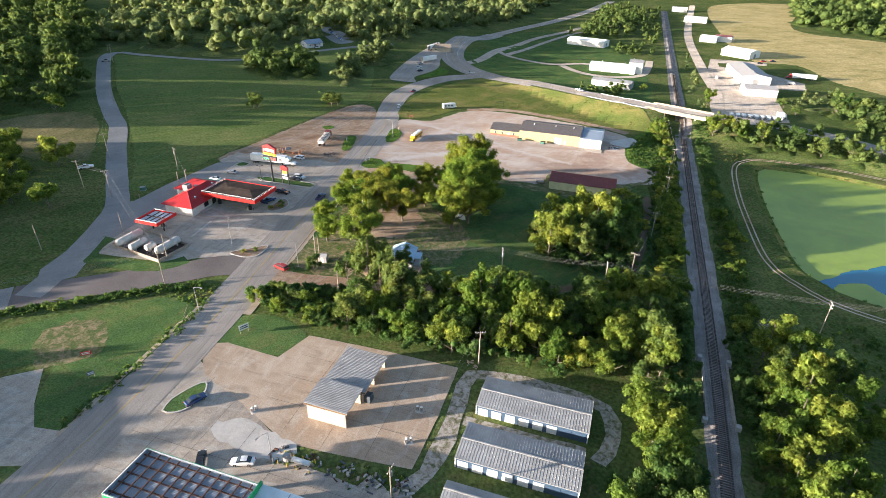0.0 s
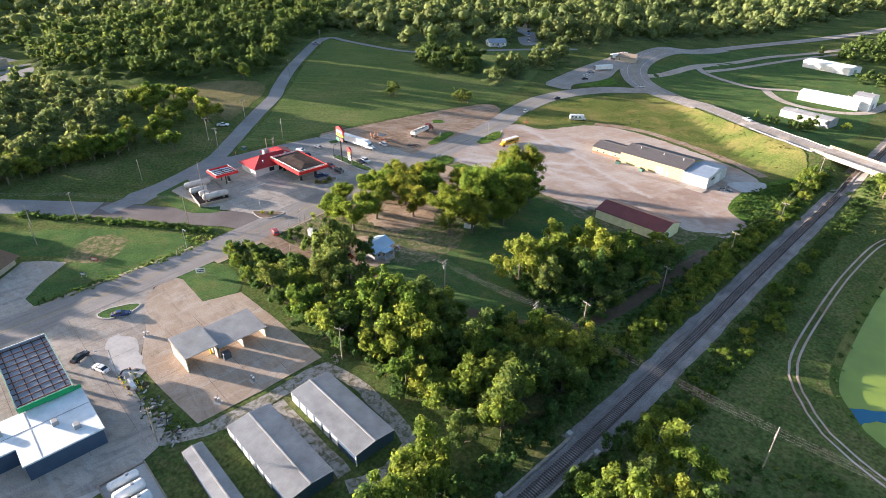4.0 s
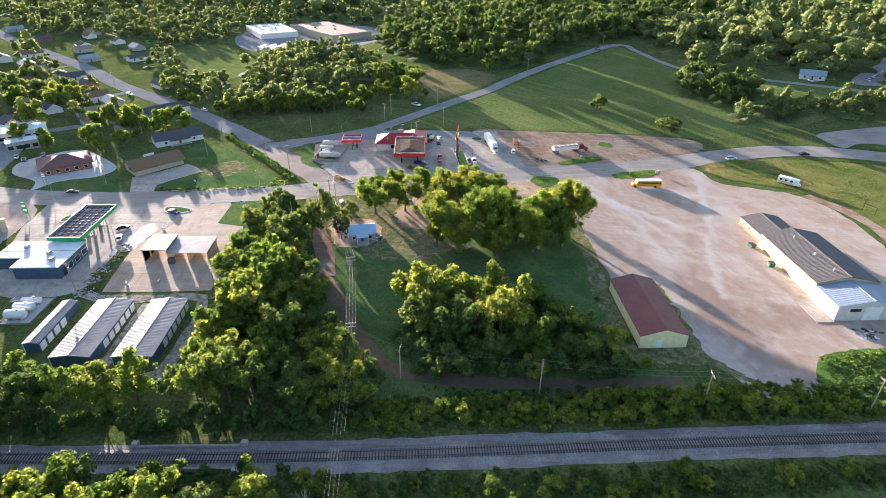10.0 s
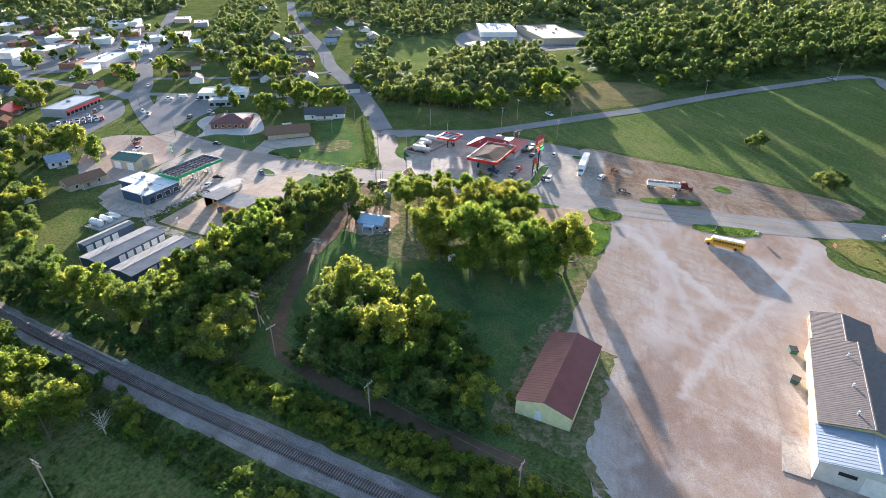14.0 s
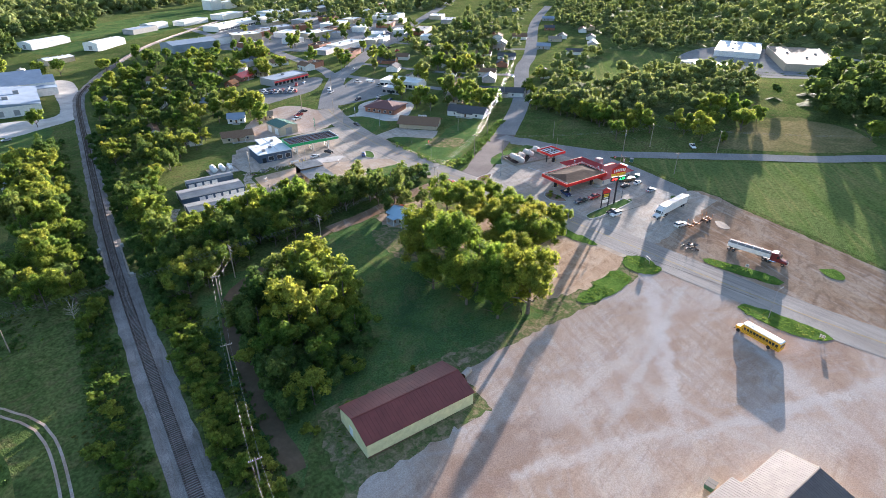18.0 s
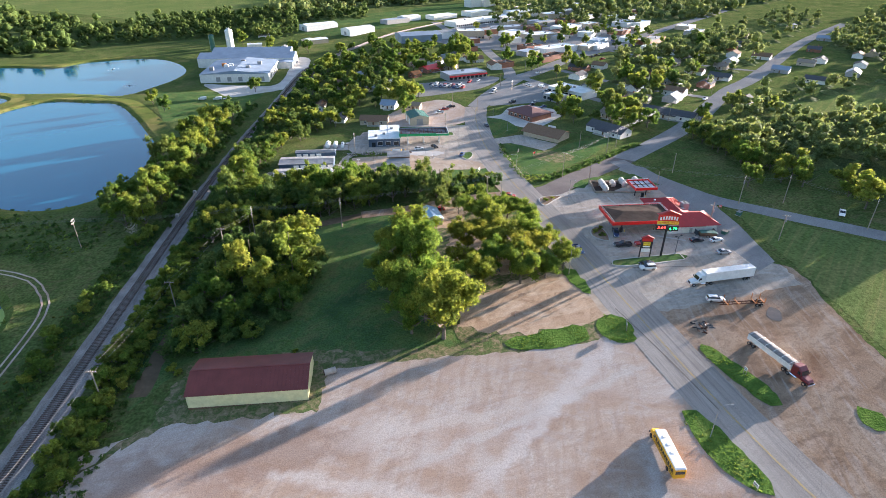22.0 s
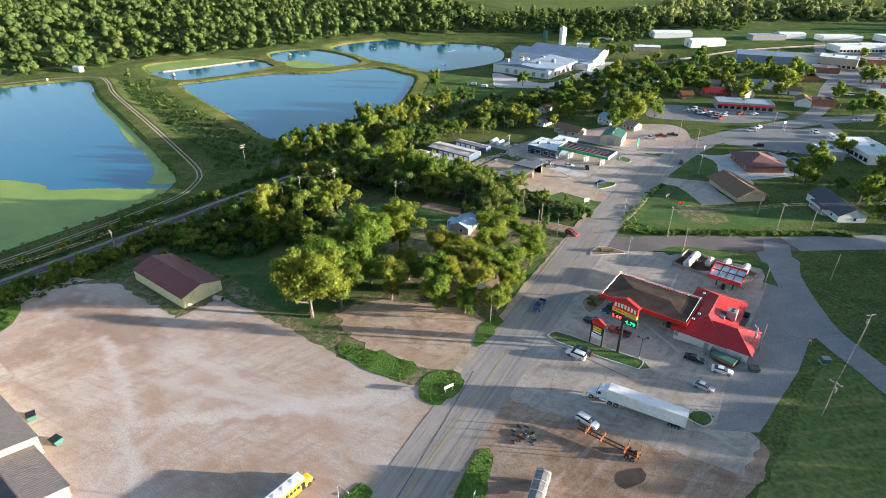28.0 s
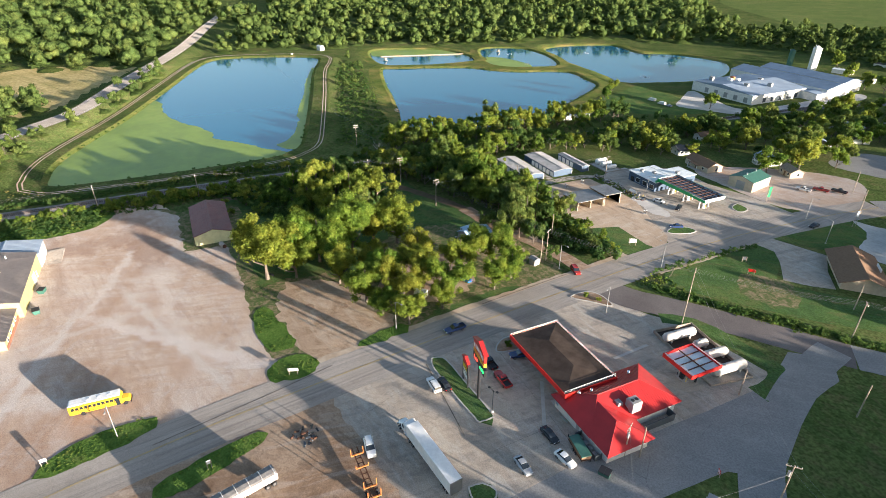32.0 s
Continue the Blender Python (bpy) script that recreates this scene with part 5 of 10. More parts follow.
def trunk_shape(rng, H, base, R, r0):
    s = Shape()
    s.tube((0, 0, -0.4), (0.1, 0, base * 0.8), r0 * 1.25, r0 * 0.85, 7)
    s.tube((0.1, 0, base * 0.8), (0, 0.15, H * 0.75), r0 * 0.85, r0 * 0.25, 5)
    for k in range(4):
        a = 6.28 * k / 4 + rng.uniform(-0.4, 0.4)
        z0 = base * 0.75 + rng.uniform(0, 0.25) * H
        e = (math.cos(a) * R * 0.7, math.sin(a) * R * 0.7, z0 + rng.uniform(0.15, 0.4) * H)
        m = (math.cos(a) * R * 0.3, math.sin(a) * R * 0.3, z0 + rng.uniform(0.06, 0.14) * H)
        s.tube((0, 0, z0), m, r0 * 0.5, r0 * 0.36, 4)
        s.tube(m, e, r0 * 0.36, r0 * 0.1, 3)
    return s


rng = np.random.default_rng(7)
KINDS = {}


def tree_kind(key, name, R, H, base, limbs, lobes, cards, size, leaf, label, category="tree", group="", r0=0.3, variants=3, lobe=(0.13, 0.27), open_=0.5, core=0.78):
    protos = []
    for k in range(variants):
        v, f = crown_cloud(rng, R, H, base, limbs, lobes, cards, size, lobe, open_, core)
        protos.append((fast_mesh("crown", v, f, leaf, True), trunk_shape(rng, H, base, R, r0).data("trunk", BARK)))
    KINDS[key] = (name, protos, label, category, group)


tree_kind("pecan", "pecan_tree", 7.8, 15.5, 2.6, 13, 64, 7600, 0.3, LEAF_PECAN, "tall spreading green pecan tree in the grassy yard", group="trees of the grove", r0=0.4, variants=5, lobe=(0.14, 0.25), open_=0.36, core=0.6)
tree_kind("wood", "tree", 5.7, 12.5, 0.3, 9, 30, 1750, 0.37, LEAF_DARK, "dense dark green tree in the strip of woods", group="trees of the wood strip", r0=0.25, variants=5, core=0.64)
tree_kind("bright", "tree", 5.7, 12.0, 0.3, 9, 30, 1750, 0.37, LEAF, "bright green broad-leaved tree by the railway", group="trees along the railway", r0=0.25, variants=5, core=0.64)
tree_kind("shrub", "bush", 2.5, 3.9, 0.1, 7, 12, 520, 0.27, LEAF, "dense green bush beside the railway", "bush", "bushes", r0=0.08, variants=4, lobe=(0.2, 0.36))
tree_kind("town", "shade_tree", 6.2, 12.5, 1.2, 9, 22, 1080, 0.46, LEAF, "rounded green shade tree among houses", group="town trees", r0=0.3, variants=5, lobe=(0.18, 0.33), core=0.72)
tree_kind("darktown", "shade_tree", 6.0, 13.0, 1.0, 9, 22, 1080, 0.46, LEAF_DARK, "dark green shade tree beside a street", group="town trees", r0=0.3, variants=4, lobe=(0.18, 0.33), core=0.72)


def tree(key, x, y, scale=1.0, tall=1.0, label=""):
    name, protos, lab, cat, group = KINDS[key]
    crown, trunk = protos[rng.integers(len(protos))]
    t = thing(name, x, y, float(rng.uniform(0, 360)), label or lab, cat, group)
    t.scale = (scale, scale, scale * tall)
    part("trunk", trunk, BARK, t)
    part("crown", crown, LEAF, t)
    return t


BRUSH = [crown_cloud(rng, 2.5, 3.9, 0.1, 7, 8, 270, 0.31, (0.24, 0.4)) for k in range(5)]


LOW = [crown_cloud(rng, 1.3, 1.0, 0.05, 5, 8, 90, 0.25, (0.25, 0.45), core=0) for k in range(5)]


def thicket(name, pts, sizes, label, low=False, level=None):
    """A joined belt of bushes that nobody could count."""
    zs = land(pts[:, 0], pts[:, 1]) if level is None else np.full(len(pts), level)
    V, F, k = [], [], 0
    for (x, y), z in zip(pts, zs):
        v, f = (LOW if low else BRUSH)[rng.integers(5)]
        a, s, t = rng.uniform(0, 6.28), rng.uniform(*sizes), rng.uniform(0.7, 1.2)
        c, d = math.cos(a) * s, math.sin(a) * s
        V.append(np.stack([v[:, 0] * c - v[:, 1] * d + x, v[:, 0] * d + v[:, 1] * c + y, v[:, 2] * s * t + z], 1))
        F.append(f + k)
        k += len(v)
    tagged(new(name, fast_mesh(name, np.vstack(V), np.vstack(F), LEAF_BRUSH, True)), label, "undergrowth", kind="stuff")


def scatter(poly, spacing, jitter=0.42):
    P = np.array(poly)
    lo, hi = P.min(0), P.max(0)
    X, Y = np.meshgrid(np.arange(lo[0], hi[0], spacing), np.arange(lo[1], hi[1], spacing * 0.9))
    X = X + (np.arange(X.shape[0]) % 2)[:, None] * spacing / 2
    X, Y = (X + rng.uniform(-jitter, jitter, X.shape) * spacing).ravel(), (Y + rng.uniform(-jitter, jitter, Y.shape) * spacing).ravel()
    ok = inside(X, Y, poly)
    return np.stack([X[ok], Y[ok]], 1)


def clear_of(pts, lines, gap):
    keep = np.ones(len(pts), bool)
    for line in lines:
        q = smooth_line(line, 6.0)[:, :2]
        for k in range(0, len(q), 40):
            d = np.linalg.norm(pts[:, None, :] - q[None, k:k + 40], axis=2).min(1)
            keep &= d > gap
    return pts[keep]


# the grove in the yard
for x, y, s, t in ((-57, 212, 1.08, 1.0), (-53, 204, 0.9, 1.05), (-60, 204, 0.8, 0.95), (-53, 195, 1.0, 1.0), (-46, 199, 0.8, 1.0), (-52, 184, 1.0, 1.05), (-47, 175, 0.9, 0.95), (-51, 168, 0.95, 0.95), (-43, 187, 0.7, 0.9), (-49, 209, 0.7, 0.9), (-58, 190, 0.75, 0.95),
                   (-69, 193, 0.78, 0.95), (-66, 182, 0.7, 0.95), (-69.5, 168, 0.85, 0.95), (-82, 189, 0.85, 0.95), (-85, 179, 0.88, 0.95), (-97, 182, 0.62, 0.95), (-94, 171, 0.6, 0.9), (-87, 166, 0.88, 0.9), (-77, 157, 0.9, 0.95), (-91, 153, 0.65, 0.95), (-79, 172, 0.92, 0.95), (-76, 146, 0.9, 0.95), (-87, 145, 0.75, 0.85), (-75, 181, 0.75, 0.95), (-90, 187, 0.6, 0.9)):
    tree("pecan", x, y, s * (1.28 if x > -62 else 1.12), t)
for x, y, s in ((-64, 136, 0.8), (-70, 138, 0.75), (-57, 136, 0.7), (-82, 127, 0.55)):
    tree("wood", x, y, s, 1.0, "dark cedar-like tree beside the small house" if s > 0.6 else "small young tree by the drive")
# clump beside the red-roofed shed
for x, y, s, t in ((-16, 163, 1.15, 1.05), (-6, 162, 1.05, 1.0), (2, 170, 1.0, 1.0), (-14, 173, 1.2, 1.1), (-3, 176, 1.15, 1.1), (6, 181, 1.0, 0.95), (-16, 184, 1.05, 1.0), (-7, 188, 1.1, 1.05), (3, 191, 1.05, 1.0), (-14, 195, 0.9, 0.85), (-3, 199, 0.9, 0.85), (8, 200, 0.9, 0.85), (4, 210, 0.85, 0.8), (-8, 206, 0.6, 0.6), (-20, 170, 0.85, 0.8), (9, 171, 0.8, 0.8), (11, 190, 0.7, 0.7), (-21, 178, 0.7, 0.7), (10, 212, 0.6, 0.6), (-11, 168, 1.1, 1.0), (-1, 183, 1.2, 1.1)):
    tree("bright" if rng.random() < 0.55 else "wood", x, y, s * 1.18, t * 1.0, "leafy tree in the clump beside the red-roofed shed")
# wood strip between car wash and power line
STRIP = [(-91, 106), (-68, 104.5), (-30, 106), (-16, 108), (4, 109), (13, 100), (14, 82), (22, 70), (23, 120), (22, 150), (14, 154), (-6, 139), (-38, 128), (-60, 117), (-78, 115), (-90, 114)]
for x, y in scatter(STRIP, 5.6):
    road_end = x < -62
    s = rng.uniform(0.42, 0.6) if road_end else rng.uniform(0.75, 1.15)
    if x > 19.5 and 96 < y < 134:
        continue
    if rng.random() < 0.34:
        tree("wood", x, y, s, rng.uniform(0.9, 1.1))
    else:
        tree("bright", x, y, s, rng.uniform(0.85, 1.1), "bright green tree in the strip of woods")
EDGE = np.vstack([scatter([(-92, 107), (-68, 103.5), (-30, 104.5), (-14, 106.5), (4, 107.5), (4, 112), (-30, 110), (-68, 110), (-90, 115)], 3.0), scatter([(-90, 114), (-76, 119), (-60, 121), (-60, 117), (-88, 111)], 3.2), scatter([(8, 82), (14, 82), (22, 68), (22, 60), (14, 74)], 3.2)])
thicket("undergrowth", EDGE, (0.7, 1.3), "leafy undergrowth at the edge of the woods")
thicket("clump_brush", scatter([(-21, 161), (-6, 155), (10, 162), (13, 190), (12, 212), (-2, 212), (-17, 200), (-23, 176)], 4.0), (0.9, 1.5), "dense undergrowth in the clump beside the shed")
thicket("trackside_weeds", np.vstack([scatter([(36.8, 138), (45, 140), (46, 200), (43, 262), (44, 330), (37, 330)], 1.75), scatter([(15, 155), (25.8, 155), (25.6, 330), (16, 330), (14, 262)], 2.4)]), (0.5, 1.3), "rank weeds beside the railway", True)
thicket("corner_brush", scatter([(6, 262), (4, 280), (8, 300), (16, 318), (25, 318), (25, 262), (20, 257)], 1.9), (0.45, 1.0), "dense tall weeds at the end of the lot", True)
thicket("lagoon_brush", scatter([(90, 148), (180, 128), (290, 94), (275, 78), (200, 95), (125, 113), (85, 120), (60, 128), (54, 150), (70, 156)], 4.2), (0.6, 1.6), "rough scrub between the lagoons", True)
for line, out, level in ((pa, oa, WATER_Z), (pb, ob_, LOWER_Z)):
    edge = np.vstack([line[::2] + out[::2] * d for d in (0.6, 1.8)])
    thicket("bank_weeds", edge + rng.uniform(-0.8, 0.8, edge.shape), (0.4, 1.0), "weeds along the lagoon edge", True, level + 0.2)
thicket("trackside_brush", np.vstack([scatter([(22.6, 100), (26.2, 102), (26.4, 126), (23.4, 128)], 2.0), scatter([(37.0, 102), (39.5, 102), (39.5, 128), (37.4, 127)], 2.0), scatter([(20.5, -40), (25.4, -40), (25.4, 152), (20.5, 152)], 3.4), scatter([(36.6, -40), (41, -40), (41, 138), (36.8, 138)], 3.6)]), (0.6, 1.3), "dense green brush crowding the railway")
for x, y, s, t in ((-46, 123, 1.15, 1.1), (-51, 119, 1.15, 1.1), (-57, 121, 1.15, 1.1), (-64, 128, 1.2, 1.3), (-58, 126, 0.95, 1.35), (-70, 126, 0.9, 1.1), (-28, 120, 1.25, 1.25), (-20, 122, 1.2, 1.2), (-12, 118, 1.2, 1.2)):
    tree("wood" if x < -40 else "bright", x, y, s, t, "tall tree standing over the strip of woods")
# east bank of the railway
for x, y in scatter([(40, 60), (40, 132), (50, 136), (62, 124), (60, 112), (56, 80), (60, 40), (64, 4), (44, -14), (42, 20)], 7.0):
    if math.hypot(x - 58, y - 14) < 12:
        continue
    tree("bright" if rng.random() < 0.82 else "wood", x, y, rng.uniform(0.8, 1.2), rng.uniform(0.9, 1.15))
# west bank of the railway, southwards
for x, y in scatter([(22, 70), (14, 78), (8, 62), (-2, 46), (-10, 36), (-8, 8), (-4, -20), (0, -50), (14, -60), (19, -20), (21, 30)], 7.6):
    tree("wood" if rng.random() < 0.5 else "bright", x, y, rng.uniform(0.7, 1.0), rng.uniform(0.85, 1.05), "green tree on the west bank of the railway")
# bushes along the track
for x, y in np.vstack([scatter([(18, 150), (25.5, 150), (25.5, 262), (18, 262)], 3.0), scatter([(38.5, 136), (43, 136), (46, 200), (39, 260)], 6.0), scatter([(20, 262), (25, 262), (24, 330), (14, 320)], 5.0)]):
    tree("shrub", x, y, rng.uniform(0.65, 1.35), rng.uniform(0.7, 1.1))
for x, y, s in ((-105, 131, 0.5), (-108, 129, 0.45), (-115, 160, 0.55), (-116, 163, 0.55), (-117, 158, 0.5), (8, 218, 0.9), (-1, 216, 0.7), (-20, 213, 0.4)):
    tree("shrub", x, y, s, 0.8, "round clipped shrub in a planter" if x < -100 else "green bush beside the shed")
# ditch bushes on the corner
DITCH = [(-119 - 0.8 * k + 0.6 * o, 106 - 0.6 * k - 0.8 * o) for k in np.arange(-10, 66, 1.6) for o in rng.uniform(1.2, 4.6, 4)] + [(-100.6 + rng.uniform(-1.8, 0.4), y) for y in np.arange(56, 103, 1.5)]
thicket("ditch_brush", np.array(DITCH), (0.6, 1.3), "low weedy brush along the ditch", True)
# single field trees
for x, y, s in ((-191, 259, 0.95), (-193.5, 261.5, 0.9), (-193, 257.5, 0.8), (-160, 285, 1.05), (-164, 288, 1.0), (-157.5, 287.5, 0.85), (-161, 289.5, 0.9)):
    tree("wood", x, y, s, 0.68, "lone round dark tree in the hay field")
for x, y, s in ((-188.6, 129, 1.0), (-209, 133, 1.1), (-204, 127, 0.9), (-216, 157, 1.2), (-242, 161, 1.1), (-247, 158, 1.0), (-261, 158, 0.8), (-220, 166, 0.55), (-199, 109, 1.1), (-203, 100, 1.1), (-222, 138, 0.9), (-232, 150, 1.0), (-246, 140, 1.1), (-255, 138, 1.2), (-254, 150, 1.1), (-262, 146, 1.2), (-188, 34, 1.1), (-276, 16, 1.0), (-213, 121, 1.1), (-218, 146, 0.7), (-228, 143, 0.8), (-272, 206, 1.0)):
    tree("town", x, y, s * 1.0, 0.95, "yellow-green tree at the edge of the woods")
# Extra trees filling the woods edge, added to shade the store's drive.
for k in range(26):
    tree("town" if k % 3 else "darktown", -203 - 7 * (k % 2) + rng.uniform(-1.5, 1.5), 52 + 2.6 * k, rng.uniform(0.75, 0.95), 1.0, "leafy tree added west of the lane to shade the drive")
for x, y, s in ((47.5, 386, 1.0), (18, 312, 0.9), (45, 313, 1.1), (51, 316, 1.0), (58, 312, 0.9), (68, 313, 1.0), (82, 311, 1.1), (94, 306, 0.9), (106, 305, 0.9), (117, 303, 0.9), (120, 392, 1.2), (128, 390, 1.1), (93, 400, 0.7), (97, 383, 0.6), (9, 408, 0.5)):
    tree("bright" if x < 80 else "wood", x, y, s, 1.0, "leafy tree beside the highway bank")
dead = thing("dead_tree", 45, 142, 20, "bare bleached dead tree beside the railway", "tree")
s = trunk_shape(rng, 7.0, 1.5, 2.6, 0.16)
for k in range(26):
    a, z = rng.uniform(0, 6.28), rng.uniform(2, 5)
    s.tube((0.4 * math.cos(a), 0.4 * math.sin(a), z), (2.2 * math.cos(a), 2.2 * math.sin(a), z + rng.uniform(0.6, 2.4)), 0.05, 0.015, 4)
part("trunk", s, DEADWOOD, dead)

# distant woods, joined
rng = np.random.default_rng(21)
FAR = []
for k in range(5):
    FAR.append(crown_cloud(rng, 6.0, 12.5, 0.4, 7, 7, 140, 0.7, (0.3, 0.46), 0.35, 0.74))
FARTHER = []
for k in range(5):
    FARTHER.append(crown_cloud(rng, 7.6, 14.0, 0.4, 4, 4, 62, 1.05, (0.42, 0.6), 0.3, 0.8))


# shrubs under each tree close the canopy towards the ground
for stock, wide in ((FAR, 6.6), (FARTHER, 8.4)):
    for k, (v, f) in enumerate(stock):
        rim = [(wide * rng.uniform(0.7, 1.15) * math.cos(a), wide * rng.uniform(0.7, 1.15) * math.sin(a), -0.3) for a in np.arange(7) * 2 * math.pi / 7]
        n = len(v)
        stock[k] = (np.vstack([v, [(0, 0, 2.2)], rim]), np.vstack([f, [(n, n + 1 + i, n + 1 + (i + 1) % 7) for i in range(7)]]))


# open ground that stays free of trees
# First outline: a gap added in the woods to let sun onto the hayfield.
TREE_GAPS = [[(-273, 181), (-265, 167), (-384, 100), (-392, 113)], [(-275, 725), (-236, 768), (-220, 870), (-262, 910), (-290, 800)], [(-409, -48), (-423, -12), (-349, 33), (-298, 36), (-268, 10), (-300, -6)], [(-384, 18), (-378, 108), (-430, 128), (-510, 122), (-545, 60), (-505, -18), (-440, -12)], [(-208, 166), (-243, 163), (-278, 164), (-282, 190), (-266, 204), (-252, 216), (-230, 196)],
           [(-490, 350), (-525, 355), (-525, 385), (-495, 385)], [(-222, 426), (-240, 430), (-284, 484), (-272, 496), (-222, 450)], [(-254, 396), (-232, 402), (-230, 414), (-252, 416)], [(-560, 250), (-600, 240), (-610, 290), (-570, 300)]]


def woods(poly, spacing, label, gap_lines=(), gap=9.0, far=False, scale=1.0, thin=0.0, mat=None):
    pts = scatter(poly, spacing * (1.12 if far else 1.0))
    pts = pts[rng.random(len(pts)) > thin]
    for hole in TREE_GAPS:
        pts = pts[~inside(pts[:, 0], pts[:, 1], hole)]
    if gap_lines and len(pts):
        pts = clear_of(pts, gap_lines, gap)
    if not len(pts):
        return
    zs = land(pts[:, 0], pts[:, 1])
    V, F, k = [], [], 0
    for (x, y), z in zip(pts, zs):
        v, f = (FARTHER if far else FAR)[rng.integers(5)]
        a, s, t = rng.uniform(0, 6.28), scale * rng.uniform(0.6, 1.45) * (1.22 if far else 1.0), rng.uniform(0.8, 1.2)
        c, d = math.cos(a) * s, math.sin(a) * s
        V.append(np.stack([v[:, 0] * c - v[:, 1] * d + x, v[:, 0] * d + v[:, 1] * c + y, v[:, 2] * s * t + z], 1))
        F.append(f + k)
        k += len(v)
    ob = new("woodland", fast_mesh("woodland", np.vstack(V), np.vstack(F), mat or LEAF_FAR, True))
    tagged(ob, label, "woods", kind="stuff")


woods([(-200, 54), (-203, 78), (-203, 104), (-236, 118), (-256, 132), (-290, 140), (-341, 112), (-379, 78), (-373, 58), (-313, 40), (-257, 41)], 9.5, "tall dense woods beside the long street", [WEST, DIAGONAL], 10, scale=0.85)
woods([(-300, 140), (-292, 160), (-284, 168), (-290, 190), (-276, 212), (-286, 232), (-330, 276), (-362, 320), (-420, 372), (-560, 490), (-690, 600), (-760, 600), (-640, 330), (-560, 180), (-540, 135), (-480, 135), (-392, 122)], 12.5, "dense woods west of the lane", [WEST], 12, scale=1.25, thin=0.0, mat=LEAF_WOOD)
woods([(-368, 322), (-345, 336), (-330, 336), (-292, 345), (-275, 356), (-264, 376), (-252, 396), (-236, 414), (-212, 440), (-188, 520), (-180, 589), (-162, 655), (-146, 705), (-134, 790), (-128, 895), (-112, 1110), (-60, 1300), (-300, 1320), (-760, 980), (-800, 760), (-560, 540)], 16.0, "dense woods behind the hay field", [WEST, HIGHWAY_W, FIELD_LANE], 11, far=True, thin=0.08)
woods([(-246, 320), (-220, 316), (-200, 332), (-204, 350), (-226, 366), (-240, 346)], 7.5, "clump of trees at the field edge", mat=LEAF_WOOD)
woods([(-170, 330), (-182, 328), (-192, 352), (-196, 388), (-198, 418), (-180, 416), (-178, 388), (-176, 352)], 6.5, "leafy belt at the field corner", scale=0.85)
woods([(-200, 420), (-186, 418), (-182, 470), (-190, 560), (-235, 560), (-226, 480), (-206, 446)], 10.5, "tree belt above the truck parking", [HIGHWAY_W, FIELD_LANE], 12)
woods([(-760, 600), (-640, 330), (-560, 180), (-545, 90), (-620, -60), (-1000, -200), (-1200, 400), (-1000, 800)], 22.0, "distant wooded hills", far=True, scale=1.12)
woods([(-30, 382), (-2, 388), (2, 402), (-20, 402), (-32, 392)], 5.5, "bushes beside the storage shed", scale=0.42, mat=LEAF_WOOD)
woods([(12, 545), (20, 545), (20, 900), (-10, 900), (0, 700), (8, 600)], 9.0, "trees along the railway to the north", scale=0.55, thin=0.35, mat=LEAF_WOOD)
woods([(-72, 640), (-40, 620), (-10, 640), (-4, 720), (-14, 900), (-60, 900), (-50, 720)], 10.5, "trees behind the white halls", [HIGHWAY_W], 14, scale=0.8, thin=0.2, mat=LEAF_WOOD)
woods([(-22, 545), (4, 535), (8, 580), (-8, 600)], 8.5, "trees beside the feed mill", scale=0.5, thin=0.2, mat=LEAF_WOOD)
woods([(40, 345), (50, 400), (44, 560), (40, 560), (38, 420)], 9.0, "trees beside the depot", scale=0.5, thin=0.45)
woods([(96, 402), (122, 396), (136, 446), (116, 432), (98, 416)], 8.5, "young trees beside the depot yard", scale=0.55, thin=0.3)
woods([(44, 326), (48, 306), (90, 300), (130, 292), (170, 266), (230, 245), (290, 226), (292, 236), (231, 256), (170, 276), (120, 306), (90, 320), (60, 326)], 8.0, "trees below the highway bank", [HIGHWAY_E], 8, scale=0.62, mat=LEAF_WOOD)
woods([(118, 408), (150, 380), (220, 330), (240, 310), (200, 300), (140, 330), (120, 345)], 10.9, "trees between highway and depot", [HIGHWAY_E], 11, mat=LEAF_WOOD)
woods([(170, 800), (250, 730), (340, 570), (520, 620), (700, 900), (400, 1200), (235, 1140)], 17.4, "woods beyond the golden field", far=True, mat=LEAF_WOOD)
woods([(330, 350), (316, 262), (358, 232), (420, 205), (620, 110), (1000, 300), (1000, 600), (520, 620), (340, 560)], 16.0, "woods beyond the highway", [HIGHWAY_E], 12, far=True, mat=LEAF_WOOD)
woods([(362, 190), (364, 130), (362, 104), (360, 60), (352, 10), (330, -40), (322, -110), (314, -190), (290, -222), (250, -262), (250, -340), (470, -530), (720, -300), (900, 60), (620, 80), (420, 180)], 15.2, "deep woods east of the lagoons", [HIGHWAY_E], 12, far=True, scale=0.85, mat=LEAF_WOOD)
woods([(250, -280), (187, -306), (163, -312), (142, -319), (98, -311), (70, -304), (54, -330), (44, -428), (-25, -436), (-28, -489), (80, -535), (118, -479), (157, -466), (193, -454), (260, -360)], 12.0, "woods behind the plant", [RAIL], 12, scale=0.95, mat=LEAF_WOOD)
woods([(200, 98), (250, 84), (288, 76), (292, 92), (220, 112), (140, 126), (120, 118)], 10.1, "scrub between the lagoons", scale=0.5, thin=0.45, mat=LEAF_WOOD)
woods([(470, -530), (900, -400), (900, 60), (1200, 300), (1300, -900), (700, -1000), (560, -640)], 24.5, "distant woods to the east", far=True, scale=1.2, mat=LEAF_WOOD)
woods([(62, -390), (-30, -560), (-150, -640), (-200, -700), (60, -800), (110, -480)], 16.0, "trees beyond the railway in town", far=True, thin=0.15)
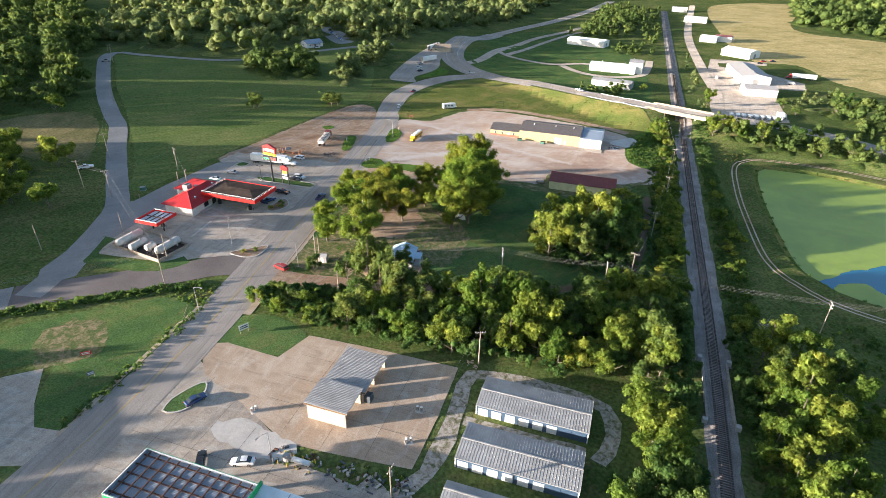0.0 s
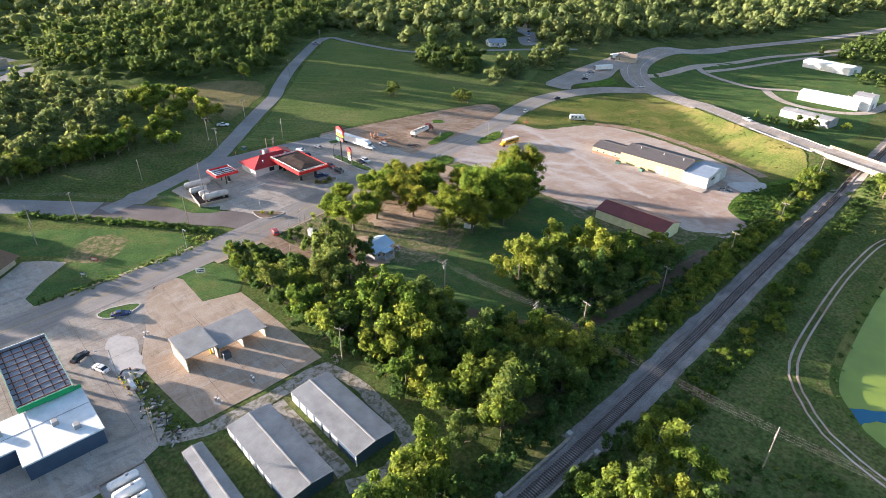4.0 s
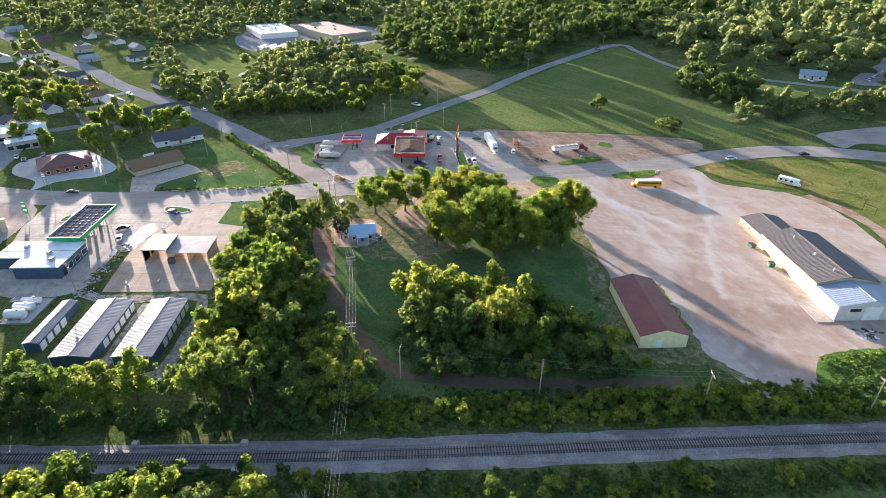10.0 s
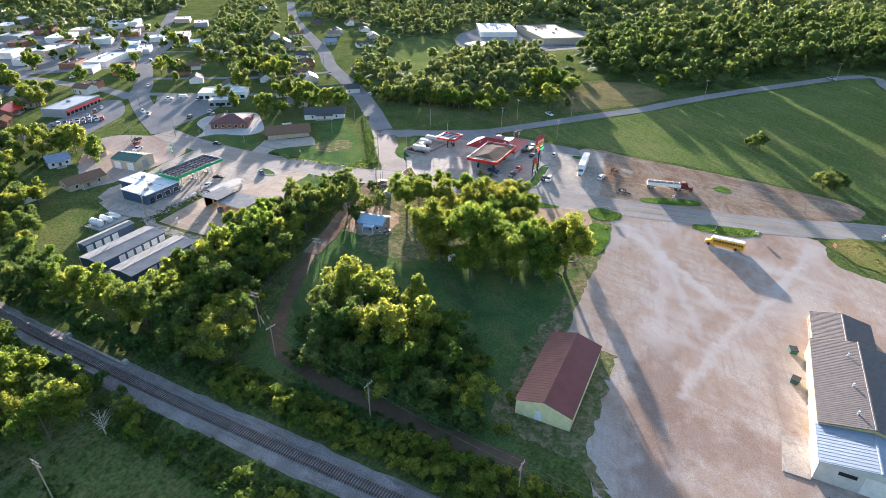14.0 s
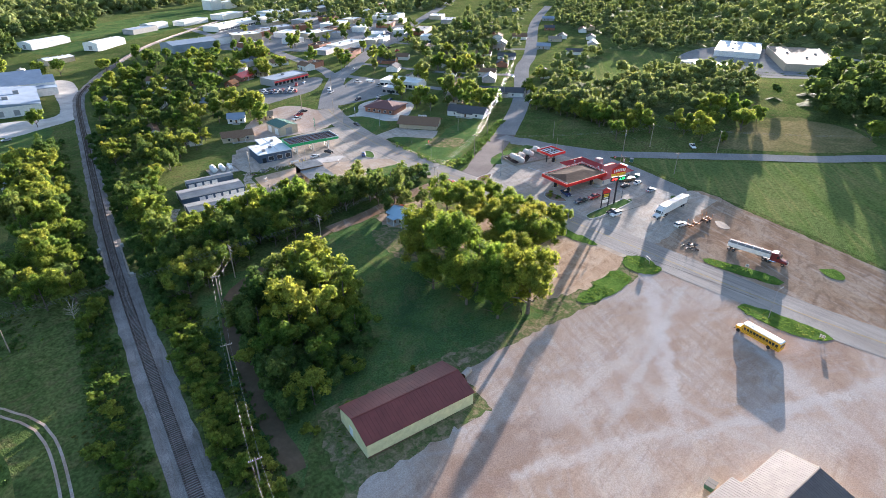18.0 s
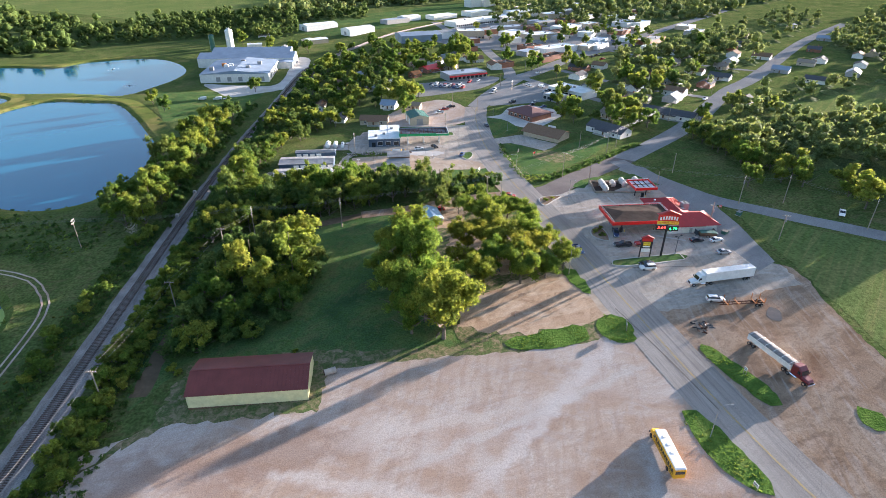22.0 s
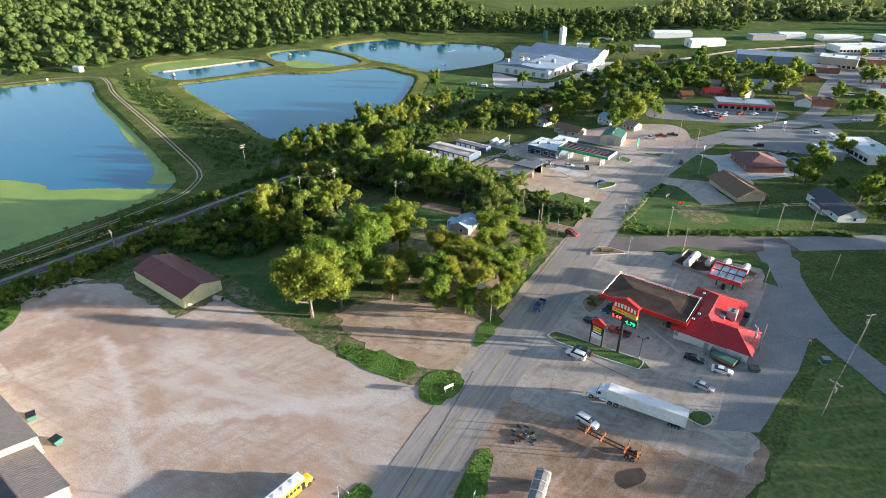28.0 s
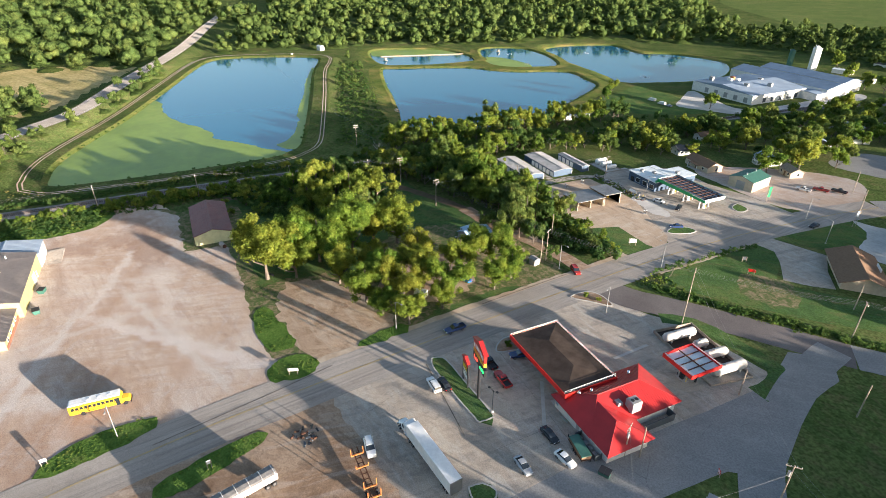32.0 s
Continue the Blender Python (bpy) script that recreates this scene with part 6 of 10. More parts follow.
woods([(-430, -60), (-330, -50), (-225, 42), (-312, 30), (-400, -10), (-470, -20), (-560, 40), (-620, -60), (-620, -330), (-480, -210)], 14.0, "garden trees of the western suburb", [DIAGONAL], 11, thin=0.15)
woods([(-620, -340), (-470, -240), (-340, -110), (-225, -15), (-175, 20), (-160, -20), (-230, -110), (-330, -220), (-470, -350), (-600, -460)], 18.0, "garden trees between two town streets", [DIAGONAL, SOUTH], 11, thin=0.5)
woods([(-300, -420), (-430, -390), (-560, -520), (-900, -800), (-600, -1000), (-250, -760), (-200, -560)], 18.9, "trees over the far side of town", [SOUTH], 10, far=True, thin=0.4)
woods([(-620, -60), (-1000, -200), (-1100, -700), (-640, -400)], 20.4, "distant tree-covered suburb", far=True, thin=0.3)


# ---- rough grass and weeds, in tufts ----
def tufts(name, poly, spacing, size, mat, label, gap_lines=(), gap=4.0, thin=0.3):
    pts = scatter(poly, spacing, 0.5)
    pts = pts[rng.random(len(pts)) > thin]
    if gap_lines:
        pts = clear_of(pts, gap_lines, gap)
    clump = np.array([noise.noise((x * 0.12, y * 0.12, 2.0)) for x, y in pts])
    pts = pts[clump > -0.15]
    zs = land(pts[:, 0], pts[:, 1])
    V, F = [], []
    for (x, y), z in zip(pts, zs):
        s = size * rng.uniform(0.5, 1.5)
        for k in range(4):
            a, b = rng.uniform(0, 6.28), rng.uniform(0.3, 1.0) * s
            px, py = x + rng.uniform(-0.6, 0.6) * s, y + rng.uniform(-0.6, 0.6) * s
            dx, dy = math.cos(a) * s * 0.6, math.sin(a) * s * 0.6
            lx, ly = -math.sin(a) * s * rng.uniform(-0.5, 0.5), math.cos(a) * s * rng.uniform(-0.5, 0.5)
            o = len(V)
            b *= 0.75
            V += [(px - dx, py - dy, z - 0.05), (px + dx, py + dy, z - 0.05), (px + dx * 0.6 + lx, py + dy * 0.6 + ly, z + b), (px - dx * 0.7 + lx, py - dy * 0.7 + ly, z + b * 0.8)]
            F.append((o, o + 1, o + 2, o + 3))
    ob = new(name, fast_mesh(name, np.array(V), np.array(F), mat))
    tagged(ob, label, "grass", kind="stuff")


TUFT = material("weed leaves", [(0.3, (0.07, 0.125, 0.025)), (0.5, (0.12, 0.185, 0.035)), (0.7, (0.19, 0.21, 0.06))], 0.15, 0.9, fine=0.3, fine_scale=2.0, island=0.35, transmit=0.5, spec=0.1)
DRYTUFT = material("dry weed stalks", [(0.3, (0.105, 0.115, 0.036)), (0.6, (0.15, 0.14, 0.045)), (0.8, (0.1, 0.13, 0.032))], 0.1, 0.9, fine=0.3, fine_scale=2.0, island=0.35, transmit=0.5, spec=0.1)
tufts("weeds_by_track", [(38.2, 130), (46, 134), (46, 180), (44, 210), (42, 262), (44, 330), (38, 330)], 1.15, 0.55, TUFT, "rough weeds beside the railway", thin=0.15)
tufts("weeds_by_track", [(12, 155), (25.2, 155), (25.6, 330), (16, 330), (14, 262), (18, 240)], 1.2, 0.55, TUFT, "rough weeds on the west side of the railway", thin=0.15)
tufts("dry_weeds", [(40, 180), (50, 186), (47, 214), (47, 240), (50, 280), (60, 296), (42, 326)], 1.6, 0.4, DRYTUFT, "dry grass between railway and lagoon", thin=0.3)
tufts("bank_grass", [(-118, 288), (-122, 330), (-112, 378), (-96, 394), (-60, 376), (-20, 350), (4, 336), (6, 308), (-17, 316), (-62, 325), (-90, 317), (-104, 294)], 2.0, 0.5, DRYTUFT, "tall dry grass on the road bank", [HIGHWAY_W, MAIN], 8)
tufts("corner_weeds", [(6, 262), (4, 280), (8, 300), (16, 318), (25, 318), (25, 262), (20, 257)], 1.0, 0.6, TUFT, "dense weeds at the end of the lot", thin=0.1)
tufts("lagoon_weeds", [(90, 149), (180, 129), (290, 95), (275, 77), (200, 94), (125, 112), (85, 119), (56, 128), (50, 145), (66, 158)], 2.2, 0.6, TUFT, "rough grass between the lagoons", thin=0.3)
tufts("island_weeds", [(-97, 212.5), (-101, 207.5), (-104.5, 208.5), (-106.5, 214.5), (-104, 219.5), (-98.5, 218)], 0.5, 0.34, TUFT, "bushy weeds on the traffic island", thin=0.1)
tufts("island_weeds", [(-106, 243), (-110, 246), (-113.5, 262), (-110, 264), (-105.5, 256), (-104.5, 246)], 0.5, 0.34, TUFT, "weeds on the long island", thin=0.1)
tufts("island_weeds", [(-119, 224), (-122.5, 224), (-128.5, 242), (-125, 243.5), (-121, 234)], 0.5, 0.34, TUFT, "weeds on the truck lot island", thin=0.1)
tufts("island_weeds", [(-72, 216), (-80, 213), (-92, 211), (-94, 216), (-88, 219), (-76, 219)], 0.5, 0.34, TUFT, "weeds at the lot edge", thin=0.1)
tufts("ditch_weeds", [(-98.5, 112), (-98.5, 60), (-103, 60), (-104, 100), (-118, 101), (-150, 77), (-168, 62), (-171, 66), (-152, 82), (-120, 106), (-108, 112)], 1.1, 0.5, TUFT, "rank weeds along the ditch", [DIAGONAL, MAIN], 6.0, thin=0.15)
tufts("shed_weeds", [(-27, 217), (4, 216), (6, 233), (2, 233), (1, 218.5), (-24, 219)], 1.0, 0.35, TUFT, "weeds round the shed", thin=0.3)
tufts("unit_weeds", [(-56, 66), (-28, 68.5), (-27, 62), (-56, 62)], 1.1, 0.5, TUFT, "weeds in the rubble strip", thin=0.3)

# ---- buildings ----
def window(parent, p, axis_x, w, h, frame_mat=None, label=""):
    """A framed window on a wall: p its middle on the wall face; axis_x: wall runs along x; sign of depth in p[3]."""
    x, y, z, sgn = p
    fr = Shape()
    t, d = 0.09, 0.06 * sgn
    bars = [(-w / 2, -h / 2, w / 2, -h / 2 + t), (-w / 2, h / 2 - t, w / 2, h / 2), (-w / 2, -h / 2 + t, -w / 2 + t, h / 2 - t), (w / 2 - t, -h / 2 + t, w / 2, h / 2 - t)]
    for a, b, c, e in bars:
        if axis_x:
            fr.box(x + a, min(y - 0.02 * sgn, y + d), z + b, x + c, max(y - 0.02 * sgn, y + d), z + e)
        else:
            fr.box(min(x - 0.02 * sgn, x + d), y + a, z + b, max(x - 0.02 * sgn, x + d), y + c, z + e)
    ob = part("window", fr, frame_mat or WHITE, parent, label)
    g = Shape()
    if axis_x:
        g.box(x - w / 2 + t, min(y - 0.01 * sgn, y + 0.02 * sgn), z - h / 2 + t, x + w / 2 - t, max(y - 0.01 * sgn, y + 0.02 * sgn), z + h / 2 - t)
    else:
        g.box(min(x - 0.01 * sgn, x + 0.02 * sgn), y - w / 2 + t, z - h / 2 + t, max(x - 0.01 * sgn, x + 0.02 * sgn), y + w / 2 - t, z + h / 2 - t)
    part("pane", g, GLASS, ob)


def panel(parent, name, p, axis_x, w, h, mat, label="", depth=0.06):
    """A door or shutter standing proud of a wall; p: middle of its foot."""
    x, y, z, sgn = p
    s = Shape()
    a, b = -0.02 * sgn, depth * sgn
    if axis_x:
        s.box(x - w / 2, min(y + a, y + b), z, x + w / 2, max(y + a, y + b), z + h)
    else:
        s.box(min(x + a, x + b), y - w / 2, z, max(x + a, x + b), y + w / 2, z + h)
    return part(name, s, mat, parent, label)


def gable_roof(parent, L, W, h, rise, over, mat, ribs=0.0, thick=0.14, label=""):
    """Two sloped slabs with the ridge along x, and ribs if the sheet has them."""
    slope = rise / (W / 2)
    a, b = L / 2 + over, W / 2 + over
    ze = h - over * slope
    s = Shape()
    prof = [(-b, ze), (0, h + rise), (b, ze), (b, ze + thick), (0, h + rise + thick), (-b, ze + thick)]
    rings = [[(x, y, z) for y, z in prof] for x in (-a, a)]
    n = 6
    s.add([q for r in rings for q in r], [(i, i + n, (i + 1) % n + n, (i + 1) % n) for i in range(n)] + [(0, 1, 4, 5), (1, 2, 3, 4), (5 + n, 4 + n, 1 + n, n), (4 + n, 3 + n, 2 + n, 1 + n)])
    roof = part("roof", s, mat, parent, label)
    if ribs:
        r = Shape()
        k = -a + ribs / 2
        while k < a:
            for sg in (-1, 1):
                y1 = sg * b
                r.add([(k - 0.035, y1, ze + thick), (k + 0.035, y1, ze + thick), (k + 0.035, 0, h + rise + thick), (k - 0.035, 0, h + rise + thick),
                       (k - 0.025, y1, ze + thick + 0.035), (k + 0.025, y1, ze + thick + 0.035), (k + 0.025, 0, h + rise + thick + 0.035), (k - 0.025, 0, h + rise + thick + 0.035)],
                      [(4, 5, 6, 7), (0, 4, 7, 3), (1, 2, 6, 5), (0, 1, 5, 4)])
            k += ribs
        part("roof_ribs", r, mat, roof)
        part("ridge_cap", Shape().box(-a, -0.2, h + rise + thick - 0.01, a, 0.2, h + rise + thick + 0.1, 0.05), mat, roof)
    return roof


def hip_roof(parent, L, W, h, rise, over, mat, label="", thick=0.18):
    a, b = L / 2 + over, W / 2 + over
    r = max(a - b, 0.01)
    s = Shape()
    p = [(-a, -b, h), (a, -b, h), (a, b, h), (-a, b, h), (-a, -b, h + thick), (a, -b, h + thick), (a, b, h + thick), (-a, b, h + thick), (-r, 0, h + rise), (r, 0, h + rise)]
    s.add(p, [(3, 2, 1, 0), (0, 1, 5, 4), (1, 2, 6, 5), (2, 3, 7, 6), (3, 0, 4, 7), (4, 5, 9, 8), (5, 6, 9), (6, 7, 8, 9), (7, 4, 8)])
    return part("roof", s, mat, parent, label)


def gable_walls(parent, L, W, h, rise, mat, label=""):
    a, b = L / 2, W / 2
    prof = [(-b, -0.6), (b, -0.6), (b, h), (0, h + rise - 0.02), (-b, h)]
    return part("wall", Shape().loft([[(x, y, z) for y, z in prof] for x in (-a, a)]), mat, parent, label)


def house(x, y, turn, L=12.0, W=8.5, h=2.8, rise=2.0, wall=None, roof=None, label="", porch=True, chimney=False, category="house", hip=False, far=False):
    t = thing("house", x, y, turn, label, category, "houses of the town")
    wall, roof = wall or WHITEWALL, roof or SHINGLE
    if hip:
        part("wall", Shape().box(-L / 2, -W / 2, -0.6, L / 2, W / 2, h), wall, t)
        hip_roof(t, L, W, h, rise, 0.45, roof)
    else:
        gable_walls(t, L, W, h, rise, wall)
        gable_roof(t, L, W, h, rise, 0.4, roof)
    for sg in (-1, 1):
        for k in (-0.3, 0.3):
            if not far or sg * k > 0:
                window(t, (k * L, sg * W / 2, 1.5, sg), True, 1.2, 1.3)
        if not far:
            window(t, (sg * L / 2, 0.1 * W, 1.5, sg), False, 1.2, 1.3)
    panel(t, "door", (0, -W / 2, 0, -1), True, 1.0, 2.1, BROWN)
    if porch:
        part("porch_roof", Shape().box(-L * 0.22, -W / 2 - 2.4, 2.5, L * 0.22, -W / 2 - 0.03, 2.65, 0.03), roof, t)
        part("porch_floor", Shape().box(-L * 0.22, -W / 2 - 2.4, -0.3, L * 0.22, -W / 2 - 0.03, 0.15, 0.03), KERB, t)
        for k in (-0.2, 0.2):
            part("post", Shape().box(k * L - 0.07, -W / 2 - 2.3, 0.15, k * L + 0.07, -W / 2 - 2.15, 2.5), WHITE, t)
    if chimney:
        part("chimney", Shape().box(L * 0.2, -0.4, h, L * 0.2 + 0.7, 0.4, h + rise + 0.9, 0.05), BRICK, t)
    return t


def flat_block(x, y, turn, L, W, h, wall, roof, label, category="shop", front=True, units=1, awning=None, name="shop_building"):
    """A flat-roofed commercial block with parapet, shop front and roof units."""
    t = thing(name, x, y, turn, label, category)
    s = Shape().box(-L / 2, -W / 2, -0.6, L / 2, W / 2, h - 0.35)
    for a, b, c, d in ((-L / 2, -W / 2, L / 2, -W / 2 + 0.3), (-L / 2, W / 2 - 0.3, L / 2, W / 2), (-L / 2, -W / 2 + 0.3, -L / 2 + 0.3, W / 2 - 0.3), (L / 2 - 0.3, -W / 2 + 0.3, L / 2, W / 2 - 0.3)):
        s.box(a, b, h - 0.35, c, d, h)
    part("wall", s, wall, t)
    part("roof", Shape().box(-L / 2 + 0.3, -W / 2 + 0.3, h - 0.4, L / 2 - 0.3, W / 2 - 0.3, h - 0.3), roof, t)
    for k in range(units):
        ux, uy = (k + 1) * L / (units + 1) - L / 2, 0.12 * W * (-1) ** k
        u = part("roof_unit", Shape().box(ux - 0.9, uy - 0.7, h - 0.32, ux + 0.9, uy + 0.7, h + 0.7, 0.08), GALV, t, "grey metal air conditioner")
        part("fan_grille", Shape().tube((ux, uy, h + 0.69), (ux, uy, h + 0.76), 0.5, 0.5, 12), BLACK, u)
    if front:
        n = max(2, int(L / 3.2))
        for k in range(n):
            window(t, (-L / 2 + (k + 0.5) * L / n, -W / 2, 1.6, -1), True, L / n * 0.72, 1.9, STEEL)
        panel(t, "door", (0.0, -W / 2, 0, -1), True, 1.1, 2.2, GLASS, depth=0.1)
        if awning:
            part("awning", Shape().add([(-L / 2, -W / 2 - 1.4, 2.7), (L / 2, -W / 2 - 1.4, 2.7), (L / 2, -W / 2 - 0.02, 3.3), (-L / 2, -W / 2 - 0.02, 3.3), (-L / 2, -W / 2 - 1.4, 2.85), (L / 2, -W / 2 - 1.4, 2.85), (L / 2, -W / 2 - 0.02, 3.45), (-L / 2, -W / 2 - 0.02, 3.45)],
                                   [(3, 2, 1, 0), (4, 5, 6, 7), (0, 1, 5, 4), (1, 2, 6, 5), (3, 0, 4, 7)]), awning, t)
    return t


def warehouse(x, y, turn, L, W, h, rise, wall, roof, label, doors=2, ribs=0.0, name="metal_building"):
    t = thing(name, x, y, turn, label, "warehouse")
    gable_walls(t, L, W, h, rise, wall)
    gable_roof(t, L, W, h, rise, 0.15, roof, ribs)
    for k in range(doors):
        panel(t, "roller_door", (-L / 2 + (k + 0.5) * L / doors, -W / 2, 0, -1), True, 3.4, min(3.4, h - 0.6), WHITE)
    panel(t, "roller_door", (L / 2, 0, 0, 1), False, 3.6, min(3.6, h - 0.4), GALV)
    for k in range(2):
        part("roof_vent", Shape().tube(((k - 0.5) * L * 0.5, 0, h + rise), ((k - 0.5) * L * 0.5, 0, h + rise + 0.8), 0.3, 0.3, 10), STEEL, t)
    return t


# red-roofed shed with cream walls
SHEDCREAM = paint("pale cream yellow siding", (0.68, 0.63, 0.36), 0.65, spec=0.15)
shed = thing("metal_shed", -11.8, 224.1, 0, "cream metal shed with a maroon ribbed roof at the lot edge", "shed")
gable_walls(shed, 26.0, 12.2, 3.7, 1.8, SHEDCREAM)
gable_roof(shed, 26.0, 12.2, 3.7, 1.8, 0.25, MAROON, ribs=0.9)
panel(shed, "sliding_door", (-13.0, -1.6, 0, -1), False, 4.6, 3.4, SHEDCREAM, "cream sliding door")
panel(shed, "door", (13.0, -1.0, 0, 1), False, 1.4, 2.3, WHITEROOF, "pale blue door")
for sy in (-6.2, 6.2):
    part("base_trim", Shape().box(-13.05, sy - 0.05, -0.5, 13.05, sy + 0.05, 0.25), BROWN, shed, "rusty base strip")
tank = thing("fuel_drum", -29, 222, 20, "pale cylindrical drum beside the shed", "tank")
part("drum", Shape().tube((-1.4, 0, 0.8), (1.4, 0, 0.8), 0.75, 0.75, 14), DEADWOOD, tank)
for k in (-1.42, 1.42):
    part("end_cap", Shape().tube((k - 0.03, 0, 0.8), (k + 0.03, 0, 0.8), 0.7, 0.7, 14), RUST, tank, "rusty end plate")
for k in (-0.8, 0.8):
    part("cradle", Shape().box(k - 0.12, -0.6, -0.1, k + 0.12, 0.6, 0.35), POLEWOOD, tank)

# long cream building north of the lot
hall = thing("metal_hall", -34.0, 284.4, 0, "long cream metal building with a dark brown ribbed roof", "warehouse")
gable_walls(hall, 30.0, 18.4, 4.9, 2.0, CREAM)
gable_roof(hall, 30.0, 18.4, 4.9, 2.0, 0.2, DARKROOF, ribs=0.6)
panel(hall, "roller_door", (4.5, -9.2, 0, -1), True, 3.4, 3.2, WHITE, "white half-open roller door")
panel(hall, "door", (8.0, -9.2, 0, -1), True, 1.0, 2.1, WHITE)
for k in (-9, 2, 11):
    part("roof_vent", Shape().tube((k, -2.5, 6.2), (k, -2.5, 7.4), 0.18, 0.18, 10), WHITE, hall)
annex = thing("office_annex", -56.7, 283.0, 0, "low cream office annex with brown brick base and dark roof", "building")
gable_walls(annex, 15.2, 13.0, 3.0, 1.5, CREAM)
gable_roof(annex, 15.2, 13.0, 3.0, 1.5, 0.35, DARKROOF, ribs=0.6)
part("brick_base", Shape().box(-7.7, -6.62, -0.5, 7.6, -6.5, 1.1), BRICK, annex)
for k in (-5, -1.5, 4.5):
    window(annex, (k, -6.5, 1.7, -1), True, 1.1, 1.1)
panel(annex, "door", (2.0, -6.5, 0, -1), True, 1.0, 2.1, WHITE)
bay = thing("truck_bay", -13.7, 284.4, 0, "white metal truck bay with a grey ribbed roof", "warehouse")
gable_walls(bay, 10.4, 19.0, 4.6, 1.6, paint("pale grey metal siding", (0.5, 0.49, 0.46), 0.7, spec=0.1))
gable_roof(bay, 10.4, 19.0, 4.6, 1.6, 0.15, BLUEROOF, ribs=0.9)
panel(bay, "roller_door", (-0.5, -9.5, 0, -1), True, 4.4, 4.2, WHITE)
panel(bay, "roller_door", (5.2, 0.5, 0, 1), False, 4.8, 4.3, WHITEWALL)
panel(bay, "sign_board", (5.2, -4.5, 2.9, 1), False, 3.0, 0.9, BLACK, "dark sign board with yellow bars")
part("apron", Shape().box(-18, -14.5, 0.0, 6, -9.6, 0.12, 0.02), CONCRETE, bay, "concrete apron")

# storage units
for cx, cy, L, W, label in ((-8.0, 93.2, 24.0, 9.6, "long storage building with navy walls and pale ribbed roof"), (-8.2, 78.3, 24.0, 9.6, "storage building with white roll-up doors and weathered roof"), (-10.8, 66.0, 18.4, 3.8, "narrow storage building with navy doors")):
    u = thing("storage_building", cx, cy, 0, label, "storage units", "storage buildings")
    gable_walls(u, L, W, 2.7, 0.55 if W > 5 else 0.3, NAVY)
    gable_roof(u, L, W, 2.7, 0.55 if W > 5 else 0.3, 0.15, GALV, ribs=0.6)
    n = 8 if W > 5 else 6
    for sg in ((1, -1) if W > 5 else (1,)):
        for k in range(n):
            d = panel(u, "roll_up_door", (-L / 2 + (k + 0.5) * L / n, sg * W / 2, 0.0, sg), True, L / n * 0.72, 2.15, WHITE if (k + n) % 8 < 6 else NAVY)
    for sx in (-1, 1):
        part("corner_trim", Shape().box(sx * L / 2 - 0.1, -W / 2 - 0.08, -0.3, sx * L / 2 + 0.1, -W / 2 + 0.1, 2.7), WHITE, u)

# car wash
wash = thing("car_wash", -49.3, 85.3, 0, "open-bay car wash of tan block with galvanised shed roofs", "car wash")


def bay_block(x0, y0, x1, y1, hf, hb, bays, tag):
    n = bays
    for k in range(n + 1):
        yy = y0 + (y1 - y0) * k / n
        part("bay_wall", Shape().box(x0 + 0.4, yy - 0.12, -0.4, x1 - 0.4, yy + 0.12, min(hf, hb) - 0.05), TANBLOCK, wash)
    r = Shape()
    r.add([(x0 - 0.3, y0 - 0.3, hb), (x1 + 0.3, y0 - 0.3, hf), (x1 + 0.3, y1 + 0.3, hf), (x0 - 0.3, y1 + 0.3, hb), (x0 - 0.3, y0 - 0.3, hb + 0.16), (x1 + 0.3, y0 - 0.3, hf + 0.16), (x1 + 0.3, y1 + 0.3, hf + 0.16), (x0 - 0.3, y1 + 0.3, hb + 0.16)],
          [(3, 2, 1, 0), (4, 5, 6, 7), (0, 1, 5, 4), (1, 2, 6, 5), (2, 3, 7, 6), (3, 0, 4, 7)])
    roof = part("roof", r, GALV, wash)
    rb = Shape()
    k = y0
    while k < y1:
        rb.add([(x0 - 0.3, k, hb + 0.16), (x1 + 0.3, k, hf + 0.16), (x1 + 0.3, k + 0.08, hf + 0.16), (x0 - 0.3, k + 0.08, hb + 0.16), (x0 - 0.3, k, hb + 0.2), (x1 + 0.3, k, hf + 0.2), (x1 + 0.3, k + 0.08, hf + 0.2), (x0 - 0.3, k + 0.08, hb + 0.2)], [(4, 5, 6, 7), (0, 1, 5, 4), (2, 3, 7, 6)])
        k += 0.45
    part("roof_ribs", rb, GALV, roof)
    for yy in (y0, y1):
        part("fascia", Shape().box(x0 - 0.3, yy - 0.34 if yy == y0 else yy + 0.3, min(hf, hb) - 0.35, x1 + 0.3, yy - 0.3 if yy == y0 else yy + 0.34, min(hf, hb)), BROWN, wash)


bay_block(-5.0, -10.0, 4.6, -2.6, 4.3, 4.5, 1, "tall")
bay_block(-4.8, -2.2, 5.0, 10.0, 3.4, 3.7, 2, "low")
part("end_wall", Shape().box(-4.7, -10.15, -0.4, 4.4, -9.88, 4.2), TANBLOCK, wash, "tan block end wall")
part("equipment_room", Shape().box(-1.6, -2.5, -0.4, 2.6, -2.25, 3.3), TANBLOCK, wash)
for yy in (-9.3, -3.2):
    part("wash_arch", Shape().box(1.0, yy - 0.2, 0, 1.4, yy + 0.2, 3.4, 0.05), SIGNYELLOW, wash, "yellow wash gantry leg")
part("wash_gantry", Shape().box(0.9, -9.3, 3.2, 1.5, -3.2, 3.6, 0.05), STEEL, wash)
part("machine_box", Shape().box(4.8, -2.0, -0.1, 6.2, -0.2, 1.9, 0.08), DARKGREY, wash)
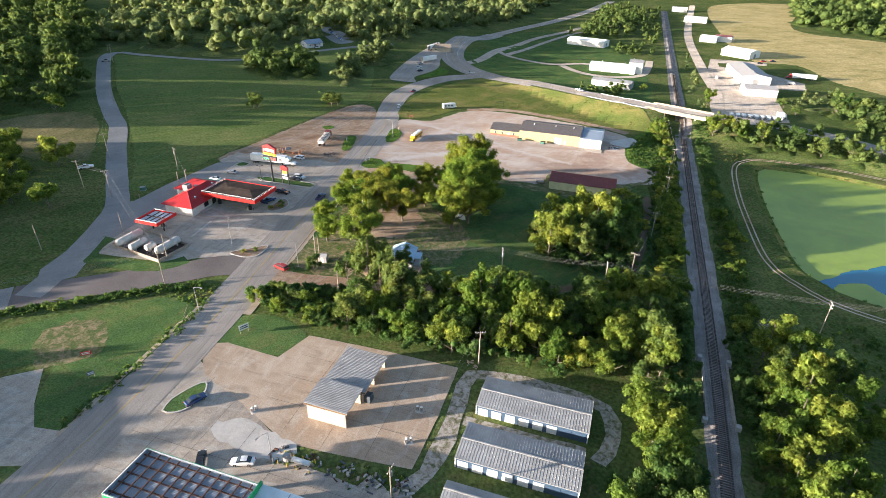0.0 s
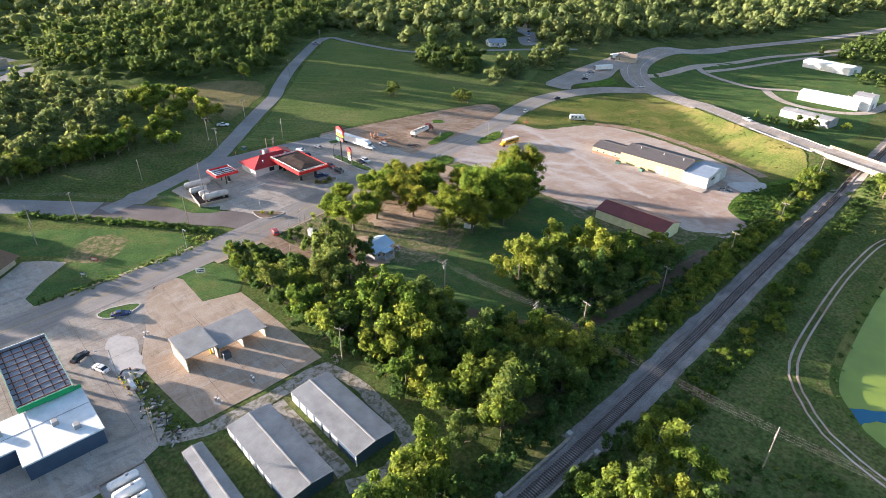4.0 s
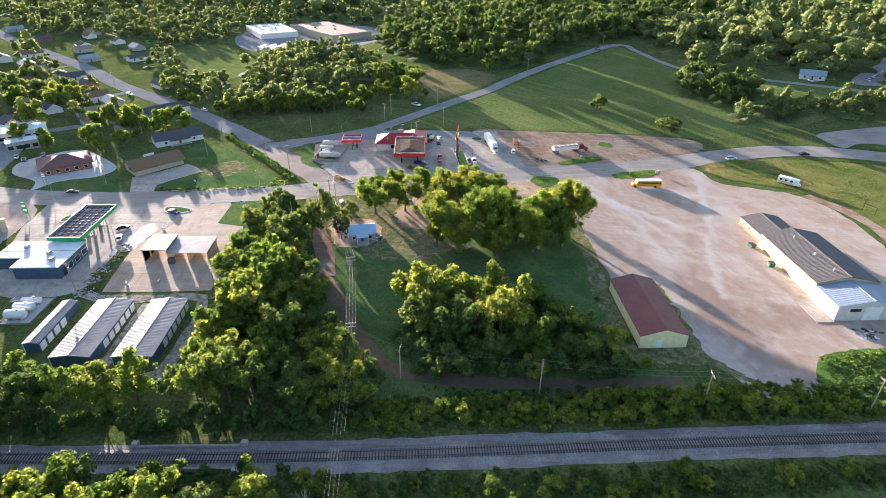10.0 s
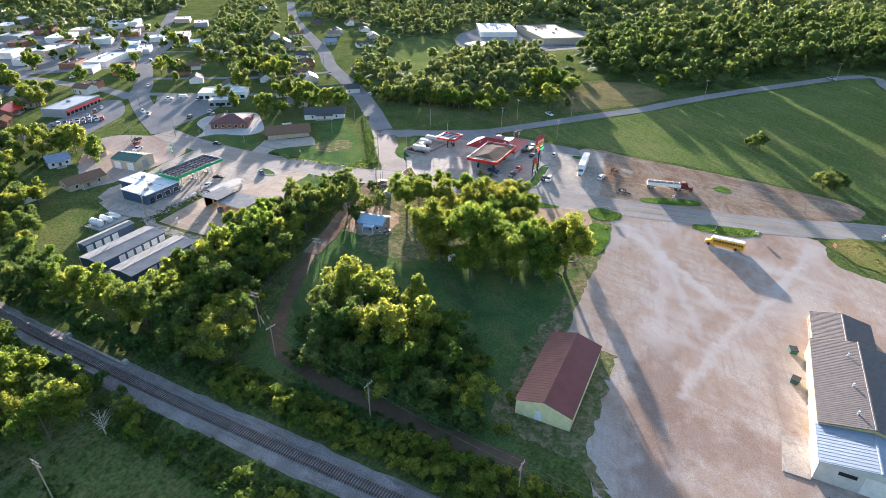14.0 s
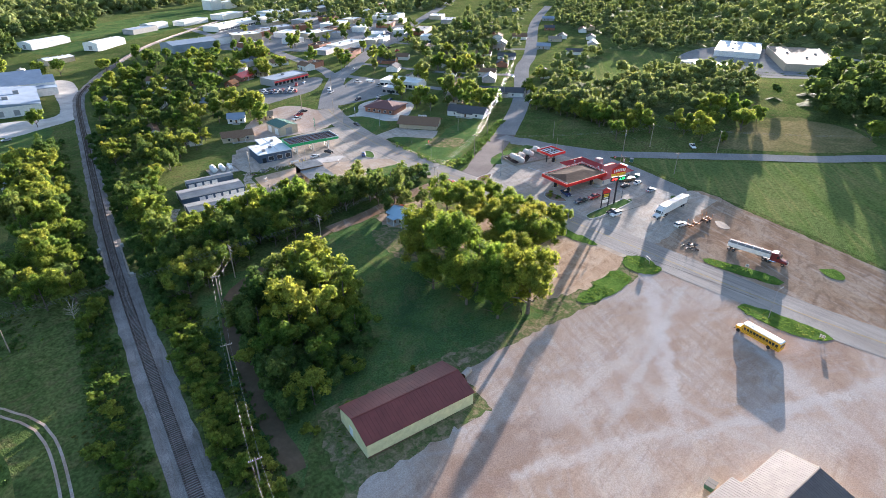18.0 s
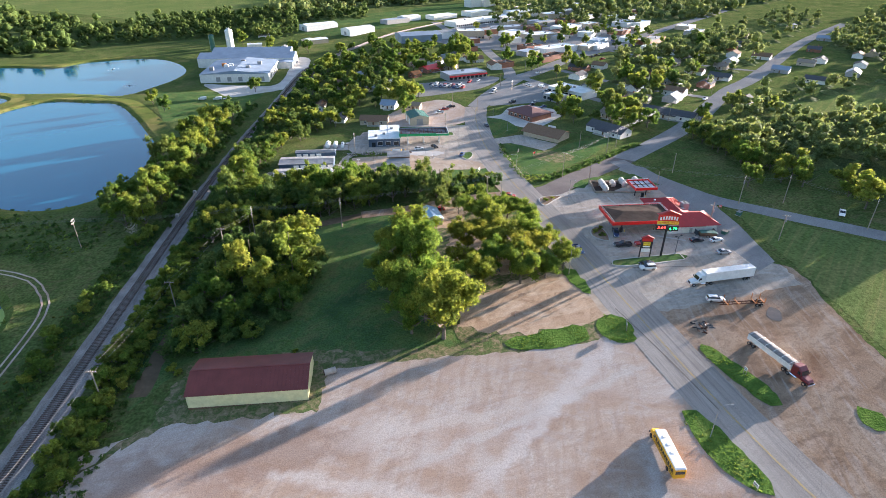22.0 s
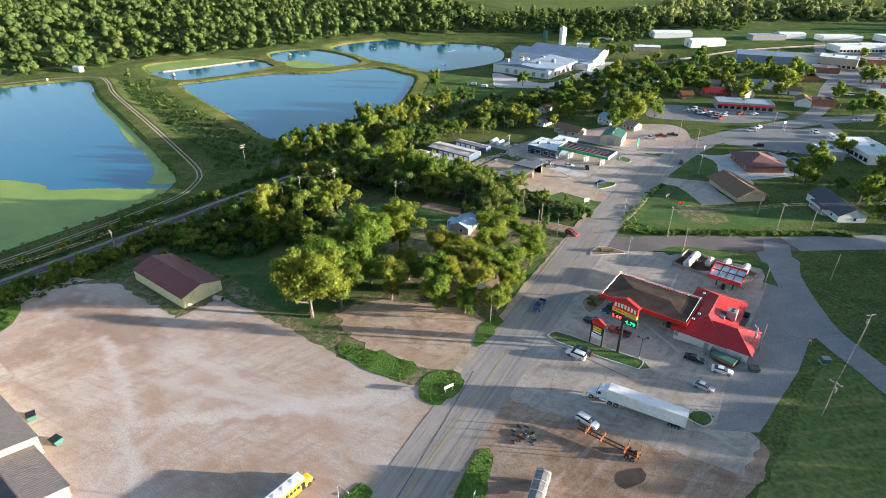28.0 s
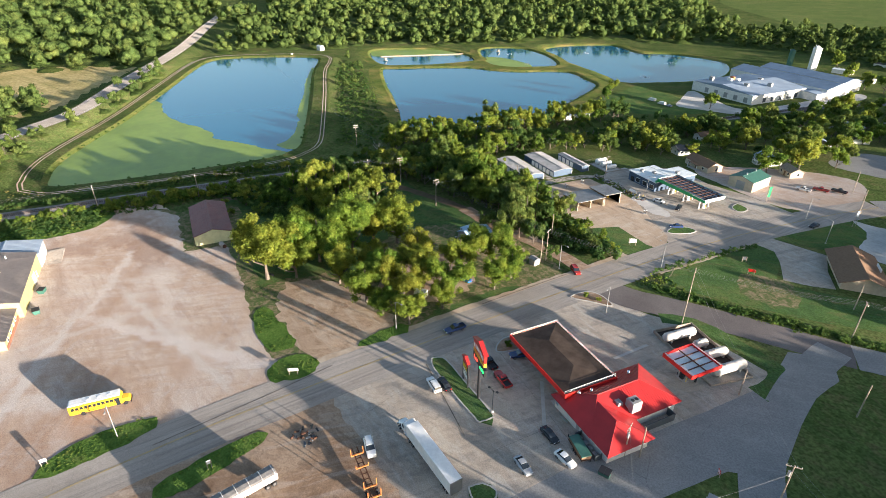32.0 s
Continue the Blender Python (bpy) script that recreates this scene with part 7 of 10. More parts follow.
for k, (x, y, lab) in enumerate(((-32, 85, "coin vacuum post on a concrete pad"), (-31, 76, "pair of vacuum drums on the apron"), (-66, 73, "vacuum drums beside the apron"))):
    v = thing("vacuum_station", x, y, 30 * k, lab, "vacuum")
    part("pad", Shape().box(-0.9, -0.7, -0.05, 0.9, 0.7, 0.1, 0.02), KERB, v)
    for sx in (-0.45, 0.45):
        d = part("drum", Shape().tube((sx, 0, 0.1), (sx, 0, 1.3), 0.32, 0.32, 12), CHROME, v)
        part("dome", Shape().tube((sx, 0, 1.3), (sx, 0, 1.55), 0.32, 0.12, 12), WHITE, d)
    part("post", Shape().tube((0, 0.3, 0.1), (0, 0.3, 2.4), 0.06, 0.06, 8), STEEL, v)

# fuel station with the green canopy
green_canopy = thing("fuel_canopy", -63.2, 48.4, 0, "flat pump canopy with green and white fascia and rusty open beams", "canopy")
CL, CW, CH = 24.6, 10.4, 5.0
part("deck", Shape().box(-CL / 2, -CW / 2, CH, CL / 2, CW / 2, CH + 0.25), DECK, green_canopy, "corrugated deck sheets")
for sg in (-1, 1):
    f = part("fascia", Shape().box(-CL / 2 - 0.1, sg * CW / 2 + 0.06 * sg - 0.04, CH - 0.3, CL / 2 + 0.1, sg * CW / 2 + 0.06 * sg + 0.04, CH + 1.0), GREEN, green_canopy, "green fascia")
    part("fascia_liner", Shape().box(-CL / 2 + 0.1, sg * CW / 2 - 0.03 * sg - 0.03, CH + 0.26, CL / 2 - 0.1, sg * CW / 2 - 0.03 * sg + 0.03, CH + 1.01), DECK, green_canopy, "bare grey back of the fascia")
    part("fascia_liner", Shape().box(sg * (CL / 2 - 0.14) - 0.03, -CW / 2 + 0.12, CH + 0.26, sg * (CL / 2 - 0.14) + 0.03, CW / 2 - 0.12, CH + 1.01), DECK, green_canopy)
    part("stripe", Shape().box(-CL / 2 - 0.12, sg * (CW / 2 + 0.11) - 0.012, CH + 0.75, -CL / 4, sg * (CW / 2 + 0.11) + 0.012, CH + 0.98), WHITE, f, "white band")
    part("fascia", Shape().box(sg * CL / 2 - 0.1, -CW / 2 + 0.1, CH - 0.3, sg * CL / 2 + 0.1, CW / 2 - 0.1, CH + 1.0), WHITE if sg < 0 else GREEN, green_canopy)
for k in range(11):
    x = -CL / 2 + (k + 0.5) * CL / 11
    part("beam", Shape().box(x - 0.09, -CW / 2 + 0.2, CH + 0.55, x + 0.09, CW / 2 - 0.2, CH + 0.75), RUST, green_canopy, "rusty roof beam")
db = Shape()
for k in range(34):
    y = -CW / 2 + 0.15 + k * (CW - 0.3) / 33
    db.box(-CL / 2 + 0.15, y - 0.05, CH + 0.25, CL / 2 - 0.15, y + 0.05, CH + 0.31)
part("deck_ribs", db, DECK, green_canopy)
for k in range(5):
    y = -CW / 2 + (k + 0.5) * CW / 5
    part("purlin", Shape().box(-CL / 2 + 0.2, y - 0.1, CH + 0.35, CL / 2 - 0.2, y + 0.1, CH + 0.55), RUST, green_canopy)
for x in (-8, 0, 8):
    for y in (-2.5, 2.5):
        part("column", Shape().box(x - 0.2, y - 0.2, 0, x + 0.2, y + 0.2, CH, 0.0), WHITE, green_canopy)


def pump(x, y, turn, mat, label):
    p = thing("fuel_pump", x, y, turn, label, "fuel pump", "fuel pumps")
    part("island", Shape().box(-1.6, -0.6, 0.0, 1.6, 0.6, 0.22, 0.05), KERB, p)
    c = part("cabinet", Shape().box(-0.5, -0.32, 0.22, 0.5, 0.32, 2.1, 0.06), mat, p)
    for sg in (-1, 1):
        part("screen", Shape().box(-0.3, sg * 0.33 - 0.015, 1.35, 0.3, sg * 0.33 + 0.015, 1.75), GLASS, c)
        part("bollard", Shape().tube((sg * 1.3, 0, 0.2), (sg * 1.3, 0, 1.1), 0.09, 0.09, 10), SIGNYELLOW if sg < 0 else BLACK, p)
    return p


pump_a = pump(-71.2, 48.4, 90, WHITE, "white fuel pump under the green canopy")
for x in (-63.2, -55.2):
    copy_thing(pump_a, pose(x, 48.4, gz(x, 48.4), 0, 0, 90))
store = thing("fuel_store", -43.2, 44, 0, "navy fuel station shop with a white coated roof", "shop")
part("wall", Shape().prism([(-7.9, -11.6), (1.8, -11.6), (1.8, -3), (7.6, -3), (7.6, 10.6), (-7.9, 10.6)], -0.6, 4.0), NAVY, store)
part("roof", Shape().prism([(-8.2, -11.9), (2.1, -11.9), (2.1, -3.3), (7.9, -3.3), (7.9, 10.9), (-8.2, 10.9)], 4.0, 4.35), WHITEROOF, store)
part("parapet", Shape().box(-8.3, 4.5, 4.35, -7.9, 10.9, 5.2), GREEN, store, "green parapet by the canopy")
part("roof_seam", Shape().box(-8.0, -0.06, 4.35, 7.7, 0.06, 4.41), GALV, store)
part("roof_seam", Shape().box(-2.06, -11.7, 4.35, -1.94, 10.7, 4.41), GALV, store)
for x in (-6, -2, 2):
    window(store, (x, 10.6, 1.7, 1), True, 2.6, 2.0, WHITE)
panel(store, "door", (5.2, 10.6, 0, 1), True, 1.8, 2.3, GLASS)
for x, y in ((0, 4), (4, 7), (-4, -5)):
    u = part("roof_unit", Shape().box(x - 0.7, y - 0.6, 4.35, x + 0.7, y + 0.6, 5.3, 0.08), GALV, store)
gas = thing("propane_station", -50.5, 63.8, 0, "white propane tank with yellow bollards on the forecourt", "gas tank")
part("tank", Shape().tube((-0.2, 0, 1.1), (3.4, 0, 1.1), 0.55, 0.55, 14), WHITE, gas, smooth=True)
part("dispenser", Shape().box(-2.2, -0.5, 0, -1.2, 0.5, 1.9, 0.05), GREYWALL, gas)
for x in (-2.9, -0.9, 1.2, 3.9):
    for y in (-1.3, 1.3):
        part("bollard", Shape().tube((x, y, -0.1), (x, y, 1.1), 0.08, 0.08, 8), SIGNYELLOW, gas)
warehouse(-62, 12.5, 100, 13.5, 10.5, 4.2, 1.4, TANBLOCK, GREENROOF, "tan metal shop with a dark green roof", 2, 0.9)

# propane tanks behind the fuel station
yard = thing("tank_pen", -19, 54, 0, "timber-kerbed gravel pen for gas tanks", "pen")
part("bed", Shape().box(-6.5, -4.2, -0.1, 5.8, 4.2, 0.08), PALEGRAVEL, yard)
for y in (-4.2, 4.2):
    part("kerb_timber", Shape().box(-6.6, y - 0.15, -0.1, 5.9, y + 0.15, 0.4, 0.03), POLEWOOD, yard)
for x in (-6.5, 5.8):
    part("kerb_timber", Shape().box(x - 0.15, -4.0, -0.1, x + 0.15, 4.0, 0.4, 0.03), POLEWOOD, yard)


def tank_thing(name, x, y, turn, length, r, mat, label, group, lift=0.5):
    t = thing(name, x, y, turn, label, "tank", group)
    n, rings = 18, []
    for k, (d, q) in enumerate(((-0.5, 0.0), (-0.5, 0.45), (-0.47, 0.8), (-0.43, 1.0), (0.43, 1.0), (0.47, 0.8), (0.5, 0.45), (0.5, 0.0))):
        q = max(q, 0.02)
        rings.append([(d * length, r * q * math.cos(2 * math.pi * i / n), lift + r + r * q * math.sin(2 * math.pi * i / n)) for i in range(n)])
    part("shell", Shape().loft(rings), mat, t, smooth=True)
    for sx in (-0.3, 0.3):
        part("saddle", Shape().box(sx * length - 0.25, -r * 0.8, -0.2, sx * length + 0.25, r * 0.8, lift + 0.35 * r), KERB, t)
    part("hatch", Shape().tube((0.15 * length, 0, lift + 1.95 * r), (0.15 * length, 0, lift + 2.0 * r + 0.35), 0.3, 0.3, 10), STEEL, t)
    return t


for x, r in ((-15.5, 1.25), (-19.2, 1.1), (-22.6, 0.85)):
    tank_thing("gas_tank", x, 53.6, 90, 5.6, r, WHITE, "white propane tank in a timber pen", "gas tanks")

OLDWHITE = paint("weathered white tank paint", (0.5, 0.47, 0.43), 0.6, var=0.22, scale=0.6, spec=0.2)

# store with the red roof
red = thing("convenience_store", -144.8, 153.9, 0, "white brick convenience store with a bright red hip roof", "shop")
WHITEBRICK = paint("white painted brick", (0.6, 0.57, 0.53), 0.8, scale=1.5)
part("wall", Shape().prism([(6.2, -11.4), (6.2, 11.0), (-10.8, 11.0), (-10.8, 1.0), (-5.4, 1.0), (-5.4, -11.4)], -0.6, 3.2), WHITEBRICK, red)
s = Shape()
a, b0, b1, h, rise = 7.0, -12.2, 11.8, 3.2, 3.0
s.add([(-6.2, b0, h), (a, b0, h), (a, b1, h), (-6.2, b1, h), (0.4, b0 + 6.6, h + rise), (0.4, b1 - 6.6, h + rise), (-6.2, b0, h - 0.2), (a, b0, h - 0.2), (a, b1, h - 0.2), (-6.2, b1, h - 0.2)],
      [(0, 1, 4), (1, 2, 5, 4), (2, 3, 5), (3, 0, 4, 5), (6, 7, 1, 0), (7, 8, 2, 1), (8, 9, 3, 2), (9, 6, 0, 3), (9, 8, 7, 6)])
part("roof", s, REDROOF, red)
s = Shape()
s.add([(-11.6, 0.2, h + 0.01), (0.4, 0.2, h + 0.01), (0.4, b1 + 0.01, h + 0.01), (-11.6, b1 + 0.01, h + 0.01), (-6.6, 6.0, h + 2.5), (0.4, 6.0, h + 2.5), (-11.6, 0.2, h - 0.2), (-11.6, b1 + 0.01, h - 0.2), (-6.3, 0.2, h - 0.2)],
      [(0, 1, 5, 4), (2, 3, 4, 5), (3, 0, 4), (3, 7, 6, 0), (0, 6, 8)])
part("wing_roof", s, REDROOF, red)
rb = Shape()
for k in np.arange(-11.6, 11.3, 0.55):
    m = rise / 6.6
    for sx in (-1, 1):
        run = min(6.6, k - b0, b1 - k)
        x0 = a if sx > 0 else -6.2
        if sx < 0 and k > 0.0:
            continue
        p0, p1 = Vector((x0, k, h + 0.02)), Vector((x0 - sx * run, k, h + run * m + 0.02))
        rb.add([p0, p0 + Vector((0, 0.05, 0)), p1 + Vector((0, 0.05, 0)), p1, p0 + Vector((0, 0, 0.06)), p0 + Vector((0, 0.05, 0.06)), p1 + Vector((0, 0.05, 0.06)), p1 + Vector((0, 0, 0.06))], [(4, 5, 6, 7), (0, 1, 5, 4), (1, 2, 6, 5), (3, 0, 4, 7)])
part("roof_ribs", rb, REDROOF, red)
for p0, p1 in (((a, b0, h), (0.4, b0 + 6.6, h + rise)), ((a, b1, h), (0.4, b1 - 6.6, h + rise)), ((-6.2, b0, h), (0.4, b0 + 6.6, h + rise)), ((0.4, b0 + 6.6, h + rise), (0.4, b1 - 6.6, h + rise)), ((-11.6, b1, h), (-6.6, 6.0, h + 2.5)), ((-11.6, 0.2, h), (-6.6, 6.0, h + 2.5))):
    part("hip_cap", Shape().tube(p0, p1, 0.12, 0.12, 6), REDROOF, red)
for x, y, z in ((2.5, 5.0, 4.6), (3.2, 7.6, 4.3), (4.2, -6.5, 4.0)):
    v = part("roof_vent", Shape().tube((x, y, z), (x, y, z + 1.1), 0.28, 0.28, 12), STEEL, red)
    part("vent_cap", Shape().tube((x, y, z + 1.1), (x, y, z + 1.4), 0.42, 0.2, 12), CHROME, v)
u = part("roof_unit", Shape().box(-5.2, -1.8, 3.9, -3.0, 0.6, 6.4, 0.1), GALV, red, "large grey rooftop air unit")
for y in (-1.1, -0.1):
    part("fan", Shape().tube((-4.1, y, 6.39), (-4.1, y, 6.46), 0.42, 0.42, 14), BLACK, u)
part("duct", Shape().box(-3.0, 1.2, 4.2, -1.6, 2.4, 5.4, 0.1), GALV, red)
panel(red, "door", (-1.6, 11.0, 0, 1), True, 1.0, 2.1, GREYWALL)
part("bench", Shape().box(1.0, 11.3, 0.35, 3.0, 11.8, 0.5, 0.03), STEEL, red)
window(red, (6.2, 4.0, 1.6, 1), False, 2.4, 1.8, STEEL)
window(red, (6.2, -4.0, 1.6, 1), False, 2.4, 1.8, STEEL)
panel(red, "door", (6.2, 0.2, 0, 1), False, 2.0, 2.3, GLASS)
panel(red, "poster", (5.6, 11.0, 1.1, 1), True, 0.9, 1.3, BLUEROOF, "pale poster beside the corner")
for x0, y0, x1, y1 in ((-9.5, 12.6, -3.0, 12.75), (-9.5, 11.1, -9.35, 12.6), (-3.15, 11.1, -3.0, 12.6), (-7.6, -9.5, -7.45, -1.0), (-7.45, -9.5, -5.45, -9.35)):
    part("screen_fence", Shape().box(x0, y0, 0, x1, y1, 1.9), DARKGREY, red, "dark slatted screen fence")
for k in range(4):
    part("condenser", Shape().box(-8.8 + 1.5 * k, 11.3, 0, -7.8 + 1.5 * k, 12.3, 1.1, 0.06), GALV, red)
for k in range(6):
    part("bollard", Shape().tube((-2.2 - 1.4 * k, 13.6, -0.1), (-2.2 - 1.4 * k, 13.6, 1.1), 0.1, 0.1, 8), BLACK, red)
part("walk", Shape().box(6.2, -8, 0.0, 8.0, 11, 0.16, 0.03), KERB, red, "raised front walk")

canopy = thing("pump_canopy", -129.8, 157.8, 0, "pump canopy with red fascia and dark hipped roof", "canopy")
CL, CW, CH = 22.4, 13.4, 4.5
s = Shape()
s.add([(-CL / 2, -CW / 2, CH + 0.9), (CL / 2, -CW / 2, CH + 0.9), (CL / 2, CW / 2, CH + 0.9), (-CL / 2, CW / 2, CH + 0.9), (-CL / 2 + 6.4, 0, CH + 1.7), (CL / 2 - 6.4, 0, CH + 1.7)], [(0, 1, 5, 4), (1, 2, 5), (2, 3, 4, 5), (3, 0, 4)])
part("roof", s, TARROOF, canopy, "stained dark membrane roof")
part("soffit", Shape().box(-CL / 2, -CW / 2, CH, CL / 2, CW / 2, CH + 0.15), WHITE, canopy)
for sg in (-1, 1):
    part("fascia", Shape().box(-CL / 2 - 0.1, sg * CW / 2 - 0.08, CH - 0.1, CL / 2 + 0.1, sg * CW / 2 + 0.08, CH + 1.1), REDFASCIA, canopy, "red fascia")
    part("fascia", Shape().box(sg * CL / 2 - 0.08, -CW / 2 + 0.08, CH - 0.1, sg * CL / 2 + 0.08, CW / 2 - 0.08, CH + 1.1), REDFASCIA, canopy, "red fascia")
for y0, y1, x0, x1 in ((-CW / 2, -CW / 2, -CL / 2, CL / 2), (-CW / 2, CW / 2, CL / 2, CL / 2), (-CW / 2, CW / 2, -CL / 2, -CL / 2)):
    tr = Shape()
    n = max(int(math.hypot(x1 - x0, y1 - y0) / 0.8), 1)
    P = [Vector((x0 + (x1 - x0) * k / n, y0 + (y1 - y0) * k / n, 0)) for k in range(n + 1)]
    inn = Vector((0, 0.35 if x0 != x1 else 0, 0)) + Vector((0 if x0 != x1 else (-0.35 if x0 > 0 else 0.35), 0, 0))
    tr.path([p + inn + Vector((0, 0, CH + 1.62)) for p in (P[0], P[-1])], 0.05)
    for p in P:
        tr.tube(p + inn + Vector((0, 0, CH + 0.95)), p + inn + Vector((0, 0, CH + 1.62)), 0.035, 0.035, 4)
    for p, q in zip(P, P[1:]):
        tr.tube(p + inn + Vector((0, 0, CH + 0.95)), q + inn + Vector((0, 0, CH + 1.62)), 0.03, 0.03, 4)
    part("truss", tr, WHITE, canopy, "white lattice stiffener behind the fascia")
for x in (-6.5, 6.5):
    for y in (-3.5, 3.5):
        part("column", Shape().box(x - 0.18, y - 0.18, 0, x + 0.18, y + 0.18, CH), BLACK, canopy)
pump_b = pump(-136.3, 154.3, 0, BLACK, "black fuel pump under the red canopy")
for x, y in ((-123.3, 154.3), (-136.3, 161.3), (-123.3, 161.3)):
    copy_thing(pump_b, pose(x, y, gz(x, y)))

small = thing("diesel_canopy", -143.0, 130.8, 0, "small red diesel canopy with an open white deck", "canopy")
part("deck", Shape().box(-4.2, -4.4, 4.4, 4.2, 4.4, 4.5), WHITEROOF, small)
for sg in (-1, 1):
    part("fascia", Shape().box(-4.4, sg * 4.5 - 0.08, 4.2, 4.4, sg * 4.5 + 0.08, 5.2), REDFASCIA, small)
    part("fascia", Shape().box(sg * 4.32 - 0.08, -4.42, 4.2, sg * 4.32 + 0.08, 4.42, 5.2), REDFASCIA, small)
    part("rail", Shape().box(-4.2, sg * 4.2 - 0.05, 5.2, 4.2, sg * 4.2 + 0.05, 5.4), WHITE, small)
for k in (-2, 0, 2):
    part("beam", Shape().box(k - 0.08, -4.3, 4.5, k + 0.08, 4.3, 4.75), RUST, small)
part("beam", Shape().box(-4.2, -0.1, 4.75, 4.2, 0.1, 5.0), RUST, small)
for x in (-2.2, 2.2):
    part("column", Shape().box(x - 0.17, -0.17, 0, x + 0.17, 0.17, 4.4), BLACK, small)
copy_thing(pump_b, pose(-143.0, 132.8, gz(-143, 132.8)))

pen = thing("tank_pen", -138.0, 121.5, -8, "dark gravel tank pen with timber walls", "pen")
part("bed", Shape().box(-10.6, -5.6, -0.1, 10.6, 5.6, 0.1), TARROOF, pen)
for y in (-5.7, 5.7):
    part("wall", Shape().box(-10.8, y - 0.12, -0.3, 10.8, y + 0.12, 0.9, 0.03), POLEWOOD, pen)
for x in (-10.7, 10.7):
    part("wall", Shape().box(x - 0.12, -5.55, -0.3, x + 0.12, 5.55, 0.9, 0.03), POLEWOOD, pen)
for x, y, L, r in ((-131.2, 121.8, 9.6, 1.2), (-145.8, 121.2, 10.0, 1.2), (-140.4, 119.2, 6.4, 1.1), (-136.0, 119.5, 3.6, 1.0)):
    tank_thing("fuel_tank", x, y, 85, L, r, OLDWHITE, "white horizontal fuel tank in the pen", "fuel tanks")

# brown-roofed office and its neighbours
office = thing("office_building", -128.2, 44.8, 133.8, "tan brick office with a wide brown shingle roof", "office")
gable_walls(office, 20.6, 12.0, 2.9, 2.4, TANBLOCK)
gable_roof(office, 20.6, 12.0, 2.9, 2.4, 1.1, BROWNROOF, label="brown shingle roof with skylight strips")
for k in range(5):
    window(office, (-8 + 4 * k, 6.0, 1.4, 1), True, 1.8, 1.6, WHITE)
    part("planter", Shape().tube((-8 + 4 * k + 1.6, 6.6, 0), (-8 + 4 * k + 1.6, 6.6, 0.8), 0.4, 0.5, 10), BLACK, office)
panel(office, "door", (2.0, 6.0, 0, 1), True, 1.2, 2.1, BROWN)
panel(office, "sign_board", (-10.3, 0.0, 1.2, -1), False, 3.4, 1.1, BLACK, "black oval sign board on the end wall")
part("roof_sign", Shape().box(-2.4, 5.2, 3.75, 2.4, 5.3, 4.75), WHITE, office, "white board sign on the roof edge")
brick = thing("brick_office", -128.5, 6.0, 123, "low brick office with a maroon hip roof", "office")
part("wall", Shape().box(-9.5, -8.0, -0.6, 9.5, 8.0, 2.9), BRICK, brick)
hip_roof(brick, 19, 16, 2.9, 3.0, 0.9, paint("maroon shingles", (0.15, 0.07, 0.065), 0.85, scale=2.0), "maroon shingle hip roof")
for k in range(5):
    window(brick, (-7 + 3.5 * k, 8.0, 1.4, 1), True, 1.5, 1.5, WHITE)
    window(brick, (-7 + 3.5 * k, -8.0, 1.4, -1), True, 1.5, 1.5, WHITE)
house(-163, 42, 124, 22, 10, 2.9, 2.6, WHITEWALL, SHINGLE, "white cottage with a dark grey roof and front porch")
house(-59, 142.5, 100, 9.0, 7.2, 2.8, 1.5, GREYWALL, AQUAROOF, "small grey cabin with a pale blue metal roof")
flat_block(-168, -40, 125, 28, 16, 4.4, WHITEWALL, WHITEROOF, "white repair shop with a pale flat roof", "shop", awning=None)
flat_block(-153, -27, 125, 13, 9, 4.0, GREYWALL, WHITEROOF, "grey service bay with roller doors", "shop")
flat_block(-102, -90, 202, 31, 14, 4.6, GREYWALL, BLUEROOF, "auto parts store with a red sign band", "shop", awning=REDFASCIA)
house(-67, -95, 222, 8, 6, 2.6, 1.8, BRICK, ORANGE, "small shed with an orange roof", False)
house(-80, -114, 222, 17, 9, 2.8, 2.0, BRICK, REDFASCIA, "brick house with a red metal roof")
house(-38, 13, 172, 15, 8, 2.8, 1.8, TANBLOCK, BROWNROOF, "brown-roofed house behind the fuel station")
house(-47, -18, 160, 9, 8, 2.8, 2.0, WHITEWALL, BLUEROOF, "white cottage with a pale metal roof")
house(-19, 6, 80, 10, 6, 2.6, 1.6, WHITEWALL, SHINGLE, "narrow white house among trees")
house(-5, -25, 85, 13, 5, 2.8, 1.4, WHITEWALL, BROWNROOF, "old white trailer house under trees")
house(-62, -14, 160, 8, 6, 2.6, 1.6, TANBLOCK, TANSHINGLE, "tan garage under a tree", False)
house(-46, -84, 150, 10, 8, 2.8, 2.0, WHITEWALL, SHINGLE, "white house beside a lane")

# farther houses and shops
TOWN = [(-236, -34, 46, 3), (-269, -55, 46, 4), (-291, -76, 46, 0), (-366, -193, 46, 4), (-410, -130, 46, 0), (-495, -240, 46, 2),
        (-477, -155, 46, 1), (-585, -195, 46, 3), (-228, -20, 136, 2), (-205, -20, 46, 1), (-185, -52, 46, 0), (-230, -75, 136, 3), (-260, -110, 46, 4), (-300, -150, 46, 0), (-330, -130, 136, 2), (-280, -130, 46, 1), (-350, -160, 46, 3),
        (-385, -215, 46, 0), (-420, -265, 46, 1), (-440, -180, 46, 4), (-520, -330, 46, 2), (-130, -120, 10, 3), (-105, -160, 10, 0), (-70, -140, 10, 1), (-25, -110, 150, 2), (-30, -150, 150, 3), (-60, -190, 30, 0), (-195, -110, 46, 4), (-355, -60, 46, 0), (-400, -80, 46, 2)]
WALLS = [WHITEWALL, TANBLOCK, GREYWALL, WHITEWALL, BRICK]
ROOFS = [SHINGLE, TANSHINGLE, BLUEROOF, BROWNROOF, SHINGLE]
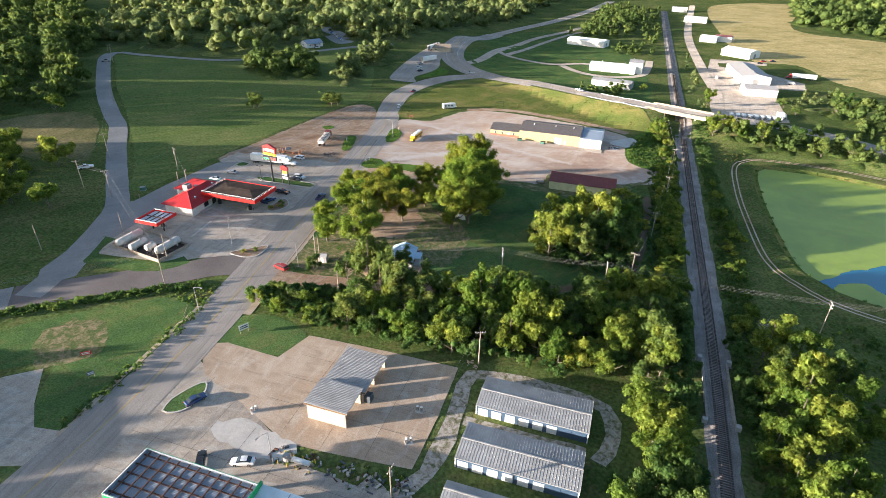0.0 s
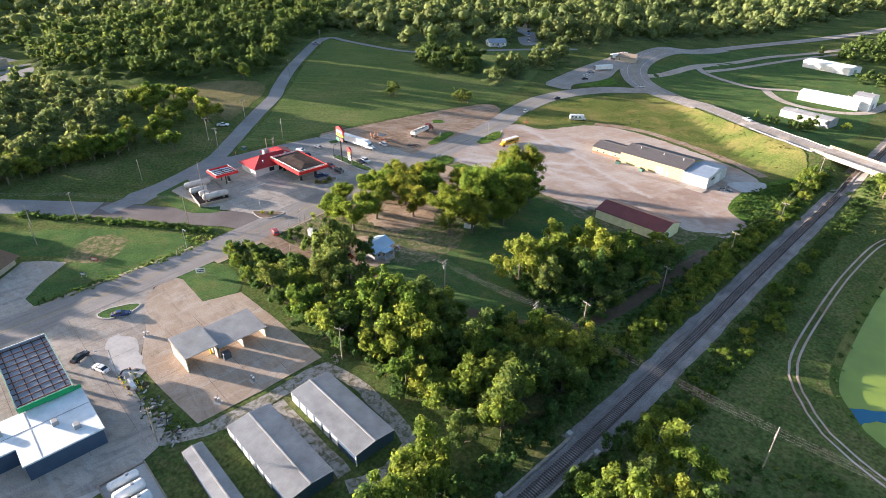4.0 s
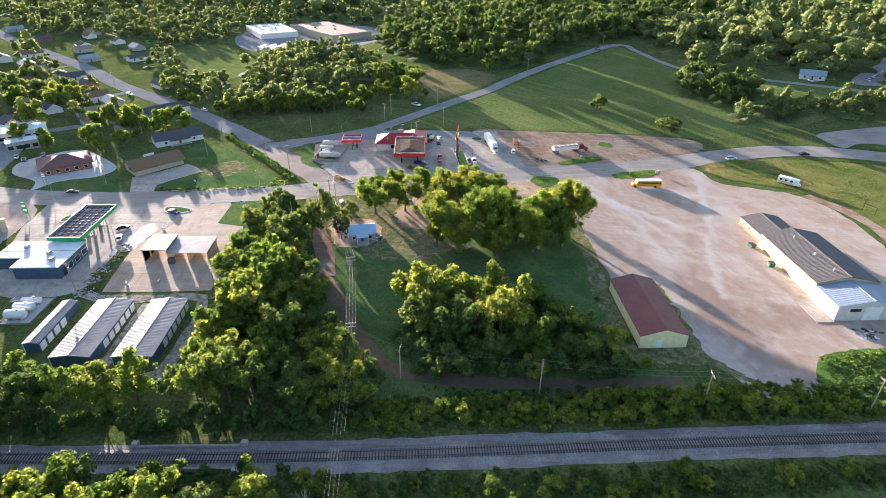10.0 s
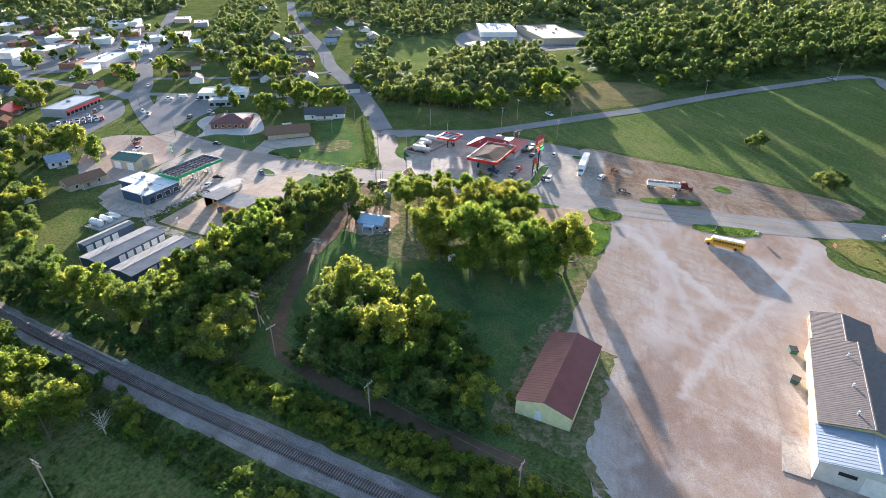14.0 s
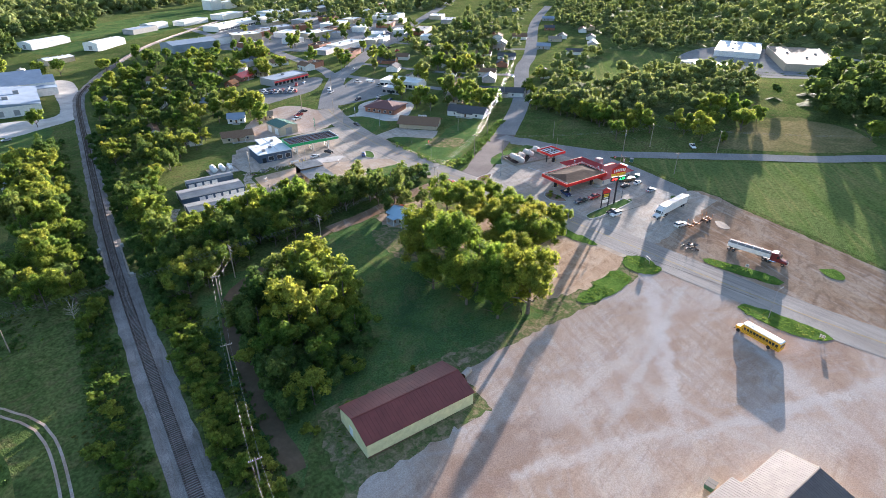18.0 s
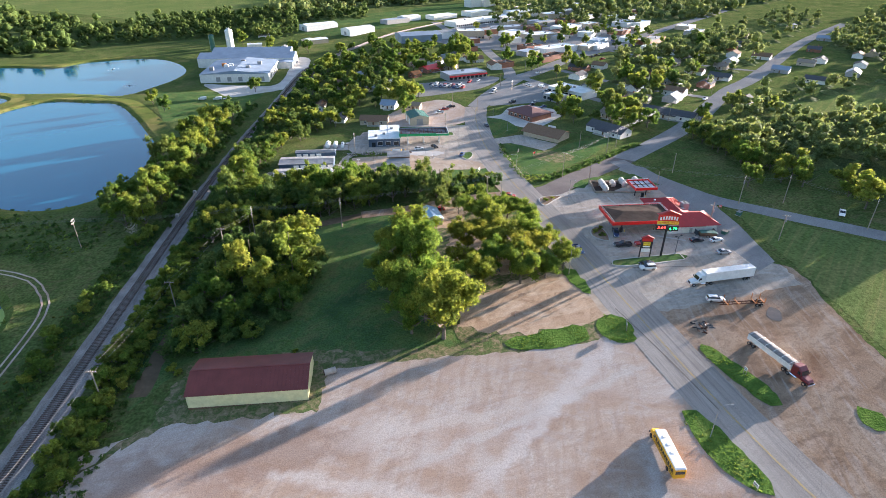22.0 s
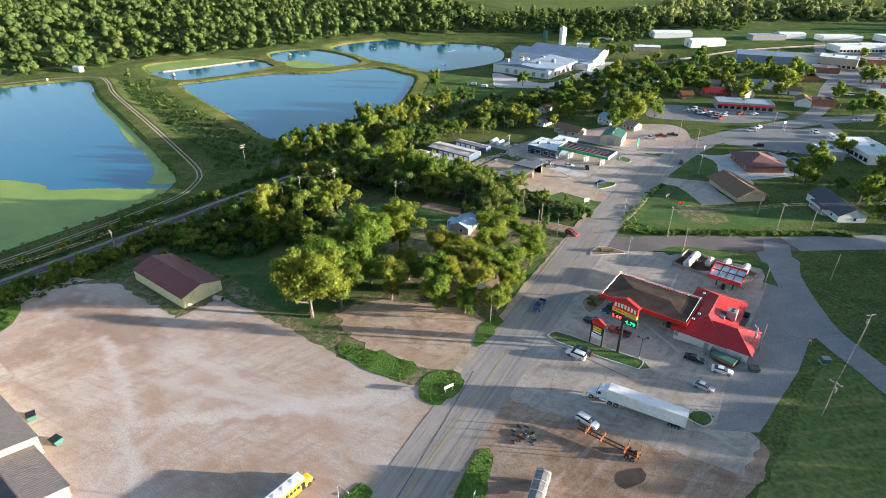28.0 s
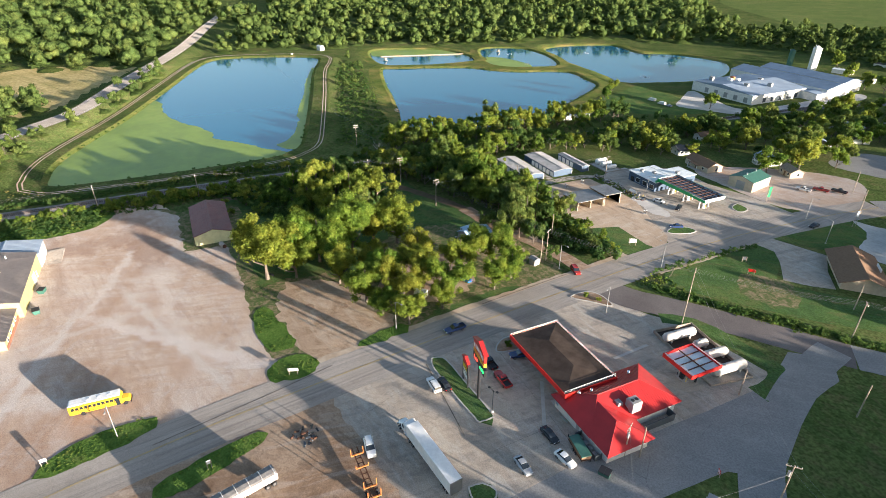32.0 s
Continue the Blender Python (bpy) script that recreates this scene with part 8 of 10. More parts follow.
LABELS = ["white frame house with a dark shingle roof", "tan house with tan shingles", "grey house with a pale metal roof", "white house with a brown roof", "brick house with a dark roof"]
for x, y, a, k in TOWN:
    house(x, y, a + random.choice((0, 90, 180, 270)), random.uniform(11, 15), random.uniform(8, 10), 2.8 + 0.8 * (k == 3), random.uniform(1.8, 2.6), WALLS[k], ROOFS[k], LABELS[k], k < 2, k in (1, 4), far=math.hypot(x + 40, y - 180) > 260)
SHOPS = [(-201, -198, 30, 40, 16, 4.5, 0), (-205, -276, 20, 36, 20, 5.0, 1), (-331, -360, 40, 30, 20, 5, 0), (-310, -240, 45, 40, 14, 4.2, 3), (-222, -258, 45, 16, 12, 5, 2), (-178, -205, 35, 20, 12, 4.5, 4),
         (-177, -147, 35, 14, 10, 4, 4), (-136, -125, 30, 20, 10, 4, 4), (-134, -282, 180, 27, 20, 8.0, 1), (-154, -387, 217, 78, 20, 5.5, 0), (-228, -458, 30, 44, 24, 7.0, 0), (-182, -330, 20, 40, 16, 5, 2), (-250, -330, 40, 36, 18, 5, 0),
         (-270, -390, 40, 40, 16, 5, 4), (-200, -380, 25, 30, 16, 5, 1), (-170, -250, 30, 18, 12, 4.5, 0), (-300, -300, 45, 24, 16, 4.5, 3), (-380, -290, 45, 26, 14, 4.5, 2), (-246, -212, 45, 24, 10, 4, 0), (-350, -420, 40, 40, 20, 5, 0), (-300, -480, 30, 40, 20, 6, 2)]
SW = [WHITEWALL, TANBLOCK, GREYWALL, BRICK, BRICK]
SR = [WHITEROOF, WHITEROOF, BLUEROOF, GALV, TARROOF]
SL = ["white flat-roofed shop in the town centre", "tan flat-roofed block in the town centre", "grey shop with a pale roof", "brick shop with a metal roof", "brick shop with a dark roof"]
for x, y, a, L, W, h, k in SHOPS:
    flat_block(x, y, a, L, W, h, SW[k], SR[k], SL[k], units=2)
for x, y, a, L, W, h, wl, rf, lab in ((-80, -272, 15, 42, 24, 6, BLUEROOF, BLUEROOF, "large pale blue metal warehouse in town"), (-112, -286, 15, 26, 16, 6, WHITE, GALV, "white metal arched warehouse in town"), (28, -372, 35, 40, 18, 5, WHITE, WHITEROOF, "white metal lumber shed by the railway"),
                                  (-18, -330, 40, 34, 16, 6, WHITE, WHITEROOF, "white metal barn beside the railway"), (24, -286, 30, 24, 12, 4, TANBLOCK, WHITEROOF, "low pale shed near the railway"), (-78, -424, 35, 26, 14, 5, WHITE, WHITEROOF, "white metal shed by the railway"),
                                  (-15, 467, -4, 34, 12, 5, WHITE, WHITEROOF, "long white metal building by the railway"), (2, 470, -4, 10, 14, 8, WHITE, GALV, "tall white feed mill block"), (-12, 414, -10, 27, 10, 4, GREYWALL, GALV, "grey metal storage shed by the track"), (-45, 580, -15, 36, 16, 5, WHITE, WHITEROOF, "white hall by the loop road"),
                                  (88, 577, -35, 26, 18, 5.5, WHITE, WHITEROOF, "white metal barn of the depot"), (82, 483, -84, 48, 20, 5.5, WHITEWALL, GREYWALL, "long white depot hall with a grey roof"), (83, 432, 4, 20, 15, 4.6, WHITEWALL, GREYWALL, "low depot dock wing with open dock doors"), (68, 652, -20, 16, 12, 5, WHITE, WHITEROOF, "white shed by the depot road"), (82, 660, -15, 16, 12, 5, WHITE, MAROON, "white shed with a red metal roof"),
                                  (63, 806, -5, 26, 16, 5, WHITE, WHITEROOF, "white barn beside the road"), (48, 914, -5, 20, 12, 5, WHITE, WHITEROOF, "white shed far up the road")):
    warehouse(x, y, a, L, W, h, 0.09 * W, wl, rf, lab, 3)

for x, y, a, L, W, h, k in ((-188, -160, 38, 16, 10, 4, 4), (-170, -176, 38, 18, 12, 4.2, 2), (-232, -206, 48, 18, 12, 4.4, 1), (-226, -290, 40, 22, 14, 5, 4), (-180, -292, 35, 24, 16, 5, 0), (-160, -312, 30, 26, 16, 5, 3), (-262, -286, 45, 26, 14, 5, 0), (-282, -352, 40, 24, 16, 5, 1), (-232, -372, 35, 30, 18, 5.5, 2), (-200, -430, 35, 34, 18, 5, 0), (-262, -440, 35, 30, 18, 6, 1), (-128, -250, 20, 18, 14, 4.5, 3),
                            (-346, -360, 45, 30, 18, 5, 0), (-390, -330, 45, 24, 16, 4.5, 1), (-310, -436, 40, 34, 20, 5, 2), (-120, -440, 37, 40, 16, 5, 0), (-60, -400, 37, 34, 14, 5, 2), (-170, -470, 37, 40, 18, 6, 0), (-268, -140, 48, 20, 9, 3.6, 2), (-290, -200, 48, 18, 10, 4, 0)):
    flat_block(x, y, a, L, W, h, SW[k], SR[k], SL[k], units=k % 2, front=False)
flat_block(-254, -238, 228, 24, 12, 4.5, AQUAROOF, BLUEROOF, "blue metal shop beside the town street", "shop", units=0)

# the plant behind the lagoons
PLANTROOF = paint("dull blue grey plant roof", (0.22, 0.275, 0.345), 0.6, var=0.15, scale=0.15, spec=0.1)
plant = thing("feed_plant", 67, -140, 1, "large plant of joined white halls with blue-grey roofs", "factory")
for x, y, L, W, h in ((0, -3, 50, 54, 6.2), (2, -47, 78, 26, 7.0), (2, -71, 66, 22, 7.6), (-30, -36, 14, 24, 5.0)):
    part("hall_wall", Shape().box(x - L / 2, y - W / 2, -1, x + L / 2, y + W / 2, h), WHITEWALL, plant)
    s = Shape()
    if L >= W:
        s.loft([[(x + e, y - W / 2 - 0.3, h), (x + e, y + W / 2 + 0.3, h), (x + e, y, h + 0.11 * W)] for e in (-L / 2 - 0.3, L / 2 + 0.3)])
    else:
        s.loft([[(x - L / 2 - 0.3, y + e, h), (x, y + e, h + 0.05 * L), (x + L / 2 + 0.3, y + e, h)] for e in (-W / 2 - 0.3, W / 2 + 0.3)])
    part("hall_roof", s, PLANTROOF, plant)
for k in range(5):
    panel(plant, "dock_door", (-20 + 8 * k, 24, 0.8, 1), True, 3, 3.2, GALV)
for k in range(5):
    panel(plant, "dock_door", (-25, -20 + 8 * k, 0.8, -1), False, 3, 3.2, DARKGREY)
for x, y, m in ((6, 2, WHITE), (12, 0, ORANGE), (9, 6, WHITE), (-8, 10, GALV), (-14, -6, GALV), (0, -14, GALV), (18, 14, GALV)):
    part("roof_unit", Shape().box(x - 1.5, y - 1, 6.5, x + 1.5, y + 1, 9.6, 0.1), m, plant)
for x, y, r, h, m in ((102, -262, 3.4, 17, WHITE), (101, -259, 1.1, 19, WHITE), (116, -252, 2.3, 14, GREENROOF)):
    t = thing("silo", x, y, 0, "tall %s storage silo behind the plant" % ("white" if m is WHITE else "green"), "silo", "silos")
    part("shell", Shape().tube((0, 0, -0.5), (0, 0, h), r, r, 20), m, t, smooth=False)
    part("cone", Shape().tube((0, 0, h), (0, 0, h + r * 0.6), r * 1.03, 0.4, 20), m, t)
    part("ladder", Shape().box(r, -0.3, 0, r + 0.25, 0.3, h + 1), STEEL, t)

flat_block(-487, 14, 208, 60, 36, 5.0, WHITEWALL, WHITEROOF, "long white factory hall with a pale flat roof", "factory", units=3, name="factory_hall")
flat_block(-484, 72, 128, 42, 84, 6.0, TANBLOCK, TANSHINGLE, "brown factory hall with a wide tan roof", "factory", front=False, units=3, name="factory_hall")

# town trees
for k, (x, y, s) in enumerate(((-175, 4, 1.1), (-175, 16, 1.1), (-159, -32, 0.9), (-170, -85, 0.8), (-157, -109, 0.9), (-166, -125, 1.0), (-194, -104, 0.9), (-215, -66, 1.0), (-222, -58, 1.0), (-230, -70, 0.9), (-233, -55, 1.1), (-241, -63, 1.0), (-244, -54, 0.9), (-230, -108, 0.8), (-242, -129, 0.8), (-296, -146, 1.1), (-310, -210, 1.0), (-237, -281, 0.9), (-227, -262, 1.0), (-246, -289, 0.8),
                         (-200, -240, 0.7), (-161, -222, 0.9), (-103, -174, 1.1), (-112, -166, 1.1), (-96, -114, 0.8), (-76, -143, 1.0), (-63, -158, 1.1), (-47, -177, 0.9), (-14, -172, 1.0), (4, -144, 1.0), (-42, -47, 0.9), (-53, -38, 1.0), (-55, -57, 0.9), (-77, -180, 0.9), (-284, -382, 0.8), (-318, -393, 0.9), (-340, -395, 0.9), (-360, -426, 0.8), (-378, -407, 0.9), (-190, 9, 0.9), (-181, 29, 1.0), (-199, -12, 0.5), (-162, 23, 0.6),
                         (-222, 30, 0.8), (-226, 22, 0.9), (-252, 8, 1.0), (-262, 0, 0.9), (-258, -96, 1.0), (-268, -110, 0.9), (-250, -84, 1.0), (-276, -88, 1.0), (-290, -104, 0.9), (-306, -140, 0.8), (-322, -168, 0.9), (-336, -180, 1.0), (-350, -228, 0.9), (-362, -250, 0.8), (-206, -136, 0.7), (-262, -190, 0.7), (-286, -226, 0.8), (-180, -262, 0.7), (-212, -312, 0.8), (-148, -330, 0.8), (-92, -224, 0.9), (-110, -236, 0.8), (-66, -218, 0.9), (-40, -214, 0.9), (-290, -320, 0.8), (-320, -300, 0.7))):
    tree("town" if k % 3 else "darktown", x, y, s, rng.uniform(0.9, 1.15))
for x, y in clear_of(scatter([(18, -60), (-2, -60), (-12, 20), (-30, 24), (-40, -5), (-70, -30), (-58, -70), (-64, -150), (-20, -190), (12, -170)], 11), [[(-38, 13), (-47, -18)], RAIL], 8):
    tree("town" if rng.random() < 0.5 else "darktown", x, y, rng.uniform(0.65, 1.0), rng.uniform(0.8, 1.1))
for x, y in clear_of(scatter([(-70, -100), (-120, -110), (-130, -200), (-60, -250), (0, -240), (-20, -190)], 17), [[(-140, -115), (-137, -250)]], 9):
    tree("town", x, y, rng.uniform(0.6, 1.0), rng.uniform(0.8, 1.1))
for x, y in clear_of(scatter([(-150, -200), (-330, -200), (-360, -300), (-180, -330), (-110, -330)], 34), [SOUTH, [(-140, -115), (-138, -250), (-108, -406)]], 9):
    tree("darktown", x, y, rng.uniform(0.6, 0.95), rng.uniform(0.8, 1.1))
for x, y, s in ((-150, 22, 0.9), (-145, 14, 0.8), (-170, 28, 1.1), (-178, 40, 0.9), (-150, -12, 0.9), (-56, -6, 1.1), (-176, -2, 1.0), (-186, 12, 1.1)):
    tree("town", x, y, s, 1.1)

MORE = [(-190, -12, 46, 3), (-176, 12, 124, 1), (-214, -48, 46, 0), (-248, -62, 46, 2), (-252, -92, 136, 4), (-282, -96, 46, 3), (-312, -112, 46, 1), (-300, -178, 46, 0), (-340, -190, 46, 2), (-370, -150, 46, 3), (-258, -148, 46, 1), (-214, -118, 46, 3), (-186, -84, 136, 0),
        (-270, -8, 136, 0), (-352, -96, 46, 2), (-390, -120, 46, 1), (-430, -110, 46, 0), (-460, -150, 46, 3), (-96, -120, 150, 1), (-86, -140, 150, 0), (-118, -148, 10, 3), (-52, -120, 150, 4), (-16, -80, 150, 3), (8, -120, 120, 0), (-40, -60, 150, 2), (-150, 452, 20, 1)]
for x, y, a, k in MORE:
    house(x, y, a + random.choice((0, 90, 180, 270)), random.uniform(10, 15), random.uniform(8, 10), 2.8, random.uniform(1.8, 2.6), WALLS[k], ROOFS[k], LABELS[k], k == 1, k in (1, 4), far=math.hypot(x + 40, y - 180) > 260)
woods([(-230, -130), (-330, -230), (-440, -260), (-360, -190), (-280, -105)], 13.0, "garden trees along the far town streets", [DIAGONAL, SOUTH], 9, thin=0.25)
woods([(-180, -330), (-330, -330), (-400, -400), (-330, -520), (-180, -500)], 20.0, "trees behind the town centre", [SOUTH], 9, thin=0.3)
sheet("motel_lot", [(-224, 428), (-238, 432), (-282, 484), (-272, 493), (-226, 448)], GREYROAD, 0.06, "small parking lot in the woods", "parking lot", cell=10)
house(-286, 494, 130, 24, 10, 2.8, 2.0, TANBLOCK, BROWNROOF, "long brown-roofed house in the woods")
house(-243, 409, 60, 14, 10, 2.8, 2.2, WHITEWALL, BLUEROOF, "white house with a pale roof in a clearing")
house(-208, 14, 135, 34, 9, 3.0, 2.2, WHITEWALL, SHINGLE, "long white house with a grey roof beside the street")
for x, y, a, L, W, h, k in ((-296, -700, 30, 50, 24, 7, 0), (-400, -780, 30, 60, 26, 7, 2), (-205, -585, 30, 30, 16, 9, 0), (-180, -575, 30, 20, 16, 12, 0), (-330, -560, 40, 36, 18, 5, 1), (-400, -480, 45, 30, 16, 5, 3), (-120, -200, 30, 16, 10, 4, 4), (-100, -160, 30, 14, 10, 4, 2), (-240, -300, 40, 20, 14, 5, 3), (-210, -330, 25, 20, 14, 5, 4), (-330, -320, 45, 20, 12, 4.5, 1), (-290, -250, 45, 18, 12, 4.2, 0)):
    flat_block(x, y, a, L, W, h, SW[k], SR[k], SL[k], units=1, front=h < 6)
for x, y, s in ((-153, 6, 1.0), (-175, 11, 1.1), (-113, -164, 1.1), (-157, -218, 1.0), (-163, -132, 0.9), (-95, -121, 1.0), (-55, -28, 0.9), (-213, -43, 1.1), (-224, -39, 1.0), (-242, -312, 1.0), (-214, -66, 1.1), (-193, -114, 0.9), (-114, -206, 1.2), (-95, -109, 1.0), (-146, -147, 0.9), (-188, -121, 1.0), (-181, -37, 1.1), (-212, -41, 1.2), (-276, -211, 1.0), (-249, -104, 1.1), (-338, -196, 1.1), (-203, -167, 0.8), (-166, -235, 0.9), (-70, -191, 1.1), (62, -247, 1.1), (38, -229, 1.0), (25, -230, 1.1), (95, -283, 1.1), (-15, -180, 1.1), (-40, -231, 1.0), (-52, -146, 1.1), (-67, -116, 1.0), (-110, -172, 1.3), (1, -147, 1.1), (-161, -229, 1.0), (46, -84, 0.9), (-33, -258, 1.0), (92, -36, 0.8), (104, -52, 0.8), (-59, -23, 1.2)):
    tree("town", x, y, s, 1.15, "tall leafy street tree in town")

# small things round the plant
for x, y, a, L, W, h, wl, rf, lab in ((81, -270, 12, 14, 7, 3, WHITEWALL, WHITEROOF, "low white shed behind the plant"), (50, -254, 80, 7, 5, 3, WHITEWALL, GALV, "small white shed behind the plant"), (26, -295, 10, 16, 6, 3, WHITEWALL, WHITEROOF, "long white trailer shed by the railway"),
                                   (80, -323, 12, 14, 7, 3, WHITEWALL, SHINGLE, "small white shed at the edge of the woods"), (58, 14, 84, 17, 6, 3, WHITEWALL, BLUEROOF, "open shed with a pale blue metal roof by the lagoon")):
    warehouse(x, y, a, L, W, h, 0.6, wl, rf, lab, 1)

# ---- vehicles ----
def hull(sections, cut=0.12):
    """A body from sections (x, half width, bottom, top) with rounded corners."""
    rings = []
    for x, w, z0, z1 in sections:
        c = min(cut, w * 0.4, (z1 - z0) * 0.4)
        rings.append([(x, -w + c, z0), (x, w - c, z0), (x, w, z0 + c), (x, w, z1 - c), (x, w - c, z1), (x, -w + c, z1), (x, -w, z1 - c), (x, -w, z0 + c)])
    return Shape().loft(rings)


def wheels(t, xs, track, r=0.33, w=0.24, rim=CHROME, rims=True):
    for x in xs:
        for sg in (-1, 1):
            y = sg * track
            wh = part("wheel", Shape().tube((x, y - w / 2, r), (x, y + w / 2, r), r, r, 16), TYRE, t)
            if rims:
                part("rim", Shape().tube((x, y + sg * (w / 2 - 0.02), r), (x, y + sg * (w / 2 + 0.015), r), r * 0.6, r * 0.55, 12), rim, wh)


def lights(t, x0, x1, w, z):
    for sg in (-1, 1):
        part("headlight", Shape().box(x1 - 0.06, sg * w - 0.2, z - 0.09, x1 + 0.03, sg * w + 0.2, z + 0.09), LAMPGLASS, t)
        part("tail_light", Shape().box(x0 - 0.03, sg * w - 0.14, z - 0.05, x0 + 0.06, sg * w + 0.14, z + 0.2), REDLENS, t)


PROTO = {}


def car(kind, colour, x, y, turn, label, z=0.1):
    """turn: the way that the front points, degrees from +x."""
    far = math.hypot(x + 60, y - 150) > 220
    key = (kind, colour.name, far)
    m = pose(x, y, gz(x, y) + z, 0, 0, turn)
    if key in PROTO:
        return tagged(copy_thing(PROTO[key], m), label)
    name = {"sedan": "car", "suv": "suv", "pickup": "pickup_truck", "van": "van"}[kind]
    t = thing(name, 0, 0, 0, label, "car" if kind != "pickup" else "pickup truck")
    t.matrix_basis = m
    if kind == "sedan":
        part("body", hull([(-2.35, 0.78, 0.35, 0.85), (-2.2, 0.86, 0.25, 0.98), (-0.9, 0.9, 0.22, 1.0), (0.8, 0.9, 0.22, 0.98), (1.9, 0.86, 0.25, 0.88), (2.35, 0.74, 0.34, 0.72)]), colour, t)
        part("glass", hull([(-1.75, 0.74, 0.95, 1.0), (-1.05, 0.68, 0.95, 1.4), (0.2, 0.68, 0.95, 1.42), (1.1, 0.76, 0.93, 1.0)]), GLASS, t)
        part("roof", hull([(-1.0, 0.62, 1.38, 1.45), (-0.4, 0.66, 1.38, 1.48), (0.25, 0.63, 1.38, 1.46)], 0.03), colour, t)
        wheels(t, (-1.4, 1.4), 0.8, rims=not far)
        lights(t, -2.33, 2.28, 0.58, 0.68)
    elif kind == "suv":
        part("body", hull([(-2.45, 0.85, 0.4, 1.05), (-2.35, 0.93, 0.3, 1.15), (0.9, 0.95, 0.28, 1.15), (2.1, 0.92, 0.3, 1.05), (2.45, 0.82, 0.4, 0.9)]), colour, t)
        part("glass", hull([(-2.35, 0.84, 1.1, 1.2), (-2.1, 0.8, 1.1, 1.68), (0.3, 0.8, 1.1, 1.7), (1.15, 0.86, 1.08, 1.18)]), GLASS, t)
        part("roof", hull([(-2.15, 0.74, 1.66, 1.74), (-0.6, 0.78, 1.66, 1.8), (0.35, 0.75, 1.66, 1.75)], 0.04), colour, t)
        for sg in (-1, 1):
            part("roof_rail", Shape().tube((-1.9, sg * 0.66, 1.86), (0.1, sg * 0.66, 1.86), 0.03, 0.03, 6), BLACK, t)
        wheels(t, (-1.45, 1.45), 0.84, 0.37, 0.26, rims=not far)
        lights(t, -2.43, 2.4, 0.62, 0.85)
    elif kind == "van":
        part("body", hull([(-2.7, 0.9, 0.4, 1.9), (-2.6, 0.97, 0.35, 2.05), (1.2, 0.97, 0.35, 2.0), (2.0, 0.95, 0.35, 1.2), (2.6, 0.85, 0.4, 0.95)]), colour, t)
        part("glass", hull([(1.2, 0.9, 1.15, 1.9), (1.32, 0.9, 1.15, 1.86), (2.02, 0.88, 1.1, 1.22)]), GLASS, t)
        wheels(t, (-1.7, 1.7), 0.86, 0.36, 0.26, rims=not far)
        lights(t, -2.68, 2.55, 0.66, 0.8)
    else:
        part("body", hull([(-2.9, 0.88, 0.5, 0.72), (-2.8, 0.95, 0.45, 0.75), (-0.85, 0.95, 0.42, 0.76), (-0.8, 0.95, 0.4, 1.16), (1.0, 0.95, 0.4, 1.18), (2.5, 0.93, 0.42, 1.1), (2.85, 0.84, 0.5, 0.98)]), colour, t)
        bed = part("bed", Shape().box(-2.85, -0.95, 0.7, -0.85, -0.82, 1.12).box(-2.85, 0.82, 0.7, -0.85, 0.95, 1.12).box(-2.9, -0.95, 0.7, -2.8, 0.95, 1.12), colour, t)
        part("bed_liner", Shape().box(-2.79, -0.81, 0.74, -0.86, 0.81, 0.8), BLACK, bed)
        part("glass", hull([(-0.78, 0.82, 1.12, 1.7), (-0.6, 0.8, 1.12, 1.76), (0.4, 0.8, 1.12, 1.76), (1.15, 0.86, 1.1, 1.2)]), GLASS, t)
        part("cab_roof", hull([(-0.66, 0.74, 1.72, 1.8), (-0.1, 0.78, 1.72, 1.86), (0.4, 0.75, 1.72, 1.8)], 0.04), colour, t)
        part("bumper", Shape().box(2.78, -0.9, 0.42, 2.95, 0.9, 0.66, 0.04), CHROME, t)
        wheels(t, (-1.75, 1.75), 0.85, 0.39, 0.27, rims=not far)
        lights(t, -2.9, 2.86, 0.68, 0.88)
    PROTO[key] = t
    return t


CW_, CB, CS, CR, CBLUE, CG = car_paint("white", (0.72, 0.72, 0.7)), car_paint("black", (0.02, 0.021, 0.024)), car_paint("silver", (0.36, 0.37, 0.38)), car_paint("red", (0.32, 0.03, 0.025)), car_paint("dark blue", (0.03, 0.055, 0.14)), car_paint("green", (0.03, 0.12, 0.06))
CSKY = car_paint("bright blue", (0.05, 0.28, 0.62))
car("suv", CW_, -122.1, 186.2, 0, "white suv parked beside the kerb island")
car("sedan", CB, -122.8, 183.9, 0, "black car tucked against the kerb island")
car("pickup", CB, -120.2, 171.0, 0, "dark pickup beside the pump canopy")
car("pickup", CR, -127.0, 171.2, 0, "red pickup with an open bed near the sign")
car("pickup", CBLUE, -121.0, 162.6, 75, "dark blue pickup under the red canopy")
car("sedan", CB, -145.5, 171.0, 183, "black sedan parked in front of the store")
car("sedan", CW_, -151.8, 171.8, 190, "pale silver hatchback parked in front of the store")
car("sedan", CS, -149.8, 180.0, 180, "silver sedan on the forecourt")
car("suv", CW_, -133.4, 205.0, 172, "white suv with open doors on the truck lot")
car("sedan", CBLUE, -80.0, 71.2, 65, "dark blue car beside the oval island")
car("sedan", CB, -68.0, 58.0, 120, "black car on the forecourt of the green station")
car("suv", CR, -92.0, 124.8, 165, "red suv leaving the dirt drive")
car("pickup", CBLUE, -104.8, 172.5, 95, "dark blue pickup on the street", 0.12)
car("sedan", CW_, -60.0, 60.4, 200, "white car beside the green canopy")
car("sedan", CSKY, -82.9, 158.6, 20, "bright blue old car body under the trees")
car("sedan", CR, -63.0, 134.0, 10, "small red car by the cabin drive")
car("pickup", CW_, -58.5, 139.0, 80, "white pickup beside the cabin")
